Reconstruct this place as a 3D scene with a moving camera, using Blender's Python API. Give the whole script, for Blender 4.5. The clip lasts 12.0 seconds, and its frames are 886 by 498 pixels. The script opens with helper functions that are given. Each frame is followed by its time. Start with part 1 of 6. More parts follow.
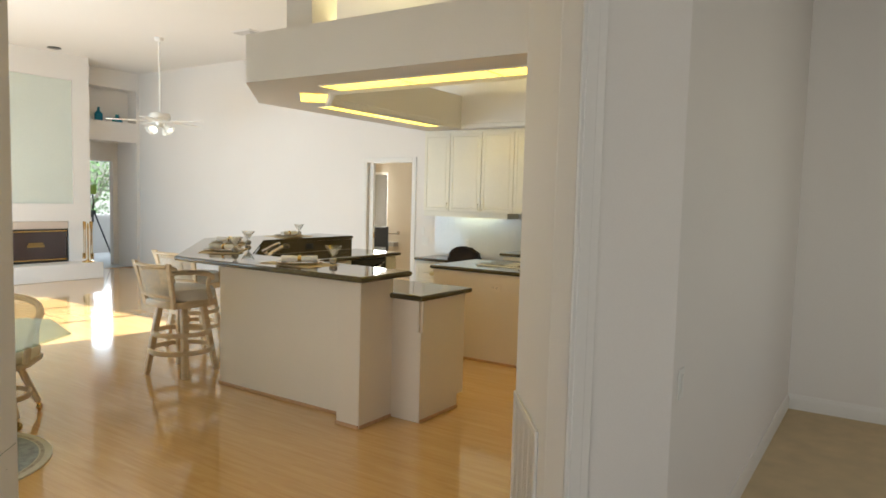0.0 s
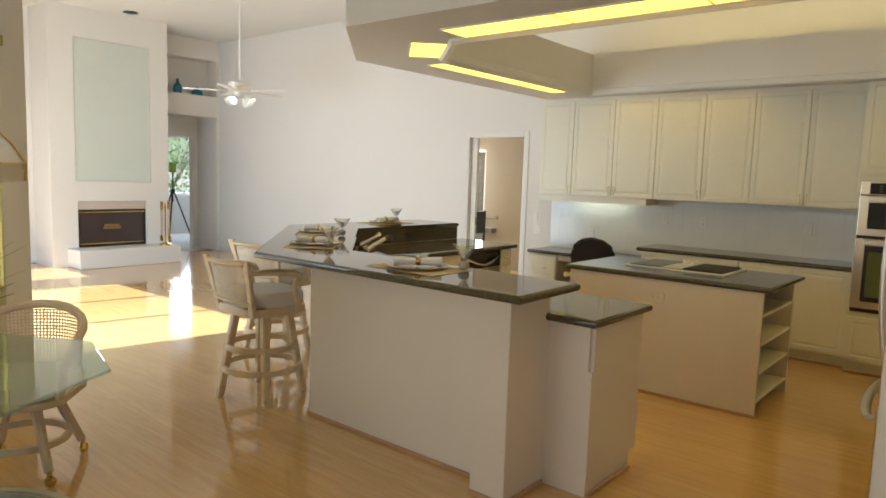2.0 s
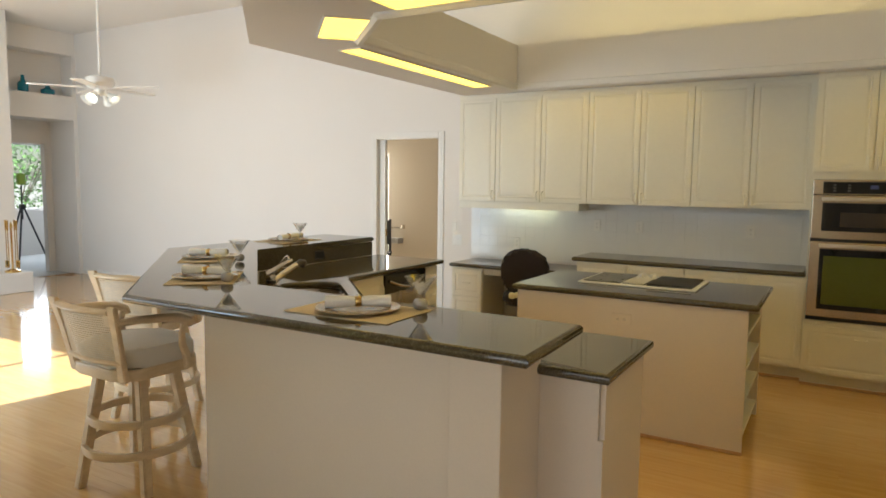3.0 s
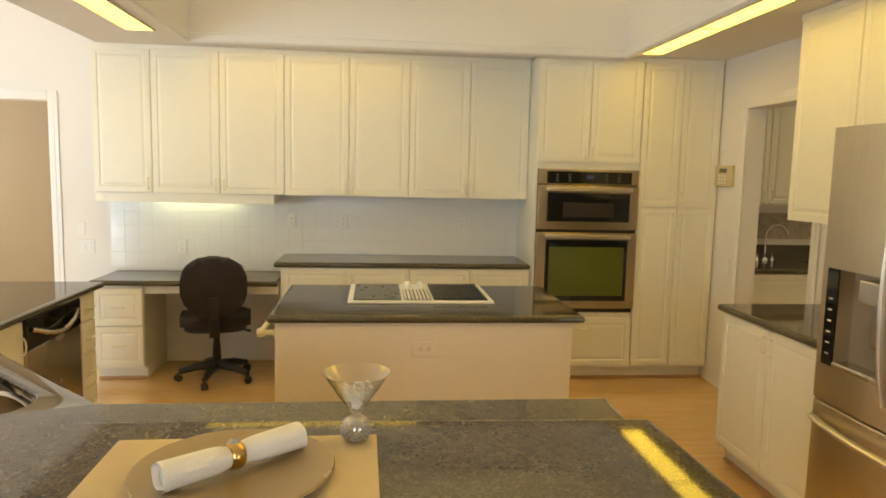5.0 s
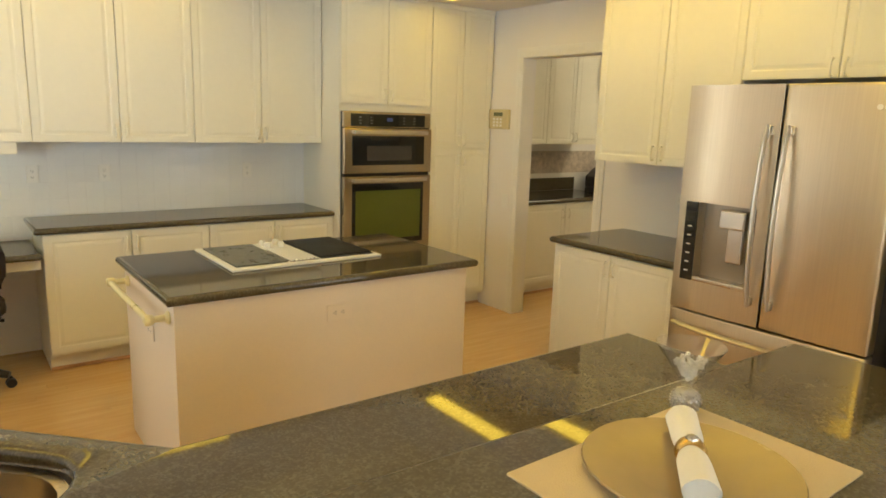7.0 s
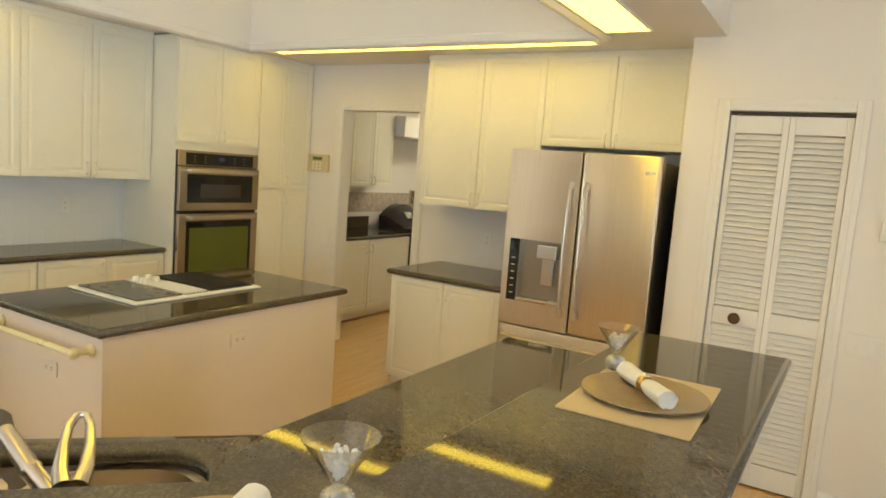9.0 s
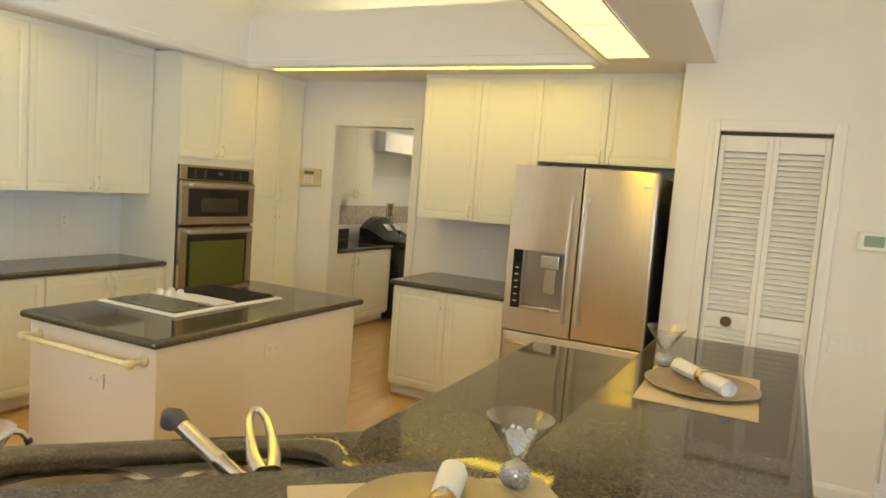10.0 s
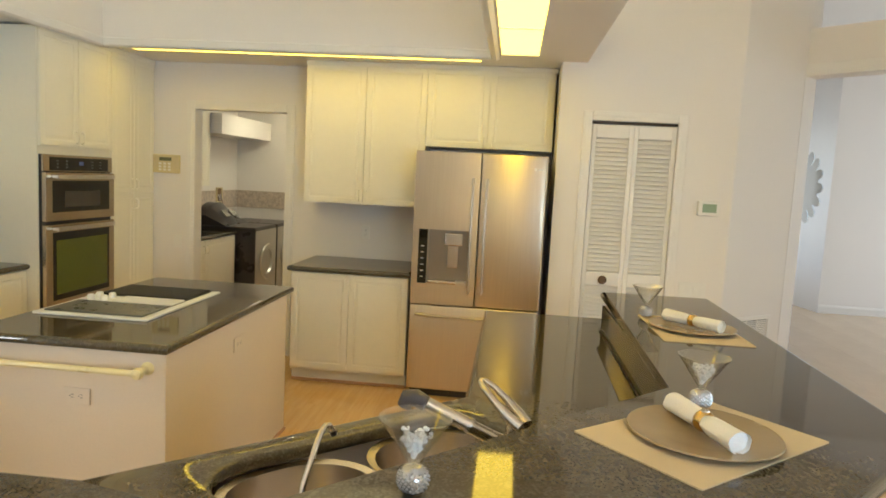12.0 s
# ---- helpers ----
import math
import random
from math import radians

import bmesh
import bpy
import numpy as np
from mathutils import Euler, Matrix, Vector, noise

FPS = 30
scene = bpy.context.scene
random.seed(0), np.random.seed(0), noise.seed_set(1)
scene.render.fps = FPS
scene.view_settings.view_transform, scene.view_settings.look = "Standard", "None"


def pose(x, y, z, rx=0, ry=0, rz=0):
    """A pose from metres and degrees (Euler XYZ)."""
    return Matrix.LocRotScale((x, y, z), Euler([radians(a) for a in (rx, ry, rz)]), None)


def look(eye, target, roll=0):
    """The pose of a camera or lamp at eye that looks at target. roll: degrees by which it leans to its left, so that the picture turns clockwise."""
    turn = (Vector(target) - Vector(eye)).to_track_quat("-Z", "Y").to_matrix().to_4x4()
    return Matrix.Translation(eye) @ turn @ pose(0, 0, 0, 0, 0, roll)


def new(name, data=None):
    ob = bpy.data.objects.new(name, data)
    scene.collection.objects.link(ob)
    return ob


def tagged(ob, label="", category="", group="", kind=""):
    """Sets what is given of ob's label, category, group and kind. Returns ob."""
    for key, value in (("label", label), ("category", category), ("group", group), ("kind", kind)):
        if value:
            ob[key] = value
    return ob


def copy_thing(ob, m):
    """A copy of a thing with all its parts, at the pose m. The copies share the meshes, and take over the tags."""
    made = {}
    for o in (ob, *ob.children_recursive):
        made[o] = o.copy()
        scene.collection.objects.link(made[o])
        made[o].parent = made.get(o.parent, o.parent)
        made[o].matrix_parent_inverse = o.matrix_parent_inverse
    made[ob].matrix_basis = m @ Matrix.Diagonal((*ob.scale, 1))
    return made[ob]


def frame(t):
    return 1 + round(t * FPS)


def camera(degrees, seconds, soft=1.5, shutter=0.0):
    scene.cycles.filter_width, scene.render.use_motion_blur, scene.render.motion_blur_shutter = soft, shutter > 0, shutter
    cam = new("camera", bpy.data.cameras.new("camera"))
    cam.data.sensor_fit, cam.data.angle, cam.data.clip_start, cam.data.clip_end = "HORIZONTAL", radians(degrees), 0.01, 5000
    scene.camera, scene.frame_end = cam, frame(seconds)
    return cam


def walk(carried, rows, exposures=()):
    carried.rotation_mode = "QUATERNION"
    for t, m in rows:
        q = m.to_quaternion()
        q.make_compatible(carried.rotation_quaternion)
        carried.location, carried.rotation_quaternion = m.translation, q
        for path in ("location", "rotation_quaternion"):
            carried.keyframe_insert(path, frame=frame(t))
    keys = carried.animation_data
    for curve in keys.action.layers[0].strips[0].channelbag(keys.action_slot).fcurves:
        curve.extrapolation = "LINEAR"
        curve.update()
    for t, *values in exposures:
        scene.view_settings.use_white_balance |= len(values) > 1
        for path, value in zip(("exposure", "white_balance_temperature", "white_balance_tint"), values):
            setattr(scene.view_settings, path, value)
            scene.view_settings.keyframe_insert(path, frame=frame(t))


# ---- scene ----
cam = camera(66.6, 12.0, 1.7)
PATH = [
    (0, (0.133, 0.221, 1.584), (-0.974, 1.88, 1.432), 1.5),
    (0.5, (-0.048, 0.353, 1.569), (-1.349, 1.858, 1.364), 1.6),
    (1, (-0.306, 0.537, 1.577), (-1.645, 2.007, 1.364), 1.8),
    (1.5, (-0.658, 0.794, 1.577), (-1.966, 2.292, 1.363), 1.8),
    (2, (-1.069, 1.055, 1.571), (-2.343, 2.582, 1.355), 1.9),
    (2.5, (-1.473, 1.312, 1.585), (-2.642, 2.922, 1.376), 1.8),
    (3, (-1.854, 1.62, 1.583), (-2.858, 3.338, 1.388), 0.7),
    (3.2, (-2.006, 1.732, 1.589), (-2.943, 3.488, 1.392), 0.9),
    (4.8, (-3.122, 2.536, 1.583), (-3.103, 4.525, 1.375), 1.2),
    (5, (-3.251, 2.612, 1.595), (-3.049, 4.589, 1.371), 1.3),
    (5.5, (-3.529, 2.811, 1.589), (-3.004, 4.721, 1.319), 1.7),
    (6, (-3.772, 2.981, 1.595), (-2.996, 4.797, 1.276), 1.6),
    (6.5, (-4.09, 3.1, 1.609), (-3.069, 4.784, 1.259), 1.8),
    (6.7, (-4.227, 3.14, 1.615), (-3.141, 4.779, 1.247), 1.7),
    (8.3, (-5.017, 3.296, 1.63), (-3.435, 4.482, 1.327), 3.9),
    (8.5, (-5.119, 3.28, 1.65), (-3.487, 4.4, 1.364), 3.9),
    (9, (-5.314, 3.327, 1.645), (-3.607, 4.344, 1.412), 4.4),
    (9.5, (-5.496, 3.452, 1.622), (-3.741, 4.392, 1.429), 4.5),
    (10, (-5.68, 3.584, 1.632), (-3.894, 4.465, 1.446), 4.4),
    (10.5, (-5.888, 3.696, 1.584), (-3.986, 4.293, 1.415), 4.2),
    (11, (-5.961, 3.899, 1.578), (-3.998, 4.226, 1.377), 3.3),
    (11.5, (-6.071, 4.14, 1.613), (-4.098, 4.389, 1.396), 2.9),
    (12, (-6.246, 4.493, 1.63), (-4.267, 4.69, 1.418), 3.0),
]
walk(cam, [(t, look(eye, target, roll)) for t, eye, target, roll in PATH],
     [(0, 1.8, 5850, 7), (1, 1.68, 5850, 7), (2, 1.62, 5850, 8), (3, 1.68, 5900, 9), (5, 2.27, 6300, 9), (8.5, 2.43, 5700, 6), (12, 2.36, 5550, 7)])

# ---- world, sun, large lights ----
world = bpy.data.worlds.new("world")
scene.world = world
world.use_nodes = True
sky = world.node_tree.nodes.new("ShaderNodeTexSky")
sky.sky_type, sky.sun_disc = "NISHITA", False
sky.sun_elevation, sky.sun_rotation = radians(39), radians(188)
back = world.node_tree.nodes["Background"]
back.inputs["Strength"].default_value = 0.05
world.node_tree.links.new(sky.outputs[0], back.inputs["Color"])


def lamp(name, kind, m, energy, colour, **more):
    data = bpy.data.lights.new(name, kind)
    data.energy, data.color = energy * (1.0 if kind == "SUN" else 0.8), colour
    for k, v in more.items():
        if k == "size":
            if kind == "AREA":
                data.shape = "RECTANGLE"
                data.size, data.size_y = v
            else:
                data.shadow_soft_size = v
        if k == "angle":
            data.angle = radians(v)
    ob = new(name, data)
    ob.matrix_world = m
    return ob


lamp("sun", "SUN", look((-8, -6, 8), (-6.8, 2.5, 0.95)), 5.0, (1.0, 0.97, 0.92), angle=0.5)
# daylight through the glass doors, the breakfast nook, the foyer and the side rooms, with added fill lamps among it
lamp("door_daylight", "AREA", look((-8.75, 2.46, 1.3), (-8.75, 8, 1.3)), 58, (0.68, 0.86, 1.0), size=(3.4, 2.2))
lamp("nook_daylight", "AREA", look((-5.33, 1.34, 1.2), (-4.42, 1.75, 1.15)), 12, (0.94, 0.97, 1.0), size=(1.8, 2.0))
# fill lamp added to brighten the bar front, no known source
lamp("nook_south_fill", "AREA", look((-3.9, 0.30, 1.4), (-3.9, 3.0, 1.0)), 4.8, (1.0, 0.97, 0.95), size=(1.3, 1.7))
lamp("foyer_daylight", "AREA", look((1.3, -2.78, 1.3), (1.3, 2.0, 1.3)), 16, (1.0, 0.98, 0.95), size=(2.4, 2.4))
# fill lamp added to brighten the mirror wall
lamp("foyer_side_fill", "AREA", look((4.2, 1.57, 1.6), (4.2, 0.3, 1.5)), 2.5, (0.97, 1.0, 1.0), size=(1.6, 1.8))
# warm fill added for the side hall, its source unseen
lamp("hall_fill", "AREA", look((2.18, 4.1, 1.5), (-0.4, 4.1, 1.2)), 3.4, (1.0, 0.90, 0.72), size=(1.4, 1.4))
# tubes on the soffit's ledge that wash the upper walls
for k, (a, b, w) in enumerate((((-4.0, 4.42), (-1.6, 4.42), 3.8), ((-4.9, 5.4), (-4.9, 7.3), 3.4), ((-4.3, 7.85), (-1.6, 7.85), 2.6), ((-1.05, 4.6), (-1.05, 7.3), 4.2))):
    mid = ((a[0] + b[0]) / 2, (a[1] + b[1]) / 2, 2.92)
    lamp("ledge_tube", "AREA", look(mid, (mid[0], mid[1], 3.9)) @ pose(0, 0, 0, 0, 0, 0 if a[1] == b[1] else 90), w, (1.0, 0.80, 0.36), size=(max(abs(b[0] - a[0]), abs(b[1] - a[1])), 0.12))
lamp("den_daylight", "AREA", look((-8.56, 10.55, 1.3), (-7.0, 8.6, 0.9)), 26, (1.0, 0.94, 0.80), size=(0.8, 1.6))
lamp("study_daylight", "AREA", look((-16.15, 9.3, 1.6), (-13.5, 8.2, 0.5)), 18, (0.92, 0.97, 1.0), size=(1.2, 1.3))

# ---- helpers ----


def mat(name, colour, rough=0.5, metal=0.0, var=0.06, scale=3.0, fine=40.0, bump=0.02, coat=0.0, spread=0.0, **more):
    m = bpy.data.materials.new(name)
    m.use_nodes = True
    nt = m.node_tree
    p = nt.nodes["Principled BSDF"]
    p.inputs["Roughness"].default_value, p.inputs["Metallic"].default_value = rough, metal
    p.inputs["Coat Weight"].default_value = coat
    for k, v in more.items():
        p.inputs[k.replace("_", " ")].default_value = v
    tc = nt.nodes.new("ShaderNodeTexCoord")
    n1, n2 = nt.nodes.new("ShaderNodeTexNoise"), nt.nodes.new("ShaderNodeTexNoise")
    n1.inputs["Scale"].default_value, n2.inputs["Scale"].default_value = scale, fine
    n1.inputs["Detail"].default_value = 4
    for n in (n1, n2):
        nt.links.new(tc.outputs["Object"], n.inputs["Vector"])
    add = nt.nodes.new("ShaderNodeMath")
    add.operation = "ADD"
    nt.links.new(n1.outputs["Fac"], add.inputs[0])
    half = nt.nodes.new("ShaderNodeMath")
    half.operation = "MULTIPLY"
    half.inputs[1].default_value = 0.5
    nt.links.new(n2.outputs["Fac"], half.inputs[0])
    nt.links.new(half.outputs[0], add.inputs[1])
    last = add.outputs[0]
    if spread:
        info = nt.nodes.new("ShaderNodeObjectInfo")
        r = nt.nodes.new("ShaderNodeMath")
        r.operation = "MULTIPLY_ADD"
        r.inputs[1].default_value = spread
        nt.links.new(info.outputs["Random"], r.inputs[0])
        nt.links.new(last, r.inputs[2])
        last = r.outputs[0]
    mp = nt.nodes.new("ShaderNodeMapRange")
    mp.inputs["From Min"].default_value, mp.inputs["From Max"].default_value = 0.4, 1.1 + spread
    mp.inputs["To Min"].default_value, mp.inputs["To Max"].default_value = 1 - var, 1 + var
    nt.links.new(last, mp.inputs["Value"])
    mix = nt.nodes.new("ShaderNodeVectorMath")
    mix.operation = "SCALE"
    mix.inputs[0].default_value = colour[:3]
    nt.links.new(mp.outputs[0], mix.inputs["Scale"])
    nt.links.new(mix.outputs[0], p.inputs["Base Color"])
    rr = nt.nodes.new("ShaderNodeMapRange")
    rr.inputs["From Min"].default_value, rr.inputs["From Max"].default_value = 0.3, 0.7
    rr.inputs["To Min"].default_value, rr.inputs["To Max"].default_value = rough * 0.85, min(1, rough * 1.15)
    nt.links.new(n1.outputs["Fac"], rr.inputs["Value"])
    nt.links.new(rr.outputs[0], p.inputs["Roughness"])
    if bump:
        b = nt.nodes.new("ShaderNodeBump")
        b.inputs["Strength"].default_value, b.inputs["Distance"].default_value = bump * 4, 0.004
        nt.links.new(n2.outputs["Fac"], b.inputs["Height"])
        nt.links.new(b.outputs[0], p.inputs["Normal"])
    return m


def wood(name, a, b, rough=0.3, stretch=(1, 12, 12), spread=0.0, coat=0.0, scale=3.0):
    """Grain that runs along the object's x."""
    m = bpy.data.materials.new(name)
    m.use_nodes = True
    nt = m.node_tree
    p = nt.nodes["Principled BSDF"]
    p.inputs["Roughness"].default_value, p.inputs["Coat Weight"].default_value, p.inputs["Coat Roughness"].default_value = rough, coat, 0.06
    tc, mp = nt.nodes.new("ShaderNodeTexCoord"), nt.nodes.new("ShaderNodeMapping")
    mp.inputs["Scale"].default_value = stretch
    nt.links.new(tc.outputs["Object"], mp.inputs["Vector"])
    n = nt.nodes.new("ShaderNodeTexNoise")
    n.noise_dimensions = "4D"
    n.inputs["Scale"].default_value, n.inputs["Detail"].default_value, n.inputs["Distortion"].default_value = scale, 6, 0.6
    nt.links.new(mp.outputs[0], n.inputs["Vector"])
    info = nt.nodes.new("ShaderNodeObjectInfo")
    isl = nt.nodes.new("ShaderNodeNewGeometry")
    both = nt.nodes.new("ShaderNodeMath")
    both.operation = "ADD"
    nt.links.new(info.outputs["Random"], both.inputs[0])
    nt.links.new(isl.outputs["Random Per Island"], both.inputs[1])
    fr = nt.nodes.new("ShaderNodeMath")
    fr.operation = "FRACT"
    nt.links.new(both.outputs[0], fr.inputs[0])
    w = nt.nodes.new("ShaderNodeMath")
    w.operation = "MULTIPLY"
    w.inputs[1].default_value = 20
    nt.links.new(fr.outputs[0], w.inputs[0])
    nt.links.new(w.outputs[0], n.inputs["W"])
    s = nt.nodes.new("ShaderNodeMath")
    s.operation = "MULTIPLY_ADD"
    s.inputs[1].default_value = spread
    nt.links.new(fr.outputs[0], s.inputs[0])
    nt.links.new(n.outputs["Fac"], s.inputs[2])
    r = nt.nodes.new("ShaderNodeValToRGB")
    r.color_ramp.elements[0].position, r.color_ramp.elements[0].color = 0.3, (*a, 1)
    r.color_ramp.elements[1].position, r.color_ramp.elements[1].color = 0.7 + spread, (*b, 1)
    nt.links.new(s.outputs[0], r.inputs["Fac"])
    nt.links.new(r.outputs[0], p.inputs["Base Color"])
    bp = nt.nodes.new("ShaderNodeBump")
    bp.inputs["Strength"].default_value, bp.inputs["Distance"].default_value = 0.06, 0.002
    nt.links.new(n.outputs["Fac"], bp.inputs["Height"])
    nt.links.new(bp.outputs[0], p.inputs["Normal"])
    return m


def speckle(name, dark, mid, light, scale=180, rough=0.08):
    """Polished stone with small flecks."""
    m = bpy.data.materials.new(name)
    m.use_nodes = True
    nt = m.node_tree
    p = nt.nodes["Principled BSDF"]
    p.inputs["Roughness"].default_value = rough
    tc = nt.nodes.new("ShaderNodeTexCoord")
    v, n = nt.nodes.new("ShaderNodeTexVoronoi"), nt.nodes.new("ShaderNodeTexNoise")
    v.inputs["Scale"].default_value, n.inputs["Scale"].default_value, n.inputs["Detail"].default_value = scale, scale * 0.25, 5
    nt.links.new(tc.outputs["Object"], v.inputs["Vector"])
    nt.links.new(tc.outputs["Object"], n.inputs["Vector"])
    sep = nt.nodes.new("ShaderNodeSeparateColor")
    nt.links.new(v.outputs["Color"], sep.inputs[0])
    mul = nt.nodes.new("ShaderNodeMath")
    mul.operation = "MULTIPLY"
    nt.links.new(sep.outputs[0], mul.inputs[0])
    nt.links.new(n.outputs["Fac"], mul.inputs[1])
    r = nt.nodes.new("ShaderNodeValToRGB")
    e = r.color_ramp.elements
    e[0].position, e[0].color = 0.12, (*dark, 1)
    e[1].position, e[1].color = 0.5, (*light, 1)
    k = e.new(0.3)
    k.color = (*mid, 1)
    nt.links.new(mul.outputs[0], r.inputs["Fac"])
    nt.links.new(r.outputs[0], p.inputs["Base Color"])
    return m


def glass(name, colour=(1, 1, 1), rough=0.0):
    """A thin clear sheet: lets light straight through, with the gloss of glass."""
    m = bpy.data.materials.new(name)
    m.use_nodes = True
    nt = m.node_tree
    nt.nodes.remove(nt.nodes["Principled BSDF"])
    tr, gl = nt.nodes.new("ShaderNodeBsdfTransparent"), nt.nodes.new("ShaderNodeBsdfGlossy")
    fr, mx = nt.nodes.new("ShaderNodeLayerWeight"), nt.nodes.new("ShaderNodeMixShader")
    tr.inputs["Color"].default_value = (*colour, 1)
    gl.inputs["Roughness"].default_value = rough
    fr.inputs["Blend"].default_value = 0.5
    cube, gain = nt.nodes.new("ShaderNodeMath"), nt.nodes.new("ShaderNodeMath")
    cube.operation, gain.operation = "POWER", "MULTIPLY_ADD"
    cube.inputs[1].default_value, gain.inputs[1].default_value, gain.inputs[2].default_value = 2.5, 0.75, 0.07
    nt.links.new(fr.outputs["Facing"], cube.inputs[0])
    nt.links.new(cube.outputs[0], gain.inputs[0])
    nt.links.new(gain.outputs[0], mx.inputs[0])
    nt.links.new(tr.outputs[0], mx.inputs[1])
    nt.links.new(gl.outputs[0], mx.inputs[2])
    nt.links.new(mx.outputs[0], nt.nodes["Material Output"].inputs["Surface"])
    return m


def glow(name, colour, strength):
    m = bpy.data.materials.new(name)
    m.use_nodes = True
    p = m.node_tree.nodes["Principled BSDF"]
    p.inputs["Base Color"].default_value = (*colour, 1)
    p.inputs["Emission Color"].default_value, p.inputs["Emission Strength"].default_value = (*colour, 1), strength
    return m


def thing(name, label="", category="", m=None, group=""):
    ob = new(name)
    ob.empty_display_size = 0.1
    if m is not None:
        ob.matrix_world = m
    return tagged(ob, label, category, group)


def part(name, bm, material, parent=None, label="", smooth=False):
    me = bpy.data.meshes.new(name)
    bm.normal_update()
    bm.to_mesh(me)
    bm.free()
    me.materials.append(material)
    if smooth:
        me.shade_smooth()
        me.set_sharp_from_angle(angle=radians(40))
        # broad flat tops stay flat, so that they mirror straight lines straight
        for poly in me.polygons:
            if poly.area > 0.05:
                poly.use_smooth = False
    ob = new(name, me)
    ob.parent = parent
    return tagged(ob, label)


def structure(name, bm, material, label, category):
    return tagged(part(name, bm, material), label, category, kind="structure")


def box(bm, x0, x1, y0, y1, z0, z1, bevel=0.0, m=None, segments=2):
    b = bm if not bevel else bmesh.new()
    vs = [b.verts.new((x, y, z)) for x in (x0, x1) for y in (y0, y1) for z in (z0, z1)]
    for f in ((0, 1, 3, 2), (4, 6, 7, 5), (0, 4, 5, 1), (2, 3, 7, 6), (0, 2, 6, 4), (1, 5, 7, 3)):
        b.faces.new([vs[i] for i in f])
    if bevel:
        bmesh.ops.bevel(b, geom=list(b.edges), offset=bevel, segments=segments, affect="EDGES", profile=0.5)
    if m is not None:
        bmesh.ops.transform(b, matrix=m, verts=b.verts if bevel else vs)
    if bevel:
        merge(bm, b)
    return bm


def merge(bm, b):
    me = bpy.data.meshes.new("scratch")
    b.to_mesh(me)
    b.free()
    bm.from_mesh(me)
    bpy.data.meshes.remove(me)
    return bm


def prism(bm, outline, z0, z1, bevel=0.0, segments=3, m=None):
    """A flat slab with that outline, counter-clockwise from above; bevel rounds its upper and lower rims."""
    b = bmesh.new()
    lo, hi = [b.verts.new((x, y, z0)) for x, y in outline], [b.verts.new((x, y, z1)) for x, y in outline]
    n = len(outline)
    top, bot = b.faces.new(hi), b.faces.new(lo[::-1])
    for i in range(n):
        b.faces.new((lo[i], lo[(i + 1) % n], hi[(i + 1) % n], hi[i]))
    if bevel:
        bmesh.ops.bevel(b, geom=list(top.edges) + list(bot.edges), offset=bevel, segments=segments, affect="EDGES", profile=0.5)
    if m is not None:
        bmesh.ops.transform(b, matrix=m, verts=b.verts)
    return merge(bm, b)


def lathe(bm, profile, n=24, m=None, x=0.0, y=0.0):
    """A turned body: rows of radius and height."""
    b = bmesh.new()
    rings = []
    for r, z in profile:
        if r < 1e-5:
            rings.append([b.verts.new((x, y, z))])
        else:
            rings.append([b.verts.new((x + r * math.cos(2 * math.pi * k / n), y + r * math.sin(2 * math.pi * k / n), z)) for k in range(n)])
    for p, q in zip(rings, rings[1:]):
        for k in range(n):
            j = (k + 1) % n
            if len(p) == 1 and len(q) > 1:
                b.faces.new((p[0], q[k], q[j]))
            elif len(q) == 1 and len(p) > 1:
                b.faces.new((p[k], p[j], q[0]))
            elif len(p) > 1:
                b.faces.new((p[k], p[j], q[j], q[k]))
    bmesh.ops.recalc_face_normals(b, faces=b.faces)
    if m is not None:
        bmesh.ops.transform(b, matrix=m, verts=b.verts)
    return merge(bm, b)


def tube(bm, points, radius, n=8, flat=1.0, closed=False, up=None):
    """A rod along the points; radius may be one number or one for each point; flat squeezes it."""
    b = bmesh.new()
    pts = [Vector(p) for p in points]
    rad = radius if isinstance(radius, (list, tuple)) else [radius] * len(pts)
    rings, last = [], None
    for i, p in enumerate(pts):
        if closed:
            d = pts[(i + 1) % len(pts)] - pts[i - 1]
        else:
            d = pts[min(i + 1, len(pts) - 1)] - pts[max(i - 1, 0)]
        d.normalize()
        side = last if last is not None else (Vector(up) if up else (Vector((0, 0, 1)) if abs(d.z) < 0.9 else Vector((1, 0, 0))))
        side = (side - d * side.dot(d)).normalized()
        last = side
        other = d.cross(side)
        rings.append([b.verts.new(p + rad[i] * (math.cos(2 * math.pi * k / n) * side + flat * math.sin(2 * math.pi * k / n) * other)) for k in range(n)])
    pairs = list(zip(rings, rings[1:])) + ([(rings[-1], rings[0])] if closed else [])
    for p, q in pairs:
        for k in range(n):
            j = (k + 1) % n
            b.faces.new((p[k], p[j], q[j], q[k]))
    if not closed:
        b.faces.new(rings[0][::-1])
        b.faces.new(rings[-1])
    bmesh.ops.recalc_face_normals(b, faces=b.faces)
    return merge(bm, b)


def arc(cx, cy, r, a0, a1, n, z=0.0):
    return [(cx + r * math.cos(radians(a0 + (a1 - a0) * k / n)), cy + r * math.sin(radians(a0 + (a1 - a0) * k / n)), z) for k in range(n + 1)]


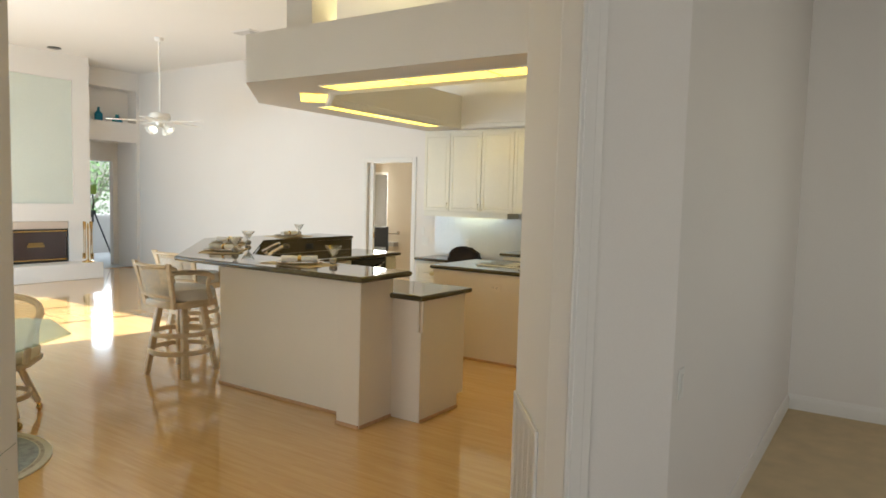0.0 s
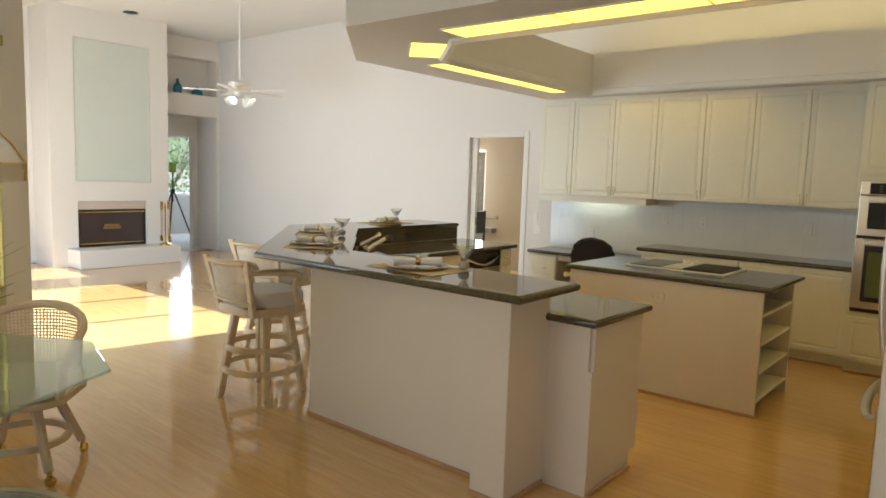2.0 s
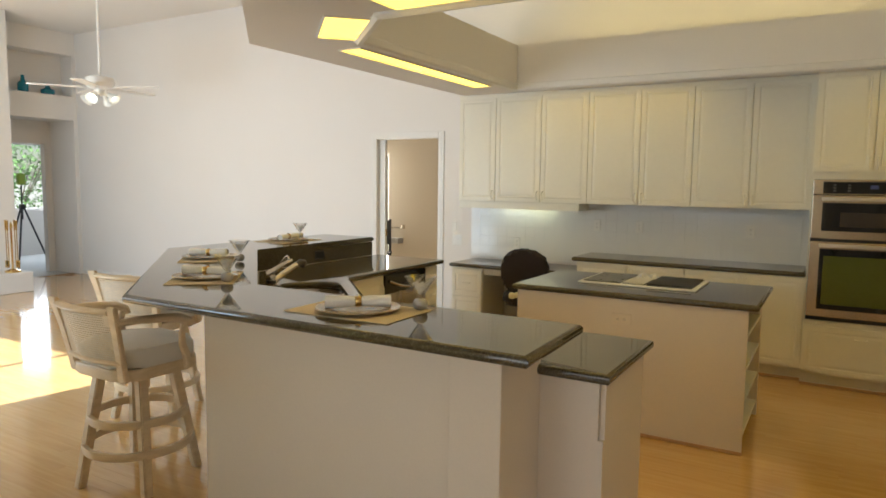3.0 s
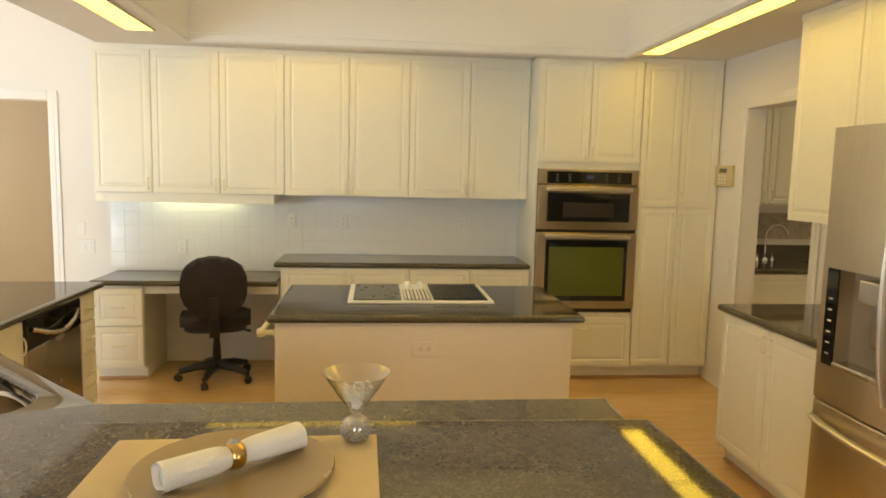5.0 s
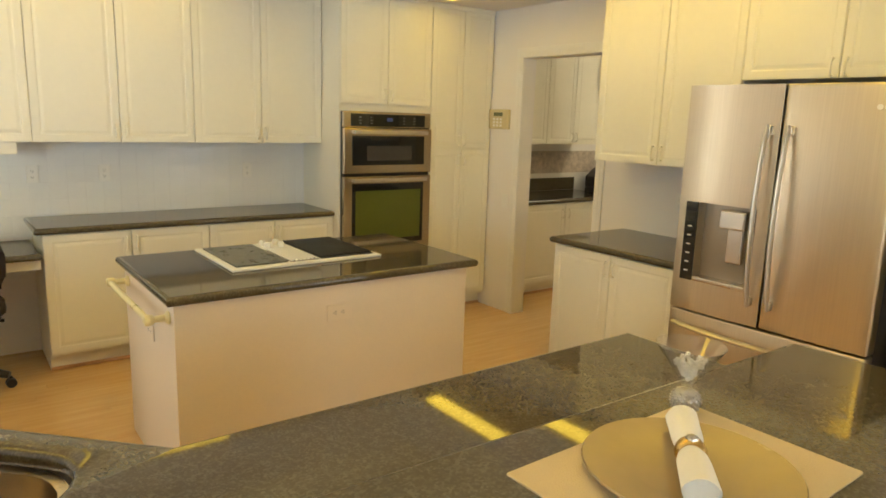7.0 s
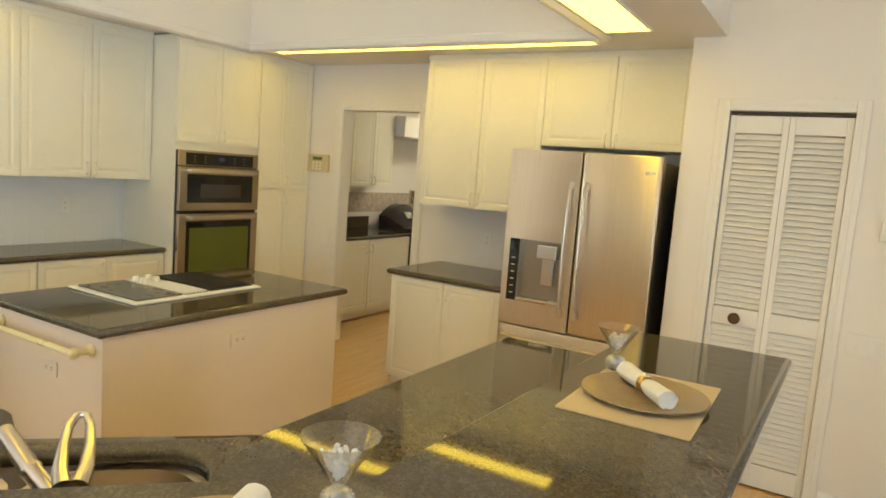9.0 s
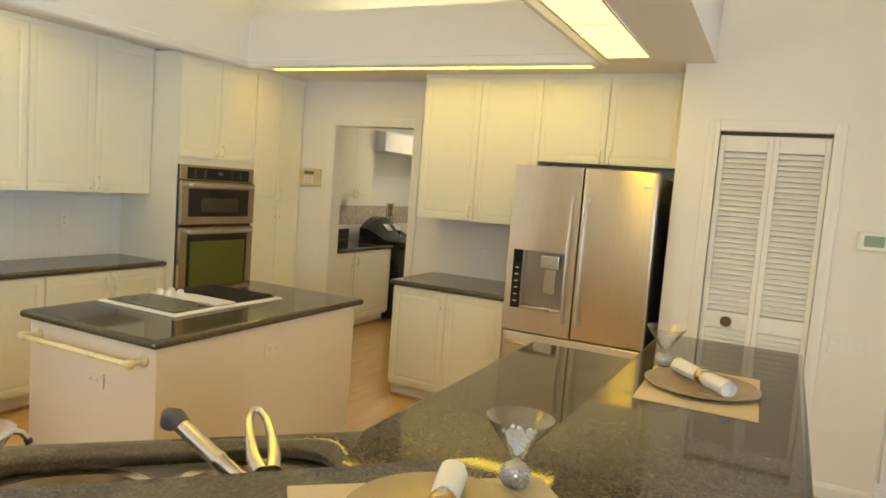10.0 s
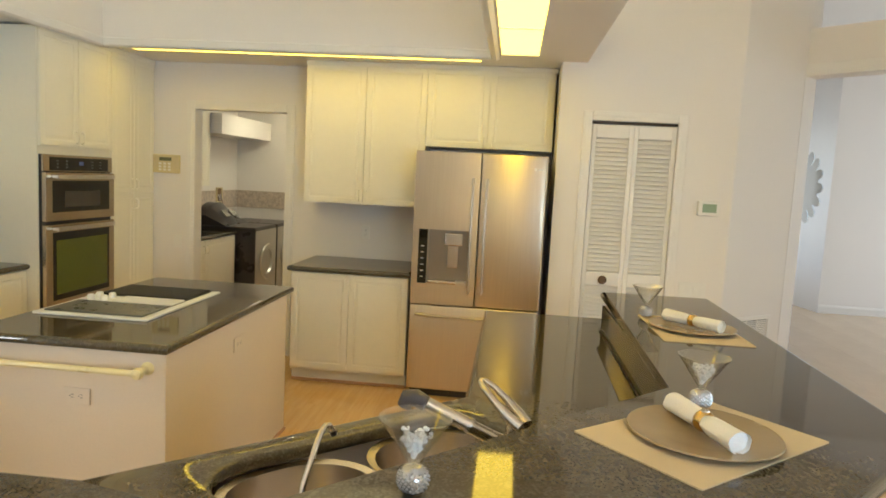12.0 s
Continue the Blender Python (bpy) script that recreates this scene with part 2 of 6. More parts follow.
def wall(name, p0, p1, thick, z0, z1, holes=(), label="smooth warm white painted plaster wall", material=None):
    """A wall from p0 to p1; its body lies to the left of that line. Holes: from, to along the line, bottom, top."""
    d = Vector((p1[0] - p0[0], p1[1] - p0[1]))
    m = pose(p0[0], p0[1], 0, 0, 0, math.degrees(math.atan2(d.y, d.x)))
    bm = bmesh.new()
    cuts = sorted({0.0, d.length, *(v for h in holes for v in h[:2])})
    for a, b in zip(cuts, cuts[1:]):
        at = z0
        for lo, hi in sorted(h[2:] for h in holes if h[0] < (a + b) / 2 < h[1]):
            if lo > at:
                box(bm, a, b, 0, thick, at, lo)
            at = hi
        if at < z1:
            box(bm, a, b, 0, thick, at, z1)
    bmesh.ops.transform(bm, matrix=m, verts=bm.verts)
    return structure(name, bm, material or WALL, label, "wall")


def skirting(p0, p1, h=0.09, t=0.014, material=None):
    """A baseboard on the right-hand side of the line."""
    d = Vector((p1[0] - p0[0], p1[1] - p0[1]))
    m = pose(p0[0], p0[1], 0, 0, 0, math.degrees(math.atan2(d.y, d.x)))
    bm = bmesh.new()
    prism(bm, [(-t, 0.001), (-t, h * 0.75), (-t * 0.5, h), (0, h), (0, 0.001)], 0, d.length,
          m=m @ Matrix(((0, 0, 1, 0), (1, 0, 0, 0), (0, 1, 0, 0), (0, 0, 0, 1))))
    return structure("baseboard", bm, material or TRIM, "white painted wooden baseboard along the wall", "baseboard")


def casing(name, p0, p1, top, width=0.075, proud=0.013):
    """A door casing on the right-hand side of the line p0 to p1, which spans the opening."""
    d = Vector((p1[0] - p0[0], p1[1] - p0[1]))
    w = d.length
    m = pose(p0[0], p0[1], 0, 0, 0, math.degrees(math.atan2(d.y, d.x)))
    bm = bmesh.new()
    for x0, x1, z0, z1 in ((-width, 0, 0.001, top + width), (w, w + width, 0.001, top + width), (0, w, top, top + width)):
        box(bm, x0, x1, -proud, -0.001, z0, z1, 0.004)
        if x1 - x0 < 0.2:
            box(bm, x0 + 0.015, x1 - 0.03, -proud - 0.003, -proud + 0.002, z0 + 0.002, z1 - 0.015, 0.002)
        else:
            box(bm, x0, x1, -proud - 0.003, -proud + 0.002, z0 + 0.03, z1 - 0.015, 0.002)
    bmesh.ops.transform(bm, matrix=m, verts=bm.verts)
    return structure(name, bm, TRIM, "white painted moulded door casing", "trim")


# ---- materials ----
WALL = mat("wall_paint", (0.80, 0.76, 0.71), 0.65, var=0.03, scale=0.8, fine=120, bump=0.03)
CEIL = mat("ceiling_paint", (0.80, 0.77, 0.73), 0.8, var=0.03, scale=0.7, fine=90, bump=0.06)
TRIM = mat("trim_paint", (0.80, 0.77, 0.72), 0.35, var=0.03, scale=2)
BEIGE = mat("beige_plaster", (0.74, 0.645, 0.52), 0.6, var=0.04, scale=1.5, fine=90, bump=0.02)
CAB = mat("cabinet_white", (0.82, 0.78, 0.645), 0.36, var=0.03, scale=2.0, fine=30, bump=0.008)
CABIN = mat("cabinet_inside", (0.70, 0.66, 0.58), 0.5, var=0.04)
OAK = wood("floor_maple", (0.60, 0.355, 0.125), (0.71, 0.46, 0.185), 0.12, (1, 14, 14), 0.06, 0.6, 2.2)
SUBFLOOR = mat("subfloor", (0.36, 0.22, 0.10), 0.6)
SHOE = wood("shoe_mould", (0.45, 0.25, 0.12), (0.55, 0.33, 0.18), 0.35)
GRANITE = speckle("dark_granite", (0.064, 0.051, 0.029), (0.082, 0.066, 0.038), (0.108, 0.089, 0.056), 200, 0.05)
OVENSTEEL = mat("bronze_steel", (0.54, 0.45, 0.32), 0.25, 1.0, var=0.05, scale=1.5, fine=60, bump=0.0)
STEEL = mat("stainless_steel", (0.60, 0.55, 0.48), 0.26, 1.0, var=0.05, scale=1.5, fine=60, bump=0.0)
CHROME = mat("chrome", (0.75, 0.73, 0.70), 0.08, 1.0, var=0.02, bump=0.0)
BRASS = mat("brass", (0.62, 0.42, 0.14), 0.22, 1.0, var=0.06, bump=0.0)
BLACK = mat("black_plastic", (0.015, 0.014, 0.014), 0.35, var=0.1)
BLACKGLASS = mat("black_glass", (0.012, 0.012, 0.011), 0.05, var=0.05, bump=0.0)
FABRIC = mat("black_fabric", (0.026, 0.019, 0.018), 0.9, var=0.2, scale=8, fine=300, bump=0.08)
CREAM = mat("cream_upholstery", (0.78, 0.73, 0.63), 0.85, var=0.06, scale=6, fine=220, bump=0.06)
RATTAN = wood("rattan", (0.62, 0.46, 0.26), (0.80, 0.64, 0.41), 0.4, (1, 1, 3), 0.1, 0.0, 9)
CANE = mat("woven_cane", (0.70, 0.58, 0.40), 0.6, var=0.12, scale=20)
LINEN = mat("linen_mat", (0.62, 0.50, 0.31), 0.85, var=0.10, scale=5, fine=350, bump=0.10)
NAPKIN = mat("white_napkin", (0.82, 0.80, 0.76), 0.9, var=0.04, scale=10, fine=200, bump=0.08)
PLATE = mat("amber_plate", (0.34, 0.25, 0.125), 0.24, 0.12, var=0.06, scale=8, bump=0.0)
GLASS = glass("clear_glass", (0.985, 0.985, 0.98))
GLASS.node_tree.nodes["Math.001"].inputs[1].default_value = 0.45
BOWLGLASS = glass("bowl_glass", (0.99, 0.99, 0.985))
BOWLGLASS.node_tree.nodes["Math.001"].inputs[2].default_value = 0.08
BEVELGLASS = glass("bevelled_glass", (0.90, 0.88, 0.80))
BEVELGLASS.node_tree.nodes["Math.001"].inputs[2].default_value = 0.22
GREENGLASS = glass("table_glass", (0.80, 0.90, 0.85))
CRYSTAL = mat("crystal_beads", (0.50, 0.48, 0.45), 0.12, 0.6, var=0.15, scale=120, bump=0.0)
WHITEPLASTIC = mat("white_plastic", (0.80, 0.78, 0.73), 0.35, var=0.02)
IVORY = mat("ivory_plastic", (0.62, 0.53, 0.30), 0.4, var=0.04)
TILEWHITE = mat("white_tile", (0.80, 0.79, 0.76), 0.18, var=0.03, scale=4, bump=0.0, spread=0.1)
GROUT = mat("grout", (0.79, 0.78, 0.75), 0.6)
MARBLE = mat("foyer_tile", (0.62, 0.475, 0.31), 0.22, var=0.06, scale=2.2, fine=12, bump=0.0, spread=0.2)
CARPET = mat("tan_carpet", (0.60, 0.47, 0.28), 0.95, var=0.14, scale=6, fine=260, bump=0.2)
BLUEGLASS = mat("blue_glass", (0.02, 0.20, 0.27), 0.12, var=0.2)
LEAF = mat("leaf_green", (0.07, 0.12, 0.03), 0.5, var=0.3, scale=12)
HEDGE = mat("garden_leaf", (0.12, 0.26, 0.05), 0.6, var=0.3, scale=6)
FIREGLASS = mat("smoked_glass", (0.055, 0.035, 0.032), 0.06, var=0.1, bump=0.0)
MIRROR = mat("mirror_glass", (0.85, 0.87, 0.86), 0.02, 1.0, var=0.0, bump=0.0)
PANELGLOW = glow("yellow_diffuser", (1.0, 0.65, 0.06), 1.3)
TUBEGLOW = glow("under_cabinet_tube", (0.95, 0.95, 0.55), 1.8)
BULB = glow("bulb_glow", (1.0, 0.72, 0.32), 4.0)
SCREEN = mat("lcd_green", (0.25, 0.34, 0.24), 0.3, var=0.05)

# ---- the large structure ----
TOP = 3.9
ROOM = [(-13.05, 2.37), (-5.86, 2.37), (-4.86, 0.12), (-2.95, 0.12), (-0.66, 2.30), (-0.46, 2.64), (-0.46, 6.2), (2.8, 6.2), (2.8, 8.4), (-13.05, 8.4)]
bm = bmesh.new()
prism(bm, ROOM, -0.12, -0.012)
structure("floor", bm, SUBFLOOR, "glossy honey maple strip floor through kitchen and living room", "floor")
bm = bmesh.new()
prism(bm, ROOM, TOP, TOP + 0.1)
structure("ceiling", bm, CEIL, "high flat white painted ceiling", "ceiling")

# wall behind the kitchen with the den door
wall("wall_north", (2.75, 8.25), (-12.82, 8.25), -0.13, 0, TOP, [(8.55, 9.41, 0, 2.09)])
casing("trim_den_door", (-6.66, 8.25), (-5.80, 8.25), 2.09)
# fireplace wall, with the study opening and the display niche above it
wall("wall_west", (-12.7, 8.25), (-12.7, 2.37), -0.30, 0, TOP, [(0.06, 1.42, 0, 2.52), (0.06, 1.42, 2.90, 3.55), (4.0, 5.2, 2.9, 3.5)])
bm = bmesh.new()
box(bm, -13.08, -13.0, 6.75, 8.24, 2.80, 3.65)
box(bm, -13.08, -13.0, 2.9, 4.4, 2.85, 3.6)
structure("wall_niche_back", bm, WALL, "white plaster back of the display niches", "wall")
wall("wall_passage", (-13.4, 5.8), (-13.4, 8.3), 0.12, 0, 2.7, [(0.9, 2.29, 0, 2.15)])
wall("wall_passage_side", (-13.0, 8.2), (-13.4, 8.2), -0.12, 0, 2.7)
bm = bmesh.new()
box(bm, -13.4, -13.0, 6.5, 8.2, 2.53, 2.60)
structure("ceiling_passage", bm, CEIL, "plain white ceiling of the short passage", "ceiling")
# garden side with glass doors
GX = [(-12.4, -11.2), (-10.45, -7.0)]
wall("wall_south", (-12.82, 2.5), (-5.75, 2.5), -0.13, 0, TOP, [(a + 12.82, b + 12.82, 0.05, 2.25) for a, b in GX])
# breakfast nook
wall("wall_nook_west", (-5.74, 2.62), (-4.69, 0.20), -0.13, 0, TOP, [(0.35, 2.2, 0.05, 2.2)])
# the hole in the south wall is invented for the bar's fill lamp
wall("wall_nook_south", (-4.80, 0.25), (-2.95, 0.25), -0.13, 0, TOP, [(0.2, 1.6, 0.5, 2.3)])
# wall with the wide opening into the foyer
E1, D1 = Vector((-2.04, 1.17)), Vector((-0.84, 2.37))
wall("wall_foyer", (-2.98, 0.23), (-0.84, 2.37), -0.17, 0, TOP, [(1.33, 3.0264, 0, 2.52), (1.33, 3.0264, 2.865, 3.5)])
casing("trim_foyer", (D1.x, D1.y), (E1.x, E1.y), 2.52, 0.085)
casing("trim_foyer_hall", (E1.x + 0.12, E1.y - 0.12), (D1.x + 0.12, D1.y - 0.12), 2.52, 0.085)
# angled wall with the air return, closet wall and refrigerator alcove
bm = bmesh.new()
prism(bm, [(-1.265, 2.95), (-0.84, 2.372), (-0.72, 2.252), (-0.48, 2.62), (-0.48, 3.30), (-1.265, 3.30)], 0, TOP)
structure("wall_angled", bm, WALL, "angled white plaster wall beside the foyer opening", "wall")
wall("wall_closet", (-1.265, 4.2), (-1.265, 3.30), 0.12, 0, TOP, [(0.237, 0.837, 0, 2.09)])
casing("trim_closet", (-1.265, 3.963), (-1.265, 3.363), 2.09, 0.065)
wall("wall_alcove", (-1.145, 4.2), (-0.61, 4.2), -0.12, 0, TOP)
wall("wall_east", (-0.61, 8.25), (-0.61, 3.2), 0.13, 0, TOP, [(1.0, 1.81, 0, 2.10)])
casing("trim_laundry", (-0.61, 7.25), (-0.61, 6.44), 2.10)
# hall behind the alcove
wall("wall_hall_end", (-0.48, 6.08), (2.2, 6.08), 0.12, 0, TOP)
# opening invented for the hall's fill lamp
wall("wall_hall_east", (2.2, 6.2), (2.2, 1.6), 0.12, 0, TOP, [(1.4, 2.8, 0.8, 2.2)])
# hole invented for the fill lamp that brightens the mirror wall
wall("wall_hall_turn", (2.2, 1.6), (5.4, 1.6), 0.12, 0, TOP, [(1.2, 2.8, 0.7, 2.5)])
wall("wall_foyer_mirror", (5.4, 0.45), (3.64, 0.13), 0.12, 0, TOP)
wall("wall_foyer_east", (3.64, 0.13), (3.64, -2.8), 0.12, 0, TOP)
wall("wall_foyer_end", (5.4, 1.7), (5.4, 0.35), -0.12, 0, TOP)
wall("wall_foyer_south", (3.7, -2.8), (-3.1, -2.8), 0.12, 0, TOP, [(1.2, 3.6, 0.1, 2.5)])
wall("wall_foyer_west", (-3.0, -2.8), (-3.0, 0.2), -0.12, 0, TOP)
bm = bmesh.new()
prism(bm, [(-3.05, -2.9), (5.5, -2.9), (5.5, 6.2), (-0.46, 6.2), (-0.46, 2.64), (-0.66, 2.30), (-2.95, 0.02)], TOP + 0.001, TOP + 0.1)
structure("ceiling_foyer", bm, CEIL, "plain white foyer and hall ceiling", "ceiling")
bm = bmesh.new()
prism(bm, [(-0.48, 2.66), (2.2, 2.66), (2.2, 6.08), (-0.48, 6.08)], -0.02, 0.004)
structure("carpet", bm, CARPET, "tan carpet in the side hall", "carpet")
# laundry
wall("wall_laundry_east", (2.65, 8.25), (2.65, 6.0), 0.12, 0, 2.6)
wall("wall_laundry_south", (-0.48, 6.32), (2.65, 6.32), -0.12, 0, 2.6)
bm = bmesh.new()
box(bm, -0.48, 2.75, 6.2, 8.3, 2.55, 2.62)
structure("ceiling_laundry", bm, CEIL, "plain white laundry ceiling", "ceiling")
# den behind the north door
DENWALL = mat("den_paint", (0.50, 0.42, 0.31), 0.7, var=0.04, scale=1)
wall("wall_den_east", (-5.2, 10.7), (-5.2, 8.38), -0.12, 0, 2.7, material=DENWALL)
wall("wall_den_north", (-9.1, 10.6), (-5.1, 10.6), 0.12, 0, 2.7, [(0.15, 0.98, 0.3, 2.05)], material=DENWALL)
wall("wall_den_west", (-9.0, 8.38), (-9.0, 12.0), 0.12, 0, 2.7, material=DENWALL)
bm = bmesh.new()
box(bm, -9.1, -5.1, 8.38, 12.2, 2.7, 2.8)
structure("ceiling_den", bm, CEIL, "plain white den ceiling", "ceiling")
bm = bmesh.new()
box(bm, -9.1, -5.1, 8.38, 12.1, -0.1, 0.0)
structure("floor_den", bm, CARPET, "tan carpet in the den", "floor")
# unseen slab, added to keep direct sun off the foyer floor
bm = bmesh.new()
box(bm, -2.0, 4.5, -6.8, -2.93, 2.7, 2.85)
structure("sun_block", bm, CEIL, "unseen slab added to keep the sun out of the front windows", "roof")
# second unseen slab, added to shade the nook's south opening from the sun
bm = bmesh.new()
box(bm, -7.0, -3.15, -3.0, 0.11, 2.62, 2.75)
structure("sun_block_nook", bm, CEIL, "unseen slab added to keep the sun out of the nook window", "roof")
# study behind the west opening
wall("wall_study_west", (-16.2, 5.6), (-16.2, 10.4), 0.12, 0, 2.7, [(3.3, 4.2, 0.92, 2.3)])
wall("wall_study_north", (-16.2, 10.2), (-12.9, 10.2), 0.12, 0, 2.7)
wall("wall_study_south", (-12.9, 5.8), (-16.2, 5.8), 0.12, 0, 2.7)
bm = bmesh.new()
box(bm, -16.3, -13.0, 5.7, 10.3, 2.7, 2.8)
structure("ceiling_study", bm, CEIL, "plain white study ceiling", "ceiling")
bm = bmesh.new()
box(bm, -16.3, -13.0, 5.7, 10.3, -0.1, -0.002)
structure("floor_study", bm, mat("pale_carpet", (0.55, 0.56, 0.55), 0.95, var=0.08, scale=5, fine=220, bump=0.15), "pale grey carpet in the study", "floor")
# garden ground outside
bm = bmesh.new()
box(bm, -400, 400, -400, 400, -0.5, -0.14)
structure("ground", bm, mat("garden_ground", (0.30, 0.29, 0.24), 0.9, var=0.2, scale=0.3), "pale garden ground outside", "ground")

# chimney breast with its tall recess
FX = -12.0
bm = bmesh.new()
m = pose(FX, 5.02, 0, 0, 0, 90)
for a in ((0, 0.35, 0.0, TOP), (1.53, 1.83, 0.0, TOP), (0.35, 1.53, 3.46, TOP), (0.35, 1.53, 1.0, 1.30), (0.35, 0.37, 0.27, 1.0), (1.44, 1.53, 0.27, 1.0), (0.35, 1.53, 0, 0.27)):
    box(bm, a[0], a[1], 0, 0.70, a[2], a[3])
box(bm, 0.35, 1.53, 0.03, 0.70, 1.30, 3.46)
box(bm, 0.37, 1.44, 0.5, 0.70, 0.27, 1.0)
bmesh.ops.transform(bm, matrix=m, verts=bm.verts)
structure("chimney_breast", bm, WALL, "white plaster chimney breast with a tall shallow recess", "chimney")
bm = bmesh.new()
box(bm, FX, FX + 0.46, 5.22, 6.82, 0.0, 0.28, 0.012)
structure("hearth", bm, WALL, "raised white plaster hearth before the fireplace", "hearth")

# dropped soffit ring over the kitchen
ROUT = [(-0.612, 4.202), (-1.263, 4.202), (-1.263, 4.03), (-4.33, 4.03), (-5.30, 4.95), (-5.30, 8.248), (-0.612, 8.248)]
RIN = [(-1.42, 4.70), (-4.05, 4.70), (-4.55, 5.18), (-4.55, 7.58), (-1.42, 7.58)]
bm = bmesh.new()


def ring(bm, rows):
    """A closed ring through outline rows of (outline, z)."""
    loops = [[bm.verts.new((x, y, z)) for x, y in o] for o, z in rows]
    n = len(rows[0][0])
    for p, q in zip(loops, loops[1:] + loops[:1]):
        for k in range(n):
            j = (k + 1) % n
            bm.faces.new((p[k], p[j], q[j], q[k]))
    bmesh.ops.recalc_face_normals(bm, faces=bm.faces)


OUT5 = [(-0.612, 4.03), (-4.40, 4.01), (-5.30, 4.93), (-5.30, 8.248), (-0.612, 8.248)]
ring(bm, [(OUT5, 2.49), (OUT5, 2.88), (RIN, 2.88), (RIN, 2.49)])
structure("soffit", bm, WALL, "dropped white plaster soffit ring with a plant ledge", "soffit")


def shrink(o, d):
    """The outline moved inwards by d."""
    res, n = [], len(o)
    for i in range(n):
        p0, p1, p2 = Vector(o[i - 1]), Vector(o[i]), Vector(o[(i + 1) % n])
        a, b = (p1 - p0).normalized(), (p2 - p1).normalized()
        na, nb = Vector((a.y, -a.x)), Vector((b.y, -b.x))
        k = d / (1 + na.dot(nb))
        res.append(tuple(p1 + (na + nb) * k))
    return res


bm = bmesh.new()
ring(bm, [(shrink(RIN, -0.05), 2.489), (shrink(RIN, -0.055), 2.475), (shrink(RIN, -0.03), 2.458), (shrink(RIN, 0.0), 2.462), (shrink(RIN, 0.012), 2.475), (shrink(RIN, 0.012), 2.52), (shrink(RIN, -0.001), 2.53)])
structure("trim_soffit", bm, TRIM, "rounded white moulding round the soffit's inner rim", "trim")
bm = bmesh.new()
box(bm, -4.02, -3.74, 4.10, 4.38, 2.881, TOP)
structure("column", bm, WALL, "square white plaster column on the soffit ledge", "column")

# yellow diffuser panels set in the soffit's underside


def soffit_light(a, b, width, count, group="soffit lights"):
    """Panels in a row from a to b, each with a frame."""
    d = Vector(b) - Vector(a)
    m = pose(a[0], a[1], 2.489, 0, 0, math.degrees(math.atan2(d.y, d.x)))
    step = d.length / count
    for k in range(count):
        t = thing("ceiling_light", "yellowed recessed fluorescent ceiling panel, switched on", "light", m @ pose(step * k, 0, 0), group)
        b1 = bmesh.new()
        box(b1, 0.006, step - 0.006, -width / 2, width / 2, -0.004, 0.0)
        part("diffuser", b1, PANELGLOW, t, "glowing yellow diffuser")
        b1 = bmesh.new()
        for x0, x1, y0, y1 in ((0, step, -width / 2 - 0.012, -width / 2), (0, step, width / 2, width / 2 + 0.012), (0, 0.006, -width / 2, width / 2), (step - 0.006, step, -width / 2, width / 2)):
            box(b1, x0, x1, y0, y1, -0.010, 0.0)
        part("frame", b1, TRIM, t)


# glowing panel added under the laundry ceiling as fill, no fixture known
LAUNDRYFILL = glow("laundry_fill", (1.0, 0.84, 0.52), 2.6)
t = thing("ceiling_light", "square glowing panel added to brighten the laundry, its source unseen", "light", pose(1.75, 6.95, 2.5495))
bm = bmesh.new()
box(bm, -0.3, 0.3, -0.3, 0.3, -0.05, 0.0, 0.01)
part("diffuser", bm, LAUNDRYFILL, t)
soffit_light((-3.92, 4.505), (-1.51, 4.505), 0.25, 3)
soffit_light((-4.655, 5.06), (-4.25, 4.655), 0.25, 1)
soffit_light((-4.80, 5.36), (-4.80, 7.35), 0.17, 2)
soffit_light((-4.50, 7.66), (-2.90, 7.66), 0.09, 2)
soffit_light((-1.28, 4.78), (-1.28, 7.45), 0.16, 3)

bm = bmesh.new()
box(bm, -5.345, -2.049, 7.905, 7.929, 2.452, 2.489, 0.004)
box(bm, -2.045, -0.618, 7.612, 7.639, 2.452, 2.489, 0.004)
box(bm, -0.965, -0.941, 4.206, 6.17, 2.452, 2.489, 0.004)
structure("trim_cabinets", bm, CAB, "narrow white moulding between cabinets and soffit", "trim")
skirting((-5.72, 8.25), (-5.40, 8.25))
skirting((-12.7, 8.25), (-6.74, 8.25))
skirting((-1.265, 3.29), (-1.265, 2.95))
skirting((-1.265, 2.95), (-0.90, 2.455))
skirting((-1.265, 4.2), (-1.265, 4.03))
skirting((3.64, 0.13), (3.64, -2.8), 0.12)
skirting((-0.48, 6.08), (2.2, 6.08), 0.12)
skirting((-0.48, 2.66), (-0.48, 6.06), 0.12)

# ---- kitchen cabinets ----


def panel_door(w, h, t=0.02, edge=0.055):
    """A routed raised-panel door; front towards -y, from the origin to (w, h)."""
    bm = bmesh.new()
    g = 0.0008
    box(bm, g, w - g, -t, 0, g, h - g)
    front = [f for f in bm.faces if f.calc_center_median().y < -t + 1e-5]
    edge = min(edge, w * 0.3, h * 0.3)
    bmesh.ops.bevel(bm, geom=list(front[0].edges), offset=0.004, segments=2, affect="EDGES")
    bm.faces.ensure_lookup_table()
    front = [max((f for f in bm.faces if f.normal.y < -0.9 or f.calc_center_median().y < -t + 1e-4), key=lambda f: f.calc_area())]
    for inset, push in ((edge, 0.0), (0.008, 0.0035), (0.010, 0.0), (0.022, -0.003)):
        bmesh.ops.inset_region(bm, faces=front, thickness=inset, depth=0)
        if push:
            bmesh.ops.translate(bm, vec=(0, push, 0), verts=front[0].verts)
    return bm


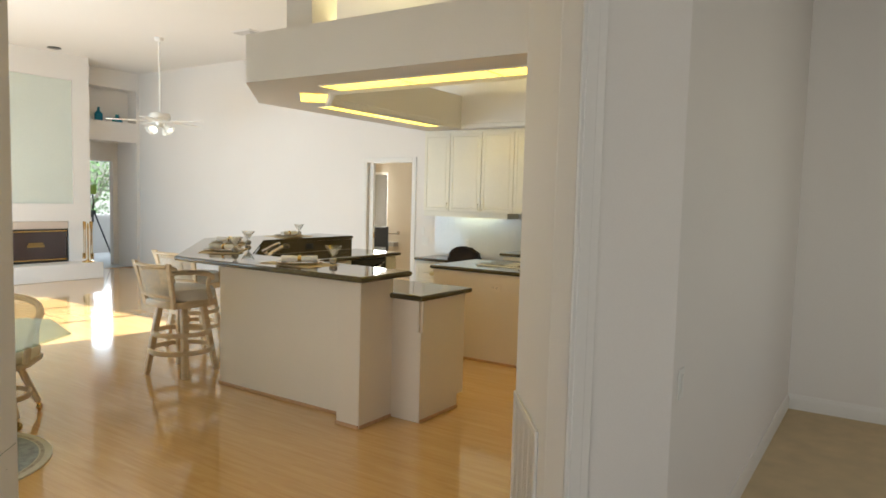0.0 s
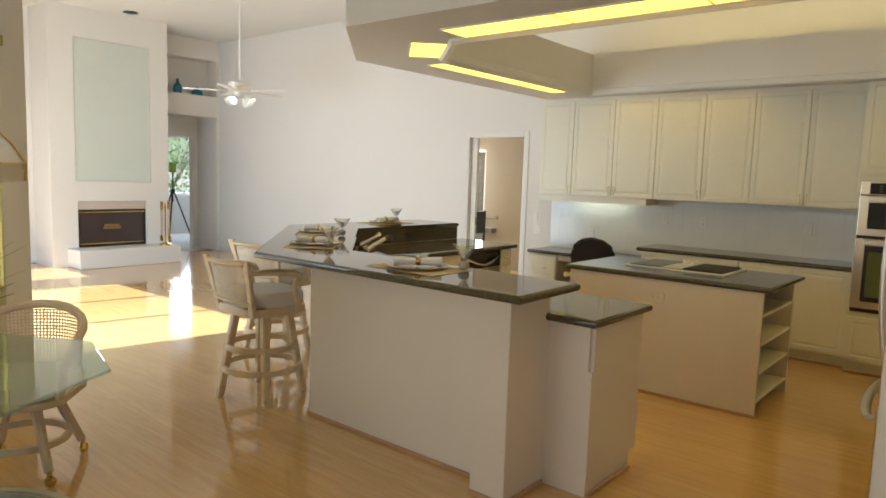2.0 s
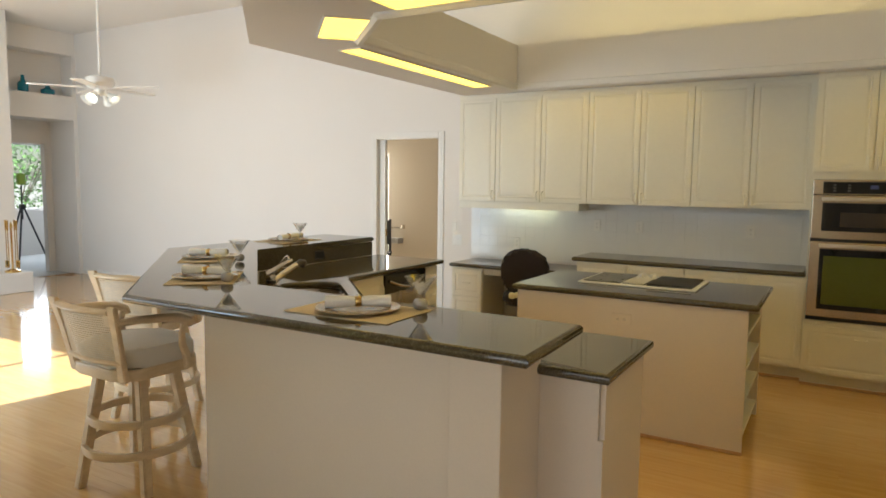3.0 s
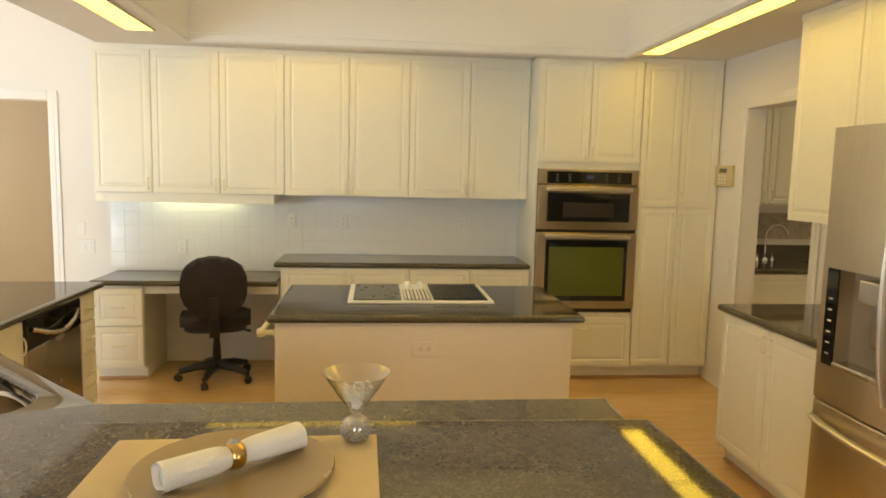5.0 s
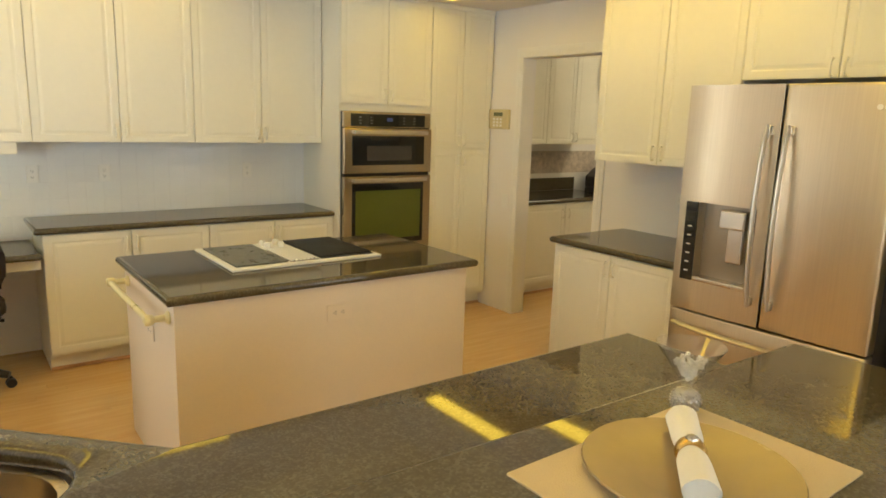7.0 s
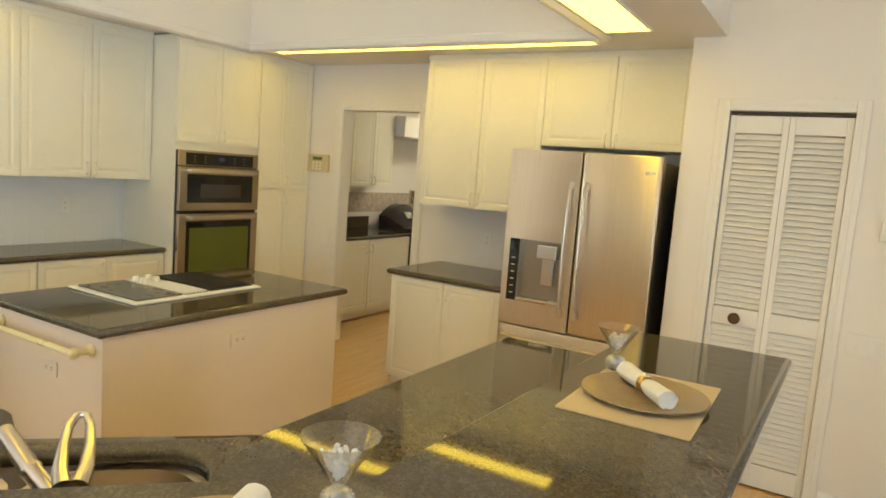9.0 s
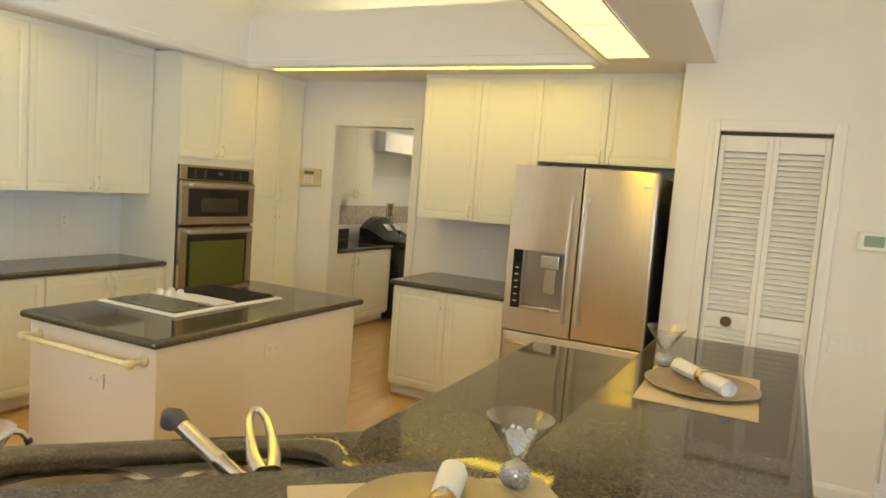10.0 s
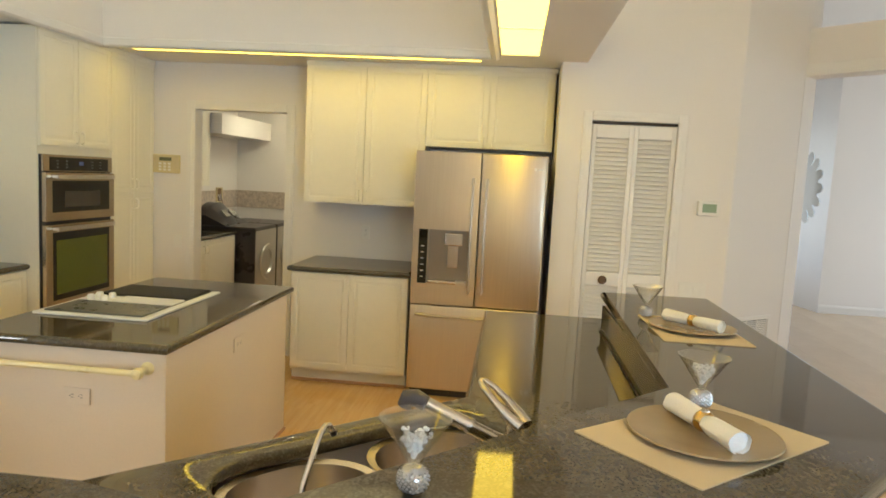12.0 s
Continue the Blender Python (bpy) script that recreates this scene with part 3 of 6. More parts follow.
def pull(x, z, vertical=True, length=0.08):
    """A small cream bow pull standing out from the door."""
    bm = bmesh.new()
    h = length / 2
    pts = [(-h, -0.020), (-h, -0.038), (-h * 0.6, -0.046), (0, -0.048), (h * 0.6, -0.046), (h, -0.038), (h, -0.020)]
    tube(bm, [(x, y, z + s) if vertical else (x + s, y, z) for s, y in pts], 0.0055, 6)
    return bm


def add_door(t, x0, x1, z0, z1, handle=None, kind="door"):
    bm = panel_door(x1 - x0, z1 - z0)
    bmesh.ops.translate(bm, vec=(x0, 0, z0), verts=bm.verts)
    d = part(kind, bm, CAB, t)
    if handle:
        hx, hz, v = handle
        part("handle", pull(hx, hz, v), CAB, d, "small cream bow pull")
    return d


def cabinet(name, label, m, w, h, d, doors, toe=0.0, group="", z0=0.0):
    """A cabinet unit: local x along its width, front at y 0 towards -y. Doors: x0, x1, z0, z1, handle."""
    t = thing(name, label, "cabinet", m, group)
    bm = bmesh.new()
    if toe:
        box(bm, 0, w, 0.003, d, z0 + toe, z0 + h, 0.002)
        box(bm, 0.0, w, 0.055, d, z0 + 0.001, z0 + toe)
    else:
        box(bm, 0, w, 0.003, d, z0, z0 + h, 0.002)
    part("body", bm, CAB, t)
    for k in doors:
        add_door(t, *k)
    if toe:
        bm = bmesh.new()
        box(bm, 0, w, 0.040, 0.054, z0 + 0.001, z0 + 0.022, 0.004)
        part("shoe_mould", bm, SHOE, t, "narrow stained shoe moulding")
    return t


WHITE = "white raised-panel wall cabinet hung under the soffit"
NY, UY, BY, TY = 8.247, 7.93, 7.74, 7.64
# wall cabinets over desk and counter: pairs of doors
UX = [-5.345, -4.92, -4.425, -3.945, -3.455, -2.992, -2.52, -2.048]
for i, j in ((0, 1), (1, 3), (3, 5), (5, 7)):
    x0, x1 = UX[i], UX[j]
    ds = []
    for k in range(i, j):
        a, b = UX[k] - x0, UX[k + 1] - x0
        right = (k - i) % 2 == 0
        if i == 0:
            right = True
        ds.append((a + 0.0008, b - 0.0008, 0.0, 1.068, (b - 0.03 if right else a + 0.03, 0.07, True)))
    cabinet("wall_cabinet", WHITE, pose(x0, UY, 1.398), x1 - x0, 1.068, NY - UY, ds, group="wall cabinets")
# valance that hides the light over the desk
t = thing("light_valance", "white box valance under the wall cabinets, its tube light on", "valance", pose(-5.345, UY, 1.325))
bm = bmesh.new()
box(bm, 0, 1.32, 0.0, 0.02, 0.0, 0.072, 0.002)
box(bm, 1.30, 1.32, 0.021, 0.31, 0.0, 0.072, 0.002)
box(bm, 0.0, 0.02, 0.021, 0.31, 0.0, 0.072, 0.002)
part("board", bm, CAB, t)
bm = bmesh.new()
tube(bm, [(0.35, 0.2, 0.045), (1.0, 0.2, 0.045)], 0.013, 10)
part("tube_light", bm, TUBEGLOW, t, "glowing fluorescent tube")

# tall oven and pantry cabinets
t = cabinet("oven_cabinet", "tall white cabinet around a built-in double oven", pose(-2.045, TY, 0), 0.80, 2.475, NY - TY,
            [(0.002, 0.399, 1.70, 2.465, (0.37, 1.77, True)), (0.401, 0.798, 1.70, 2.465, (0.43, 1.77, True)),
             (0.002, 0.798, 0.12, 0.50, (0.40, 0.42, False), "drawer_front")], 0.10)
cabinet("pantry_cabinet", "tall white raised-panel pantry cabinet beside the ovens", pose(-1.243, TY, 0), 0.626, 2.475, NY - TY,
        [(0.002, 0.312, 1.37, 2.465, (0.285, 1.44, True)), (0.314, 0.624, 1.37, 2.465, (0.342, 1.44, True)),
         (0.002, 0.312, 0.12, 1.366, (0.285, 1.28, True)), (0.314, 0.624, 0.12, 1.366, (0.342, 1.28, True))], 0.10)


PRINT = mat("button_print", (0.25, 0.25, 0.25), 0.5)


def oven(m):
    t = thing("double_oven", "stainless double wall oven with dark glass doors", "oven", m)
    bm = bmesh.new()
    box(bm, 0, 0.75, -0.012, 0.03, 0, 1.10, 0.003)
    part("frame", bm, BLACK, t)
    bm = bmesh.new()
    box(bm, 0.002, 0.748, -0.026, -0.0125, 0.985, 1.098, 0.003)
    top = part("fascia", bm, OVENSTEEL, t, "brushed steel fascia")
    bm = bmesh.new()
    box(bm, 0.065, 0.695, -0.0285, -0.0262, 0.992, 1.083, 0.001)
    part("control_panel", bm, BLACKGLASS, top, "black glass control panel")
    bm = bmesh.new()
    box(bm, 0.36, 0.41, -0.0293, -0.0287, 1.03, 1.058)
    part("display", bm, glow("oven_clock", (0.03, 0.04, 0.10), 0.08), top)
    for i in range(6):
        for j in range(3):
            if i not in (2, 3):
                bm = bmesh.new()
                box(bm, 0.13 + i * 0.092, 0.15 + i * 0.092, -0.0291, -0.0287, 1.012 + j * 0.022, 1.016 + j * 0.022)
                part("button", bm, PRINT, top)
    for nm, z0, z1, wx, wz0, wz1 in (("microwave_door", 0.645, 0.978, 0.185, 0.095, 0.205), ("oven_door", 0.035, 0.622, 0.095, 0.10, 0.478)):
        bm = bmesh.new()
        box(bm, 0.002, 0.748, -0.045, -0.014, z0, z1, 0.004)
        d = part(nm, bm, OVENSTEEL, t)
        bm = bmesh.new()
        box(bm, 0.068, 0.682, -0.0475, -0.0455, z0 + 0.06, z1 - 0.055, 0.001)
        part("glass", bm, BLACKGLASS, d, "dark glass with a lighter window")
        bm = bmesh.new()
        box(bm, wx, 0.75 - wx, -0.0495, -0.0478, z0 + wz0, z0 + wz1, 0.0006)
        # the oven door's olive base paints in a green reflection
        part("window", bm, mat("oven_window", (0.10, 0.115, 0.018) if nm == "oven_door" else (0.05, 0.042, 0.036), 0.07, var=0.1, bump=0.0), d)
        bm = bmesh.new()
        hz = z1 - 0.027
        for x in (0.075, 0.675):
            box(bm, x - 0.012, x + 0.012, -0.080, -0.046, hz - 0.010, hz + 0.010, 0.003)
        box(bm, 0.062, 0.688, -0.094, -0.078, hz - 0.014, hz + 0.014, 0.005, segments=3)
        part("handle", bm, HANDLESTEEL, d, "flat brushed steel bar handle")
    return t


HANDLESTEEL = mat("handle_steel", (0.66, 0.62, 0.56), 0.33, 1.0, var=0.04, bump=0.0)
oven(pose(-2.032, TY - 0.001, 0.545) @ Matrix.Diagonal((1.045, 1.0, 1.0, 1.0)))

# base cabinets along the back wall, and their counter
BX = [-3.955, -2.98, -2.048]
for i in range(2):
    w = BX[i + 1] - BX[i]
    ds = [(0.002, w / 2 - 0.001, 0.12, 0.86, (w / 2 - 0.03, 0.78, True)), (w / 2 + 0.001, w - 0.002, 0.12, 0.86, (w / 2 + 0.03, 0.78, True))]
    cabinet("base_cabinet", "white raised-panel base cabinet under a dark stone counter", pose(BX[i], BY, 0), w, 0.865, NY - BY, ds, 0.10, "base cabinets")
SLAB = "polished dark green-black granite countertop with a rounded edge"


def counter(outline, z, thick, label=SLAB, extra=None):
    bm = bmesh.new()
    prism(bm, outline, z - thick, z, thick * 0.48, 4)
    return tagged(part("countertop", bm, GRANITE, None, smooth=True), label, "countertop")


counter([(-4.0, 7.70), (-2.048, 7.70), (-2.048, 8.243), (-4.0, 8.243)], 0.905, 0.04)
# desk with its drawer unit
DZ = 0.76
counter([(-5.32, 7.68), (-3.965, 7.68), (-3.965, 8.243), (-5.32, 8.243)], DZ, 0.04, "polished dark granite desk top with a rounded edge")
cabinet("drawer_cabinet", "white drawer unit under the desk top", pose(-5.30, 7.72, 0), 0.355, DZ - 0.041, NY - 7.72,
        [(0.003, 0.352, 0.42, 0.70, (0.178, 0.56, False), "drawer_front"), (0.003, 0.352, 0.11, 0.415, (0.178, 0.27, False), "drawer_front")], 0.09)
bm = bmesh.new()
box(bm, -4.944, -3.97, 7.74, 7.76, DZ - 0.105, DZ - 0.042, 0.002)
tagged(part("desk_apron", bm, CAB), "narrow white apron board under the desk top", "desk apron")

# tiled splashback is added with the other pieces further down

# cabinets by the refrigerator
EX = -0.94
m = pose(EX, 6.17, 1.378, 0, 0, -90)
cabinet("wall_cabinet", "white raised-panel wall cabinet beside the refrigerator", m, 0.97, 1.09, -0.614 - EX,
        [(0.003, 0.484, 0.0, 1.088, (0.455, 0.07, True)), (0.486, 0.967, 0.0, 1.088, (0.515, 0.07, True))], group="wall cabinets")
m = pose(EX, 5.205, 1.862, 0, 0, -90)
cabinet("wall_cabinet", "white raised-panel cabinet over the refrigerator", m, 0.985, 0.606, -0.614 - EX,
        [(0.003, 0.486, 0.0, 0.604, (0.455, 0.05, True)), (0.488, 0.972, 0.0, 0.604, (0.52, 0.05, True))], group="wall cabinets")
m = pose(-1.295, 6.13, 0, 0, 0, -90)
cabinet("base_cabinet", "white base cabinet beside the refrigerator", m, 0.90, 0.865, 0.68,
        [(0.003, 0.447, 0.12, 0.86, (0.42, 0.78, True)), (0.449, 0.897, 0.12, 0.86, (0.48, 0.78, True))], 0.10, "base cabinets")
counter([(-1.335, 5.215), (-0.614, 5.215), (-0.614, 6.16), (-1.335, 6.16)], 0.905, 0.04)


def bulge(bm, x0, x1, depth=0.007, n=14):
    """Bends a flat front outwards into a shallow curve."""
    for k in range(1, n):
        bmesh.ops.bisect_plane(bm, geom=bm.verts[:] + bm.edges[:] + bm.faces[:], plane_co=(x0 + (x1 - x0) * k / n, 0, 0), plane_no=(1, 0, 0))
    for v in bm.verts:
        if v.co.y < 0.03:
            v.co.y -= depth * math.sin(math.pi * min(1.0, max(0.0, (v.co.x - x0) / (x1 - x0)))) 
    return bm


def refrigerator(m):
    """French-door refrigerator: local x along its width, doors towards -y."""
    t = thing("refrigerator", "stainless french-door refrigerator with an ice and water dispenser", "refrigerator", m)
    W, H = 0.94, 1.812
    bm = bmesh.new()
    box(bm, 0.008, W - 0.008, 0.085, 0.78, 0.03, H - 0.03, 0.006)
    part("body", bm, mat("fridge_side", (0.085, 0.075, 0.066), 0.4, 0.3, var=0.06), t, "dark grey cabinet side")
    for k, (x0, x1) in enumerate(((0.0, W / 2 - 0.003), (W / 2 + 0.003, W))):
        bm = bmesh.new()
        z0 = 0.70
        if k == 0:
            dx0, dx1, dz0, dz1 = 0.112, 0.408, 0.855, 1.25
            for a in ((x0, dx0, z0, H), (dx1, x1, z0, H), (dx0, dx1, z0, dz0), (dx0, dx1, dz1, H)):
                box(bm, a[0], a[1], 0, 0.08, a[2], a[3])
            box(bm, dx0, dx1, 0.062, 0.08, dz0, dz1)
            bmesh.ops.remove_doubles(bm, verts=bm.verts, dist=1e-5)
        else:
            box(bm, x0, x1, 0, 0.08, z0, H, 0.010, segments=3)
        d = part("door", bulge(bm, x0, x1), BRUSHED, t, smooth=True)
        hx = x1 - 0.045 if k == 0 else x0 + 0.045
        bm = bmesh.new()
        n = 14
        pts = [(hx, -0.022 - 0.045 * math.sin(math.pi * i / n) ** 0.6, 0.80 + 0.83 * i / n) for i in range(n + 1)]
        tube(bm, pts, 0.0095, 12, 2.0, up=(1, 0, 0))
        for z in (0.82, 1.61):
            box(bm, hx - 0.013, hx + 0.013, -0.03, 0.002, z - 0.02, z + 0.02, 0.004)
        part("handle", bm, HANDLESTEEL, d, "flat bowed brushed steel door handle", smooth=True)
        if k == 0:
            bm = bmesh.new()
            box(bm, 0.046, 0.110, -0.0125, 0.004, 0.855, 1.25, 0.001)
            c = part("control_strip", bm, BLACKGLASS, d, "black touch control strip")
            for i in range(6):
                bm = bmesh.new()
                box(bm, 0.066, 0.089, -0.0134, -0.0126, 0.90 + i * 0.045, 0.906 + i * 0.045)
                part("icon", bm, WHITEPLASTIC, c)
            bm = bmesh.new()
            box(bm, 0.1125, 0.4075, 0.058, 0.0615, 0.8555, 1.2495)
            part("recess", bm, mat("recess_grey", (0.30, 0.26, 0.21), 0.3, 0.6), d, "grey dispenser recess")
            bm = bmesh.new()
            box(bm, 0.235, 0.365, -0.022, 0.0575, 1.14, 1.23, 0.008, segments=3)
            box(bm, 0.255, 0.335, 0.030, 0.0575, 0.97, 1.139, 0.006)
            part("dispenser", bm, STEEL, d, "dispenser chute and paddle")
            bm = bmesh.new()
            box(bm, 0.117, 0.403, -0.020, 0.0575, 0.856, 0.88, 0.007, segments=3)
            part("drip_tray", bm, STEEL, d)
        else:
            bm = bmesh.new()
            prism(bm, [(x + 0.855, z + 1.715) for x, z, _ in arc(0, 0, 0.011, 0, 360, 18)][:-1], 0.004, 0.0114, m=Matrix(((1, 0, 0, 0), (0, 0, -1, 0), (0, 1, 0, 0), (0, 0, 0, 1))))
            box(bm, 0.873, 0.905, -0.0098, -0.002, 1.708, 1.722)
            part("badge", bm, WHITEPLASTIC, d, "small pale maker's badge")
    bm = bmesh.new()
    box(bm, 0, W, 0, 0.08, 0.06, 0.692, 0.010, segments=3)
    d = part("freezer_drawer", bulge(bm, 0, W, 0.008, 20), BRUSHED, t, smooth=True)
    bm = bmesh.new()
    tube(bm, [(0.05 + 0.84 * i / 14, -0.03 - 0.05 * math.sin(math.pi * i / 14) ** 0.6, 0.628) for i in range(15)], 0.012, 10, 1.7, up=(0, 0, 1))
    part("handle", bm, HANDLESTEEL, d, "flat bowed brushed steel drawer handle", smooth=True)
    for x in (0.03, W - 0.07):
        bm = bmesh.new()
        box(bm, x, x + 0.04, 0.02, 0.10, H - 0.032, H - 0.002, 0.005)
        part("hinge_cover", bm, BLACK, t)
    bm = bmesh.new()
    box(bm, 0.02, W - 0.02, 0.04, 0.1, 0.0, 0.055, 0.004)
    part("kick_grille", bm, BLACK, t)
    return t


BRUSHED = wood("brushed_steel", (0.58, 0.50, 0.38), (0.64, 0.56, 0.43), 0.30, (40, 40, 0.6), 0.0, 0.0, 6)
BRUSHED.node_tree.nodes["Principled BSDF"].inputs["Metallic"].default_value = 1.0
BRUSHED.node_tree.nodes["Principled BSDF"].inputs["Anisotropic"].default_value = 0.8
BRUSHED.node_tree.nodes["Principled BSDF"].inputs["Anisotropic Rotation"].default_value = 0.25
refrigerator(pose(-1.405, 5.2, 0.0, 0, 0, -90))

# ---- island ----
IX0, IX1, IY0, IY1 = -3.755, -2.205, 5.815, 6.72
t = thing("kitchen_island", "white panelled kitchen island with open end shelves", "kitchen island", pose(0, 0, 0))
bm = bmesh.new()
box(bm, IX0 + 0.035, IX1 - 0.39, IY0 + 0.03, IY1 - 0.03, 0.001, 0.864, 0.003)
part("body", bm, BEIGE, t)
for y in (IY0 + 0.0305, IY1 - 0.05):
    bm = bmesh.new()
    box(bm, IX1 - 0.3895, IX1 - 0.06, y, y + 0.02, 0.001, 0.864, 0.002)
    part("end_panel", bm, BEIGE, t)
for z in (0.09, 0.29, 0.49, 0.69):
    bm = bmesh.new()
    box(bm, IX1 - 0.389, IX1 - 0.065, IY0 + 0.051, IY1 - 0.051, z, z + 0.02, 0.002)
    part("shelf", bm, CAB, t)
bm = bmesh.new()
box(bm, IX0 + 0.033, IX1 - 0.058, IY0 + 0.024, IY0 + 0.0298, 0.001, 0.864, 0.002)
part("front_panel", bm, BEIGE, t)
bm = bmesh.new()
box(bm, IX0 + 0.03, IX1 - 0.055, IY0 + 0.012, IY0 + 0.0235, 0.001, 0.02, 0.003)
part("shoe_mould", bm, SHOE, t)
bm = bmesh.new()
y0, y1 = IY0 + 0.10, IY1 - 0.10
tube(bm, [(IX0 - 0.045, y0, 0.80), (IX0 - 0.045, y1, 0.80)], 0.013, 12)
for y in (y0, y1):
    lathe(bm, [(0, 0), (0.026, 0), (0.028, 0.006), (0.022, 0.012), (0.014, 0.018), (0.013, 0.055), (0.020, 0.062), (0.024, 0.078), (0.020, 0.094), (0, 0.100)], 16, m=pose(IX0 + 0.0345, y, 0.80, 0, -90))
part("towel_bar", bm, mat("cream_enamel", (0.75, 0.66, 0.36), 0.3), t, "cream towel bar across the end")
counter([(IX0, IY0), (IX1, IY0), (IX1, IY1), (IX0, IY1)], 0.905, 0.04)


def cooktop(m):
    t = thing("cooktop", "white-framed downdraft cooktop set in the island", "cooktop", m)
    bm = bmesh.new()
    box(bm, 0, 0.78, 0, 0.56, 0.0005, 0.012, 0.004)
    part("frame", bm, WHITEPLASTIC, t)
    bm = bmesh.new()
    box(bm, 0.03, 0.285, 0.04, 0.52, 0.0125, 0.020, 0.002)
    part("griddle", bm, mat("griddle_grey", (0.10, 0.10, 0.085), 0.3, var=0.2, scale=20), t, "dark grey griddle plate")
    bm = bmesh.new()
    box(bm, 0.46, 0.75, 0.04, 0.52, 0.0125, 0.017)
    for i in range(16):
        box(bm, 0.463 + i * 0.018, 0.471 + i * 0.018, 0.045, 0.515, 0.0172, 0.026)
    part("grill_grate", bm, BLACK, t, "black ribbed grill grate")
    bm = bmesh.new()
    box(bm, 0.30, 0.445, 0.04, 0.36, 0.0125, 0.0145)
    v = part("vent", bm, mat("vent_dark", (0.05, 0.045, 0.03), 0.6), t)
    for i in range(7):
        bm = bmesh.new()
        box(bm, 0.302 + i * 0.0205, 0.314 + i * 0.0205, 0.042, 0.358, 0.0146, 0.023, 0.001)
        part("slat", bm, WHITEPLASTIC, v)
    for x, y in ((0.335, 0.42), (0.41, 0.42), (0.335, 0.49), (0.41, 0.49)):
        bm = bmesh.new()
        lathe(bm, [(0, 0.0125), (0.019, 0.0125), (0.018, 0.034), (0.013, 0.040), (0, 0.040)], 14, x=x, y=y)
        part("knob", bm, WHITEPLASTIC, t, smooth=True)
    return t


cooktop(pose(-3.39, 6.11, 0.905))

# ---- breakfast bar with raised ledge and lower counter ----
t = thing("breakfast_bar", "white plastered breakfast bar base that turns two corners", "bar", pose(0, 0, 0))
bm = bmesh.new()
prism(bm, [(-2.82, 3.78), (-2.82, 3.99), (-4.335, 3.99), (-5.59, 5.23), (-5.59, 6.70), (-5.80, 6.70), (-5.80, 5.14), (-4.43, 3.78)][::-1], 0.001, 1.029)
part("knee_wall", bm, BEIGE, t)
bm = bmesh.new()
box(bm, -3.005, -2.80, 3.64, 3.992, 0.0012, 1.029, 0.004)
part("end_post", bm, BEIGE, t)
LOWB = [(-2.55, 3.992), (-2.55, 4.56), (-4.06, 4.56), (-4.83, 5.33), (-4.92, 5.42), (-4.92, 6.74), (-5.588, 6.74), (-5.588, 5.235), (-4.336, 3.992)]
bm = bmesh.new()
prism(bm, LOWB[::-1], 0.10, 0.64)
part("base", bm, BEIGE, t)
for i in range(6):
    a, b = Vector(LOWB[i]), Vector(LOWB[i + 1])
    d = b - a
    bm = bmesh.new()
    box(bm, 0.0205, d.length - 0.0005, 0.0, 0.02, 0.6405, 0.864, m=pose(a.x, a.y, 0, 0, 0, math.degrees(math.atan2(d.y, d.x))))
    part("upper_panel", bm, BEIGE, t)
bm = bmesh.new()
box(bm, -2.81, -2.57, 3.992, 4.011, 0.64, 0.864)
part("base_rail", bm, BEIGE, t)
bm = bmesh.new()
prism(bm, [(-2.552, 3.992), (-2.552, 4.48), (-4.10, 4.48), (-4.98, 5.36), (-4.98, 6.738), (-5.588, 6.738), (-5.588, 5.235), (-4.336, 3.992)][::-1], 0.001, 0.099)
part("plinth", bm, BEIGE, t)
for a, b in (((-4.43, 3.78), (-3.007, 3.78)), ((-3.005, 3.64), (-2.80, 3.64)), ((-2.80, 3.64), (-2.80, 3.98)), ((-2.548, 3.99), (-2.548, 4.475)), ((-5.80, 5.14), (-4.43, 3.78))):
    d = Vector(b) - Vector(a)
    bm = bmesh.new()
    box(bm, 0, d.length, -0.014, -0.0005, 0.001, 0.024, 0.004, m=pose(a[0], a[1], 0, 0, 0, math.degrees(math.atan2(d.y, d.x))))
    part("shoe_mould", bm, SHOE, t)
BARTOP = [(-2.62, 3.44), (-2.64, 4.0), (-4.33, 4.0), (-5.60, 5.24), (-5.60, 6.74), (-6.20, 6.74), (-6.20, 4.93), (-4.59, 3.465)]
counter(BARTOP[::-1], 1.07, 0.04, "raised dark granite bar top with a rounded edge")
# upright granite splash between the bar top and the lower counter
bm = bmesh.new()
prism(bm, [(-2.83, 4.0), (-2.83, 4.012), (-4.325, 4.012), (-5.588, 5.245), (-5.588, 6.70), (-5.60, 6.70), (-5.60, 5.24), (-4.33, 4.0)][::-1], 0.9055, 1.0295)
tagged(part("backsplash", bm, GRANITE), "upright dark granite splash behind the sink", "backsplash")
# lower counter with the sink cut into its angled part
LOWTOP = [(-2.52, 3.95), (-2.52, 4.612), (-4.05, 4.612), (-4.77, 5.34), (-4.86, 5.43), (-4.86, 6.78), (-5.587, 6.78), (-5.587, 5.246), (-4.325, 4.013), (-2.835, 4.013), (-2.82, 3.995), (-2.798, 3.95)]
SINK = pose(-4.626, 4.771, 0.905, 0, 0, 135)   # local x along the angled counter, -y towards the kitchen


def rounded(x0, x1, y0, y1, r, n=6):
    res = []
    for cx, cy, a in ((x1 - r, y1 - r, 0), (x0 + r, y1 - r, 90), (x0 + r, y0 + r, 180), (x1 - r, y0 + r, 270)):
        res += [(x, y) for x, y, _ in arc(cx, cy, r, a, a + 90, n)]
    return res


bm = bmesh.new()
cut = [(SINK @ Vector((x, y, 0))).to_2d() for x, y in rounded(-0.41, 0.41, -0.20, 0.19, 0.13)]
edges = []
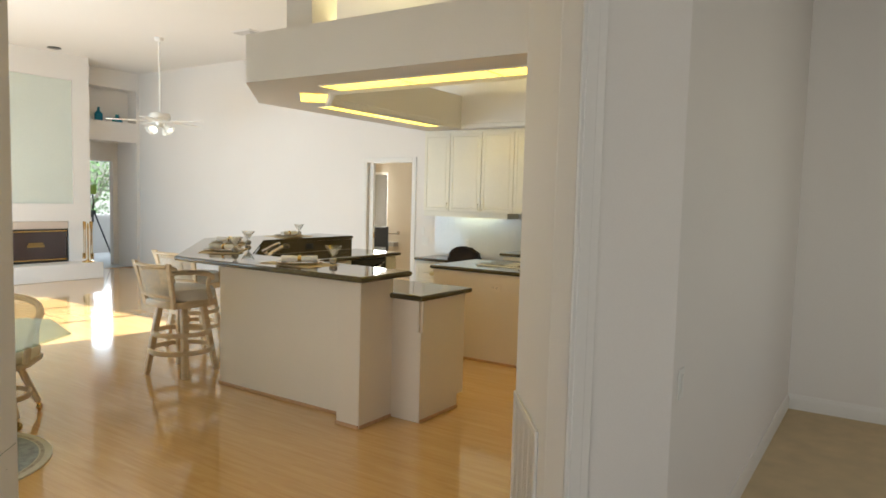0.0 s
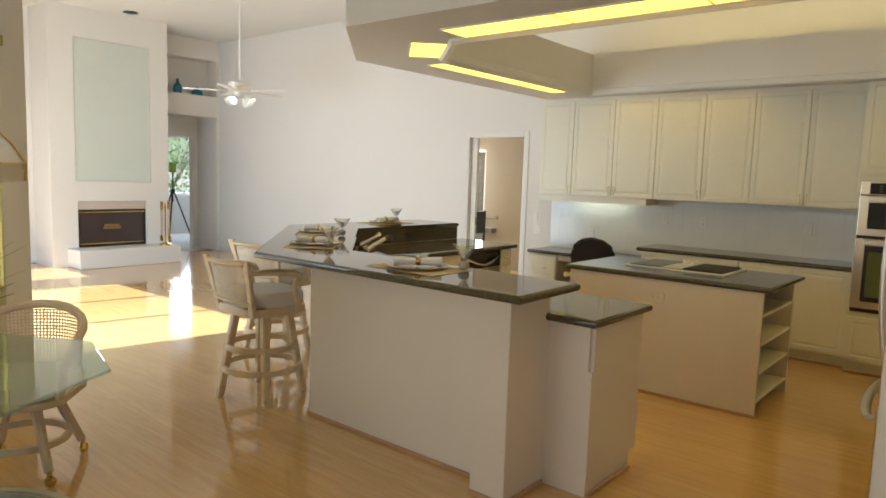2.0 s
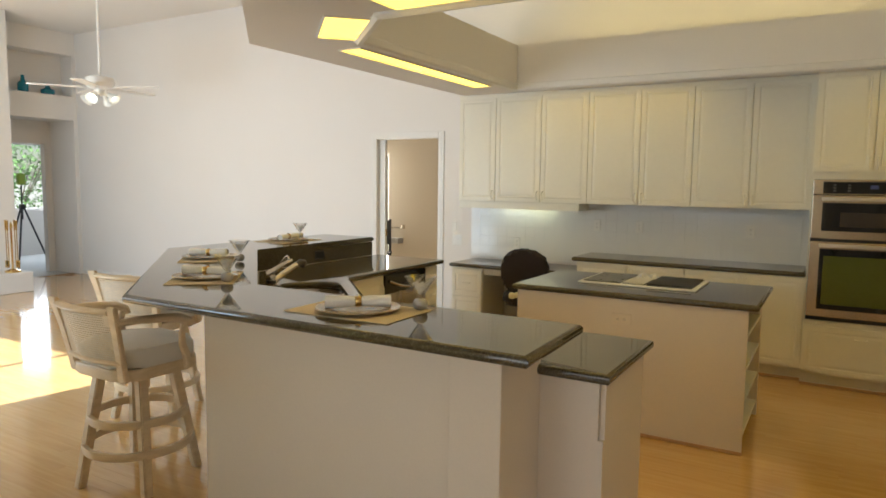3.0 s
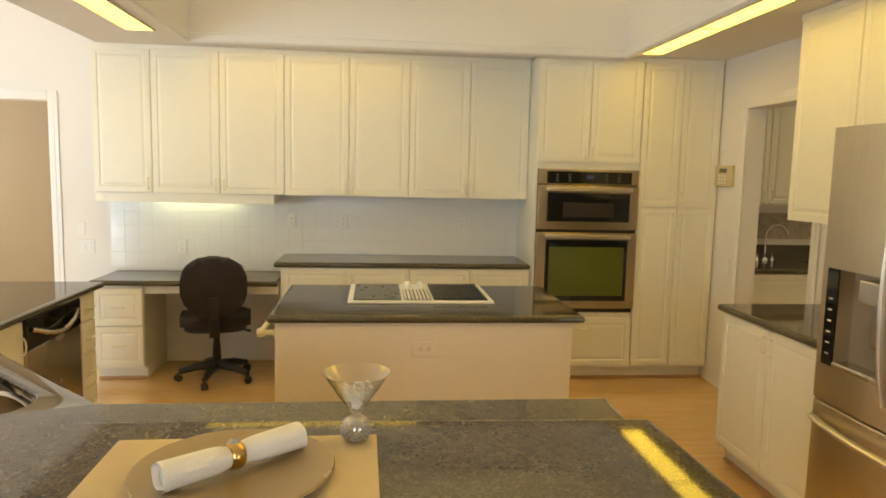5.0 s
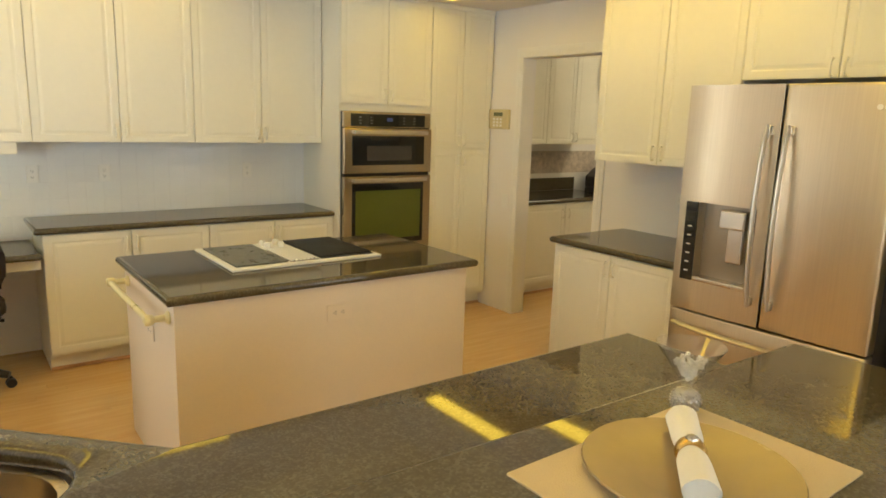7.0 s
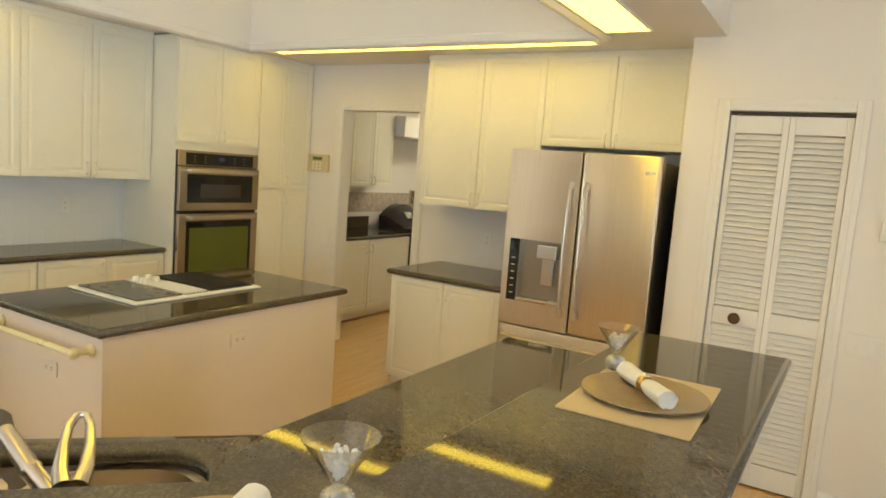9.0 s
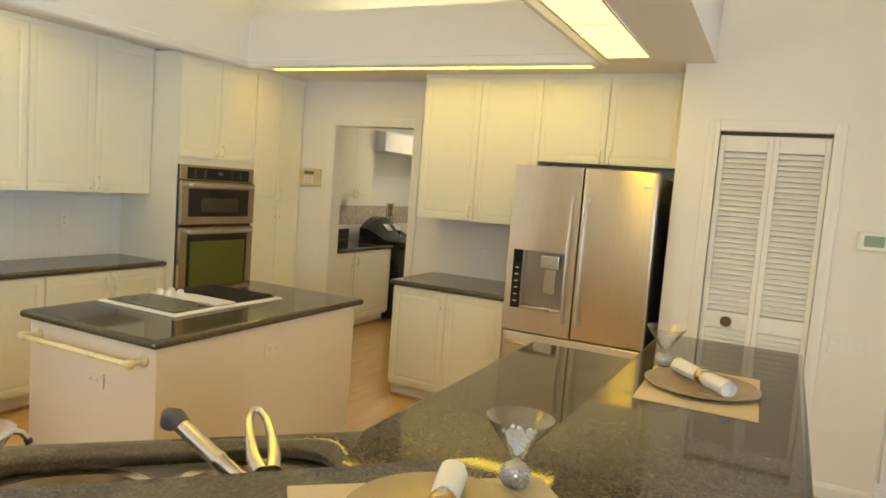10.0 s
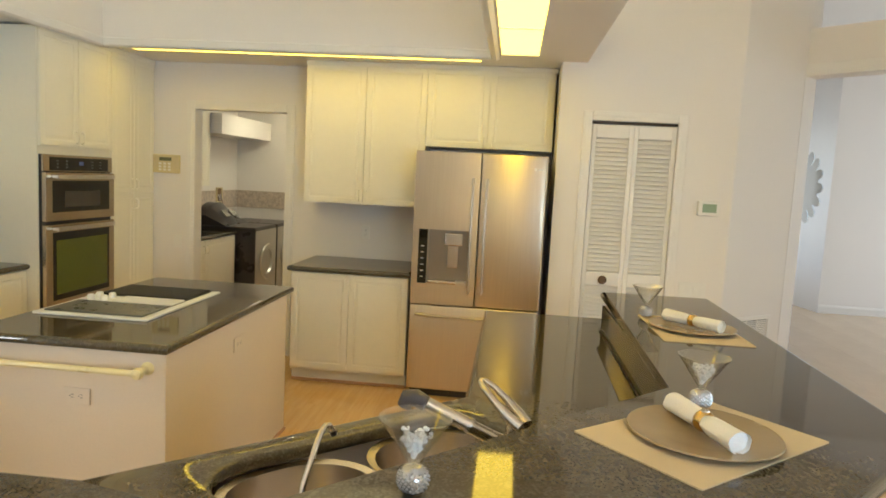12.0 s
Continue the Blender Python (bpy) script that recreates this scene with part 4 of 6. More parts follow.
for loop in (LOWTOP, cut):
    vs = [bm.verts.new((p[0], p[1], 0.905)) for p in loop]
    edges += [bm.edges.new((vs[i], vs[(i + 1) % len(vs)])) for i in range(len(vs))]
bmesh.ops.triangle_fill(bm, use_beauty=True, use_dissolve=False, edges=edges)
bmesh.ops.recalc_face_normals(bm, faces=bm.faces)
if bm.faces[:][0].normal.z < 0:
    bmesh.ops.reverse_faces(bm, faces=bm.faces)
ext = bmesh.ops.extrude_face_region(bm, geom=list(bm.faces))
low = [g for g in ext["geom"] if isinstance(g, bmesh.types.BMVert)]
bmesh.ops.translate(bm, vec=(0, 0, -0.04), verts=low)
bmesh.ops.recalc_face_normals(bm, faces=bm.faces)
rim = [e for e in bm.edges if len(e.link_faces) == 2 and e.calc_face_angle(0) > 1.2 and abs(e.verts[0].co.z - e.verts[1].co.z) < 1e-4]
bmesh.ops.bevel(bm, geom=rim, offset=0.016, segments=3, affect="EDGES", profile=0.5)
tagged(part("countertop", bm, GRANITE, smooth=True), "lower dark granite countertop cut out round a sink", "countertop")

SINKSTEEL = mat("sink_steel", (0.60, 0.53, 0.45), 0.24, 1.0, var=0.08)
t = thing("kitchen_sink", "undermounted stainless double-bowl sink in dark granite", "sink", SINK)
for nm, x0, x1 in (("bowl", -0.40, -0.02), ("bowl", 0.02, 0.40)):
    bm = bmesh.new()
    rings = []
    for inset, z in ((-0.02, -0.041), (0.0, -0.045), (0.012, -0.12), (0.03, -0.19), (0.07, -0.20), (0.13, -0.203)):
        rings.append([bm.verts.new((x, y, z)) for x, y in rounded(x0 + inset, x1 - inset, -0.19 + inset, 0.18 - inset, max(0.02, 0.155 - inset * 0.8))])
    n = len(rings[0])
    for p, q in zip(rings, rings[1:]):
        for k in range(n):
            bm.faces.new((p[k], p[(k + 1) % n], q[(k + 1) % n], q[k]))
    bm.faces.new(rings[-1])
    bmesh.ops.recalc_face_normals(bm, faces=bm.faces)
    bmesh.ops.solidify(bm, geom=bm.faces[:], thickness=0.002)
    b = part(nm, bm, SINKSTEEL, t, smooth=True)
    bm = bmesh.new()
    lathe(bm, [(0, -0.201), (0.04, -0.201), (0.042, -0.198), (0.035, -0.197), (0, -0.199)], 20, x=(x0 + x1) / 2)
    part("drain", bm, CHROME, b)
t = thing("faucet", "pull-out chrome kitchen faucet with a loop lever", "faucet", pose(-4.655, 4.45, 0.9055))
bm = bmesh.new()
lathe(bm, [(0, 0), (0.032, 0), (0.032, 0.006), (0.026, 0.012), (0.024, 0.09), (0.026, 0.10), (0.026, 0.13), (0.021, 0.148), (0, 0.153)], 20)
part("base", bm, STEEL, t, smooth=True)
bm = bmesh.new()
lathe(bm, [(0.0255, 0.088), (0.028, 0.090), (0.028, 0.104), (0.0255, 0.106)], 20)
part("collar", bm, BLACK, t, "black collar", smooth=True)
bm = bmesh.new()
tube(bm, [(0, 0.01, 0.085), (-0.01, 0.06, 0.106), (-0.012, 0.105, 0.126), (-0.012, 0.109, 0.128), (-0.012, 0.115, 0.131), (-0.012, 0.119, 0.133), (-0.006, 0.22, 0.173)], [0.018, 0.018, 0.018, 0.0205, 0.0205, 0.018, 0.018], 14)
sp = part("spout", bm, STEEL, t, smooth=True)
bm = bmesh.new()
tube(bm, [(-0.006, 0.221, 0.1735), (0.0, 0.25, 0.184), (0.004, 0.268, 0.182), (0.006, 0.277, 0.160)], [0.0185, 0.022, 0.023, 0.019], 12)
part("spray_head", bm, mat("dark_spray", (0.07, 0.06, 0.06), 0.35), sp, "dark spray head", smooth=True)
bm = bmesh.new()
U, V = Vector((0.61, 0.79, 0)), Vector((-0.79, 0.61, 0))
loop = ((-0.02, -0.013, 0.14), (0.01, -0.021, 0.158), (0.05, -0.022, 0.183), (0.09, -0.018, 0.206), (0.113, -0.010, 0.217), (0.118, 0.0, 0.219), (0.113, 0.010, 0.217), (0.09, 0.018, 0.206), (0.05, 0.022, 0.183), (0.01, 0.021, 0.158), (-0.02, 0.013, 0.14))
tube(bm, [tuple(U * a + V * b + Vector((0, 0, c))) for a, b, c in loop], [0.017, 0.014, 0.010, 0.0085, 0.008, 0.008, 0.008, 0.0085, 0.010, 0.014, 0.017], 10)
part("lever", bm, STEEL, t, "loop lever handle", smooth=True)
t = thing("water_tap", "slim brushed filtered-water tap beside the sink", "tap", pose(-5.03, 4.87, 0.9055))
bm = bmesh.new()
lathe(bm, [(0, 0), (0.016, 0), (0.014, 0.01), (0, 0.012)], 14)
part("base", bm, CHROME, t)
bm = bmesh.new()
tube(bm, [(0, 0, 0.01), (0.003, 0, 0.06), (0.02, -0.003, 0.11), (0.085, -0.010, 0.172), (0.105, -0.013, 0.188), (0.12, -0.016, 0.194), (0.134, -0.021, 0.190), (0.143, -0.026, 0.176)], 0.0065, 10)
part("spout", bm, STEEL, t, smooth=True)
bm = bmesh.new()
tube(bm, [(0.143, -0.026, 0.1755), (0.146, -0.028, 0.166)], 0.0075, 10)
part("nozzle", bm, BLACK, t, "black nozzle tip")

# dishwasher and drawers in the far leg of the bar


def face_x(y0, y1, nm, label, category):
    """A thing set on the bar's far leg; its front faces the kitchen (+x)."""
    return thing(nm, label, category, pose(-4.919, y0, 0, 0, 0, 90))


t = face_x(5.93, 6.54, "dishwasher", "stainless dishwasher with a dark bowed handle panel", "dishwasher")
bm = bmesh.new()
box(bm, 0.0, 0.60, -0.022, 0.0, 0.11, 0.70, 0.005)
part("door", bm, STEEL, t)
bm = bmesh.new()
box(bm, 0.0, 0.60, -0.026, 0.0, 0.703, 0.855, 0.004)
p = part("control_panel", bm, BLACKGLASS, t, "dark control panel")
bm = bmesh.new()
tube(bm, [(0.05 + 0.5 * i / 10, -0.028 - 0.035 * math.sin(math.pi * i / 10) ** 0.7, 0.80 - 0.06 * math.sin(math.pi * i / 10)) for i in range(11)], 0.012, 8)
part("handle", bm, STEEL, p, smooth=True)
t = face_x(6.55, 6.735, "drawer_unit", "narrow white four-drawer unit beside the dishwasher", "drawers")
for z0, z1 in ((0.70, 0.855), (0.51, 0.695), (0.31, 0.505), (0.11, 0.305)):
    add_door(t, 0.0, 0.184, z0, z1, (0.092, (z0 + z1) / 2, False), "drawer_front")
t = face_x(5.46, 5.92, "sink_cabinet_door", "white raised-panel cupboard front beside the dishwasher", "cupboard")
add_door(t, 0.0, 0.455, 0.11, 0.855, (0.42, 0.74, True))

# ---- place settings on the bar ----


def place_setting(c, angle, roll, glass_at, k):
    m = pose(c[0], c[1], 1.0705, 0, 0, angle)
    bm = bmesh.new()
    prism(bm, rounded(-0.245, 0.245, -0.165, 0.165, 0.004, 2), 0.0, 0.003)
    ob = tagged(part("placemat", bm, LINEN), "straw-coloured woven linen placemat on the granite bar", "placemat", "place settings")
    ob.matrix_world = m
    bm = bmesh.new()
    lathe(bm, [(0, 0.0), (0.09, 0.0), (0.105, 0.004), (0.160, 0.010), (0.170, 0.013), (0.168, 0.016), (0.105, 0.010), (0.09, 0.006), (0, 0.006)], 48)
    ob = tagged(part("plate", bm, PLATE, smooth=True), "round amber glass charger plate on a placemat", "plate", "place settings")
    ob.matrix_world = m @ pose(0.0, 0.0, 0.0035)
    t = thing("napkin", "white cloth napkin rolled through a jewelled ring", "napkin", pose(c[0], c[1], 1.0705, 0, 0, roll) @ pose(0, 0, 0.010), "place settings")
    bm = bmesh.new()
    rows = []
    for i in range(25):
        x = -0.13 + 0.26 * i / 24
        r = 0.024 - 0.007 * math.exp(-(x / 0.022) ** 2) + 0.003 * abs(x) / 0.13
        rows.append([bm.verts.new((x, r * (1 + 0.06 * math.sin(5 * a + 9 * x + k)) * math.cos(a), 0.029 + r * 0.9 * math.sin(a))) for a in (2 * math.pi * j / 20 for j in range(20))])
    for p, q in zip(rows, rows[1:]):
        for j in range(20):
            bm.faces.new((p[j], p[(j + 1) % 20], q[(j + 1) % 20], q[j]))
    for end, sgn in ((rows[0], -1), (rows[-1], 1)):
        cap = bm.faces.new(end)
        r = bmesh.ops.inset_region(bm, faces=[cap], thickness=0.009, depth=0)
        bmesh.ops.translate(bm, vec=(-sgn * 0.012, 0, 0), verts=cap.verts)
    bmesh.ops.recalc_face_normals(bm, faces=bm.faces)
    part("cloth", bm, NAPKIN, t, smooth=True)
    bm = bmesh.new()
    tube(bm, [(0.0, 0.0195 * math.cos(a), 0.029 + 0.0195 * math.sin(a)) for a in (2 * math.pi * j / 20 for j in range(20))], 0.006, 8, 2.2, closed=True, up=(0, 1, 0))
    ringp = part("ring", bm, BRASS, t, "brass napkin ring", smooth=True)
    bm = bmesh.new()
    lathe(bm, [(0, 0.045), (0.012, 0.047), (0.010, 0.055), (0.004, 0.058), (0, 0.058)], 8)
    part("stone", bm, CRYSTAL, ringp, "clear cut stone")
    goblet(glass_at, k)


def goblet(at, k):
    """A cone glass on a beaded ball, part filled with clear pebbles."""
    t = thing("cocktail_glass", "cone cocktail glass on a beaded crystal ball, holding clear pebbles", "glass", pose(at[0], at[1], 1.0708 + (0.0035 if at[2] else 0)), "place settings")
    bm = bmesh.new()
    lathe(bm, [(0, 0.0), (0.016, 0.0), (0.024, 0.006), (0.0285, 0.022), (0.026, 0.036), (0.017, 0.045), (0.009, 0.046), (0, 0.046)], 20)
    part("ball_base", bm, CRYSTAL, t, "silver beaded ball", smooth=True)
    bm = bmesh.new()
    rng = random.Random(k)
    for j in range(130):
        z = 0.004 + 0.037 * (j + 0.5) / 130
        a = j * 2.399963
        r = 0.0285 * math.sqrt(max(0.0, 1 - ((z - 0.0225) / 0.0265) ** 2))
        bmesh.ops.create_icosphere(bm, subdivisions=1, radius=0.0029, matrix=pose(r * math.cos(a), r * math.sin(a), z))
    tagged(part("beading", bm, CRYSTAL, t), kind="stuff")
    bm = bmesh.new()
    lathe(bm, [(0, 0.0460), (0.008, 0.0460), (0.010, 0.052), (0.0645, 0.134), (0.0655, 0.135), (0.0638, 0.134), (0.0085, 0.0535), (0, 0.0525)], 32)
    b = part("bowl", bm, BOWLGLASS, t, "clear cone bowl", smooth=True)
    b.visible_shadow = False
    bm = bmesh.new()
    for j in range(120):
        z = 0.060 + 0.048 * rng.uniform(0, 1) ** 0.6
        size = rng.uniform(0.0045, 0.0075)
        r = rng.uniform(0, 1) ** 0.5 * max(0.001, (z - 0.052) * 0.665 - size * 0.75)
        a = rng.uniform(0, 6.28)
        bmesh.ops.create_icosphere(bm, subdivisions=1, radius=size, matrix=pose(r * math.cos(a), r * math.sin(a), z, rng.uniform(0, 90), rng.uniform(0, 90)) @ Matrix.Diagonal((1.0, 0.7, 0.85, 1.0)))
    tagged(part("pebbles", bm, ICE, t, "clear crystal pebbles"), kind="stuff")


ICE = mat("crystal_pebble", (0.95, 0.94, 0.92), 0.12, var=0.05, bump=0.0, Transmission_Weight=0.15)
place_setting((-3.485, 3.745), 1, 40, (-3.283, 3.889, 1), 1)
place_setting((-4.705, 4.03), -49, 18, (-4.492, 3.98, 1), 2)
place_setting((-5.42, 4.66), -46, 20, (-5.11, 4.638, 1), 3)
place_setting((-5.93, 5.95), 90, 100, (-6.06, 6.24, 0), 4)

# ---- bar stools ----


def bar_stool():
    """Faces +x; stands at the origin."""
    t = thing("bar_stool", "light wooden swivel bar stool with cream seat and cane back", "bar stool", pose(0, 0, 0), "bar stools")
    for a in (62, 152, 242, 332):
        c, s = math.cos(radians(a)), math.sin(radians(a))
        bm = bmesh.new()
        b = bmesh.new()
        w0, w1 = 0.026, 0.023
        lo = [b.verts.new((c * 0.285 + dx * w1, s * 0.285 + dy * w1, 0.0)) for dx, dy in ((-1, -1), (1, -1), (1, 1), (-1, 1))]
        hi = [b.verts.new((c * 0.175 + dx * w0, s * 0.175 + dy * w0, 0.60)) for dx, dy in ((-1, -1), (1, -1), (1, 1), (-1, 1))]
        b.faces.new(lo[::-1]), b.faces.new(hi)
        for k in range(4):
            b.faces.new((lo[k], lo[(k + 1) % 4], hi[(k + 1) % 4], hi[k]))
        bmesh.ops.bevel(b, geom=list(b.edges), offset=0.006, segments=2, affect="EDGES")
        merge(bm, b)
        part("leg", bm, RATTAN, t)
    for nm, z, r in (("foot_ring", 0.21, 0.262), ("upper_ring", 0.36, 0.233)):
        bm = bmesh.new()
        lathe(bm, [(r - 0.012, z - 0.02), (r + 0.010, z - 0.02), (r + 0.014, z), (r + 0.010, z + 0.02), (r - 0.012, z + 0.02), (r - 0.012, z - 0.02)], 36)
        part(nm, bm, RATTAN, t, smooth=True)
    bm = bmesh.new()
    prism(bm, rounded(-0.235, 0.235, -0.245, 0.245, 0.11, 8), 0.598, 0.655, 0.010, 3)
    part("seat_frame", bm, RATTAN, t, smooth=True)
    bm = bmesh.new()
    prism(bm, rounded(-0.225, 0.228, -0.236, 0.236, 0.11, 8), 0.6552, 0.752, 0.034, 5)
    part("cushion", bm, CREAM, t, "cream upholstered seat", smooth=True)
    # back: two broad raked posts, a bowed crest rail with cane below it, and arms that bend down to the seat
    for s in (-1, 1):
        b = bmesh.new()
        rows = []
        for x, y, z, w, d in ((-0.205, 0.205, 0.60, 0.030, 0.016), (-0.222, 0.215, 0.70, 0.027, 0.014), (-0.250, 0.232, 0.84, 0.027, 0.013), (-0.285, 0.252, 0.985, 0.033, 0.013)):
            rows.append([b.verts.new((x + p * d, s * (y + q * w), z)) for p, q in ((-1, -1), (1, -1), (1, 1), (-1, 1))])
        b.faces.new(rows[0]), b.faces.new(rows[-1])
        for p, q in zip(rows, rows[1:]):
            for k in range(4):
                b.faces.new((p[k], p[(k + 1) % 4], q[(k + 1) % 4], q[k]))
        bmesh.ops.recalc_face_normals(b, faces=b.faces)
        bmesh.ops.bevel(b, geom=list(b.edges), offset=0.005, segments=2, affect="EDGES")
        part("back_post", b, RATTAN, t, smooth=True)
        bm = bmesh.new()
        tube(bm, [(-0.262, s * 0.255, 0.905), (-0.16, s * 0.272, 0.908), (-0.04, s * 0.282, 0.900), (0.06, s * 0.280, 0.885), (0.115, s * 0.272, 0.862), (0.128, s * 0.266, 0.835)], [0.018, 0.020, 0.022, 0.024, 0.022, 0.016], 10, 1.3, up=(0, 0, 1))
        part("arm", bm, RATTAN, t, smooth=True)
        bm = bmesh.new()
        tube(bm, [(0.10, s * 0.270, 0.866), (0.082, s * 0.264, 0.80), (0.088, s * 0.258, 0.74), (0.115, s * 0.252, 0.68), (0.125, s * 0.247, 0.61)], [0.019, 0.019, 0.021, 0.024, 0.022], 8, 0.75)
        part("arm_support", bm, RATTAN, t, smooth=True)

    def bow(y, x0, depth=0.035):
        return x0 - depth * (1 - (y / 0.22) ** 2)

    ys = [-0.22 + 0.44 * k / 12 for k in range(13)]
    for nm, x0, z, rad, fl in (("crest_rail", -0.275, 0.955, 0.015, 2.0), ("lower_rail", -0.222, 0.695, 0.012, 1.5)):
        bm = bmesh.new()
        tube(bm, [(bow(y, x0), y, z) for y in ys], rad, 10, fl, up=(0, 0, 1))
        part(nm, bm, RATTAN, t, smooth=True)
    bm = bmesh.new()
    w = 0.0028
    for k in range(35):
        y = -0.205 + 0.41 * k / 34
        bm.faces.new([bm.verts.new((bow(y + dy, x0), y + dy, z)) for x0, z, dy in ((-0.224, 0.705, -w), (-0.224, 0.705, w), (-0.271, 0.935, w), (-0.271, 0.935, -w))])
    for k in range(20):
        z = 0.71 + 0.22 * k / 19
        x0 = -0.2255 - 0.047 * k / 19
        last = None
        for y in ys:
            pair = (bm.verts.new((bow(y, x0), y, z - w)), bm.verts.new((bow(y, x0), y, z + w)))
            if last:
                bm.faces.new((last[0], pair[0], pair[1], last[1]))
            last = pair
    tagged(part("cane", bm, CANE, t, "woven cane back panel"), kind="stuff")
    return t


def cane_weave(bm, a0, a1, r, z0, z1, n=30, rows=12):
    """A lattice of fine strands on a curved back."""
    w = 0.0034
    for i in range(n + 1):
        a = radians(a0 + (a1 - a0) * i / n)
        c, s = math.cos(a), math.sin(a)
        for sh in (-1, 1):
            vs = [bm.verts.new(((r + 0.018 * (z - z0) / (z1 - z0)) * math.cos(a + q), (r + 0.018 * (z - z0) / (z1 - z0)) * math.sin(a + q), z)) for q, z in ((-w / r, z0), (w / r, z0), (w / r, z1), (-w / r, z1))]
            if sh > 0:
                bm.faces.new(vs)
    for j in range(rows + 1):
        z = z0 + (z1 - z0) * j / rows
        rr = r + 0.001 + 0.018 * j / rows
        last = None
        for i in range(n + 1):
            a = radians(a0 + (a1 - a0) * i / n)
            pair = (bm.verts.new((rr * math.cos(a), rr * math.sin(a), z - w)), bm.verts.new((rr * math.cos(a), rr * math.sin(a), z + w)))
            if last:
                bm.faces.new((last[0], pair[0], pair[1], last[1]))
            last = pair
    bmesh.ops.delete(bm, geom=[v for v in bm.verts if not v.link_faces], context="VERTS")


stool = bar_stool()
stool.matrix_world = pose(-4.99, 3.81, 0.001, 0, 0, 88)
copy_thing(stool, pose(-5.84, 4.56, 0.001, 0, 0, 100))

# ---- desk chair ----
t = thing("office_chair", "black fabric swivel office chair at the desk", "office chair", pose(-4.43, 7.74, 0.0, 0, 0, 10))
bm = bmesh.new()
prism(bm, rounded(-0.25, 0.25, -0.23, 0.25, 0.14, 8), 0.43, 0.515, 0.036, 4)
part("seat", bm, FABRIC, t, smooth=True)
bm = bmesh.new()
prism(bm, rounded(-0.22, 0.22, -0.21, 0.24, 0.11, 6), 0.405, 0.429, 0.008, 2)
part("seat_shell", bm, BLACK, t, smooth=True)
bm = bmesh.new()
b = bmesh.new()
prism(b, rounded(-0.228, 0.228, 0.0, 0.45, 0.19, 9), 0, 0.07, 0.03, 4)
bmesh.ops.subdivide_edges(b, edges=[e for e in b.edges if e.calc_length() > 0.2], cuts=6)
for v in b.verts:
    v.co.z -= 0.6 * v.co.x ** 2
bmesh.ops.transform(b, matrix=pose(0, -0.20, 0.53, 90 + 8), verts=b.verts)
merge(bm, b)
part("backrest", bm, FABRIC, t, smooth=True)
bm = bmesh.new()
box(bm, -0.035, 0.035, -0.29, -0.255, 0.40, 0.68, 0.010)
for i in range(7):
    box(bm, -0.037, 0.037, -0.296, -0.28, 0.42 + i * 0.014, 0.428 + i * 0.014, 0.002)
box(bm, -0.035, 0.035, -0.28, 0.0, 0.385, 0.404, 0.005)
part("back_bracket", bm, BLACK, t)
bm = bmesh.new()
tube(bm, [(0, 0, 0.09), (0, 0, 0.28)], [0.036, 0.028], 14)
tube(bm, [(0, 0, 0.28), (0, 0, 0.40)], 0.024, 12)
part("gas_column", bm, BLACK, t, smooth=True)
bm = bmesh.new()
tube(bm, [(0.05, 0, 0.395), (0.18, -0.02, 0.385), (0.25, -0.03, 0.37)], [0.006, 0.006, 0.011], 8)
part("lever", bm, BLACK, t)
for k in range(5):
    a = radians(72 * k + 38)
    c, s = math.cos(a), math.sin(a)
    bm = bmesh.new()
    tube(bm, [(0.02 * c, 0.02 * s, 0.115), (0.15 * c, 0.15 * s, 0.105), (0.27 * c, 0.27 * s, 0.075)], [0.036, 0.030, 0.021], 10)
    lg = part("base_arm", bm, BLACK, t, smooth=True)
    bm = bmesh.new()
    m = pose(0.275 * c, 0.275 * s, 0.0285, 90, 0, math.degrees(a) + 30)
    for o in (-0.014, 0.014):
        lathe(bm, [(0, o - 0.009), (0.024, o - 0.009), (0.0275, o - 0.005), (0.0275, o + 0.005), (0.024, o + 0.009), (0, o + 0.009)], 16, m=m)
    box(bm, -0.008, 0.008, -0.008, 0.008, 0.02, 0.06, 0.002, m=pose(0.275 * c, 0.275 * s, 0.008))
    part("caster", bm, BLACK, lg)

# ---- closet door, wall fittings ----
t = thing("louvre_door", "white bifold louvred closet door, closed, with a round bronze knob", "door", pose(-1.255, 3.961, 0, 0, 0, -90))
for x0, x1 in ((0.003, 0.298), (0.300, 0.595)):
    bm = bmesh.new()
    for a in ((x0, x0 + 0.030, 0.012, 2.065), (x1 - 0.030, x1, 0.012, 2.065), (x0 + 0.030, x1 - 0.030, 0.012, 0.14), (x0 + 0.030, x1 - 0.030, 0.90, 1.0), (x0 + 0.030, x1 - 0.030, 1.97, 2.065)):
        box(bm, a[0], a[1], 0.0, 0.03, a[2], a[3], 0.003)
    lf = part("leaf", bm, TRIM, t)
    for z0, z1, n in ((0.145, 0.895, 24), (1.005, 1.965, 30)):
        slat = None
        for k in range(n):
            z = z0 + (z1 - z0) * (k + 0.5) / n
            if slat is None:
                bm = bmesh.new()
                box(bm, 0, x1 - x0 - 0.06, -0.003, 0.003, -0.0175, 0.0175, 0.0015, m=pose(0, 0.014, 0, -38), segments=1)
                slat = part("slat", bm, TRIM, lf)
                slat.location = (x0 + 0.030, 0, z)
            else:
                o = slat.copy()
                scene.collection.objects.link(o)
                o.location = (x0 + 0.030, 0, z)
bm = bmesh.new()
lathe(bm, [(0, 0), (0.012, 0), (0.012, 0.012), (0.028, 0.018), (0.032, 0.026), (0.026, 0.034), (0, 0.036)], 24, m=pose(0.15, 0, 0.945, 90))
part("knob", bm, mat("bronze", (0.12, 0.07, 0.035), 0.35, 0.9), t, "round dark bronze knob", smooth=True)
bm = bmesh.new()
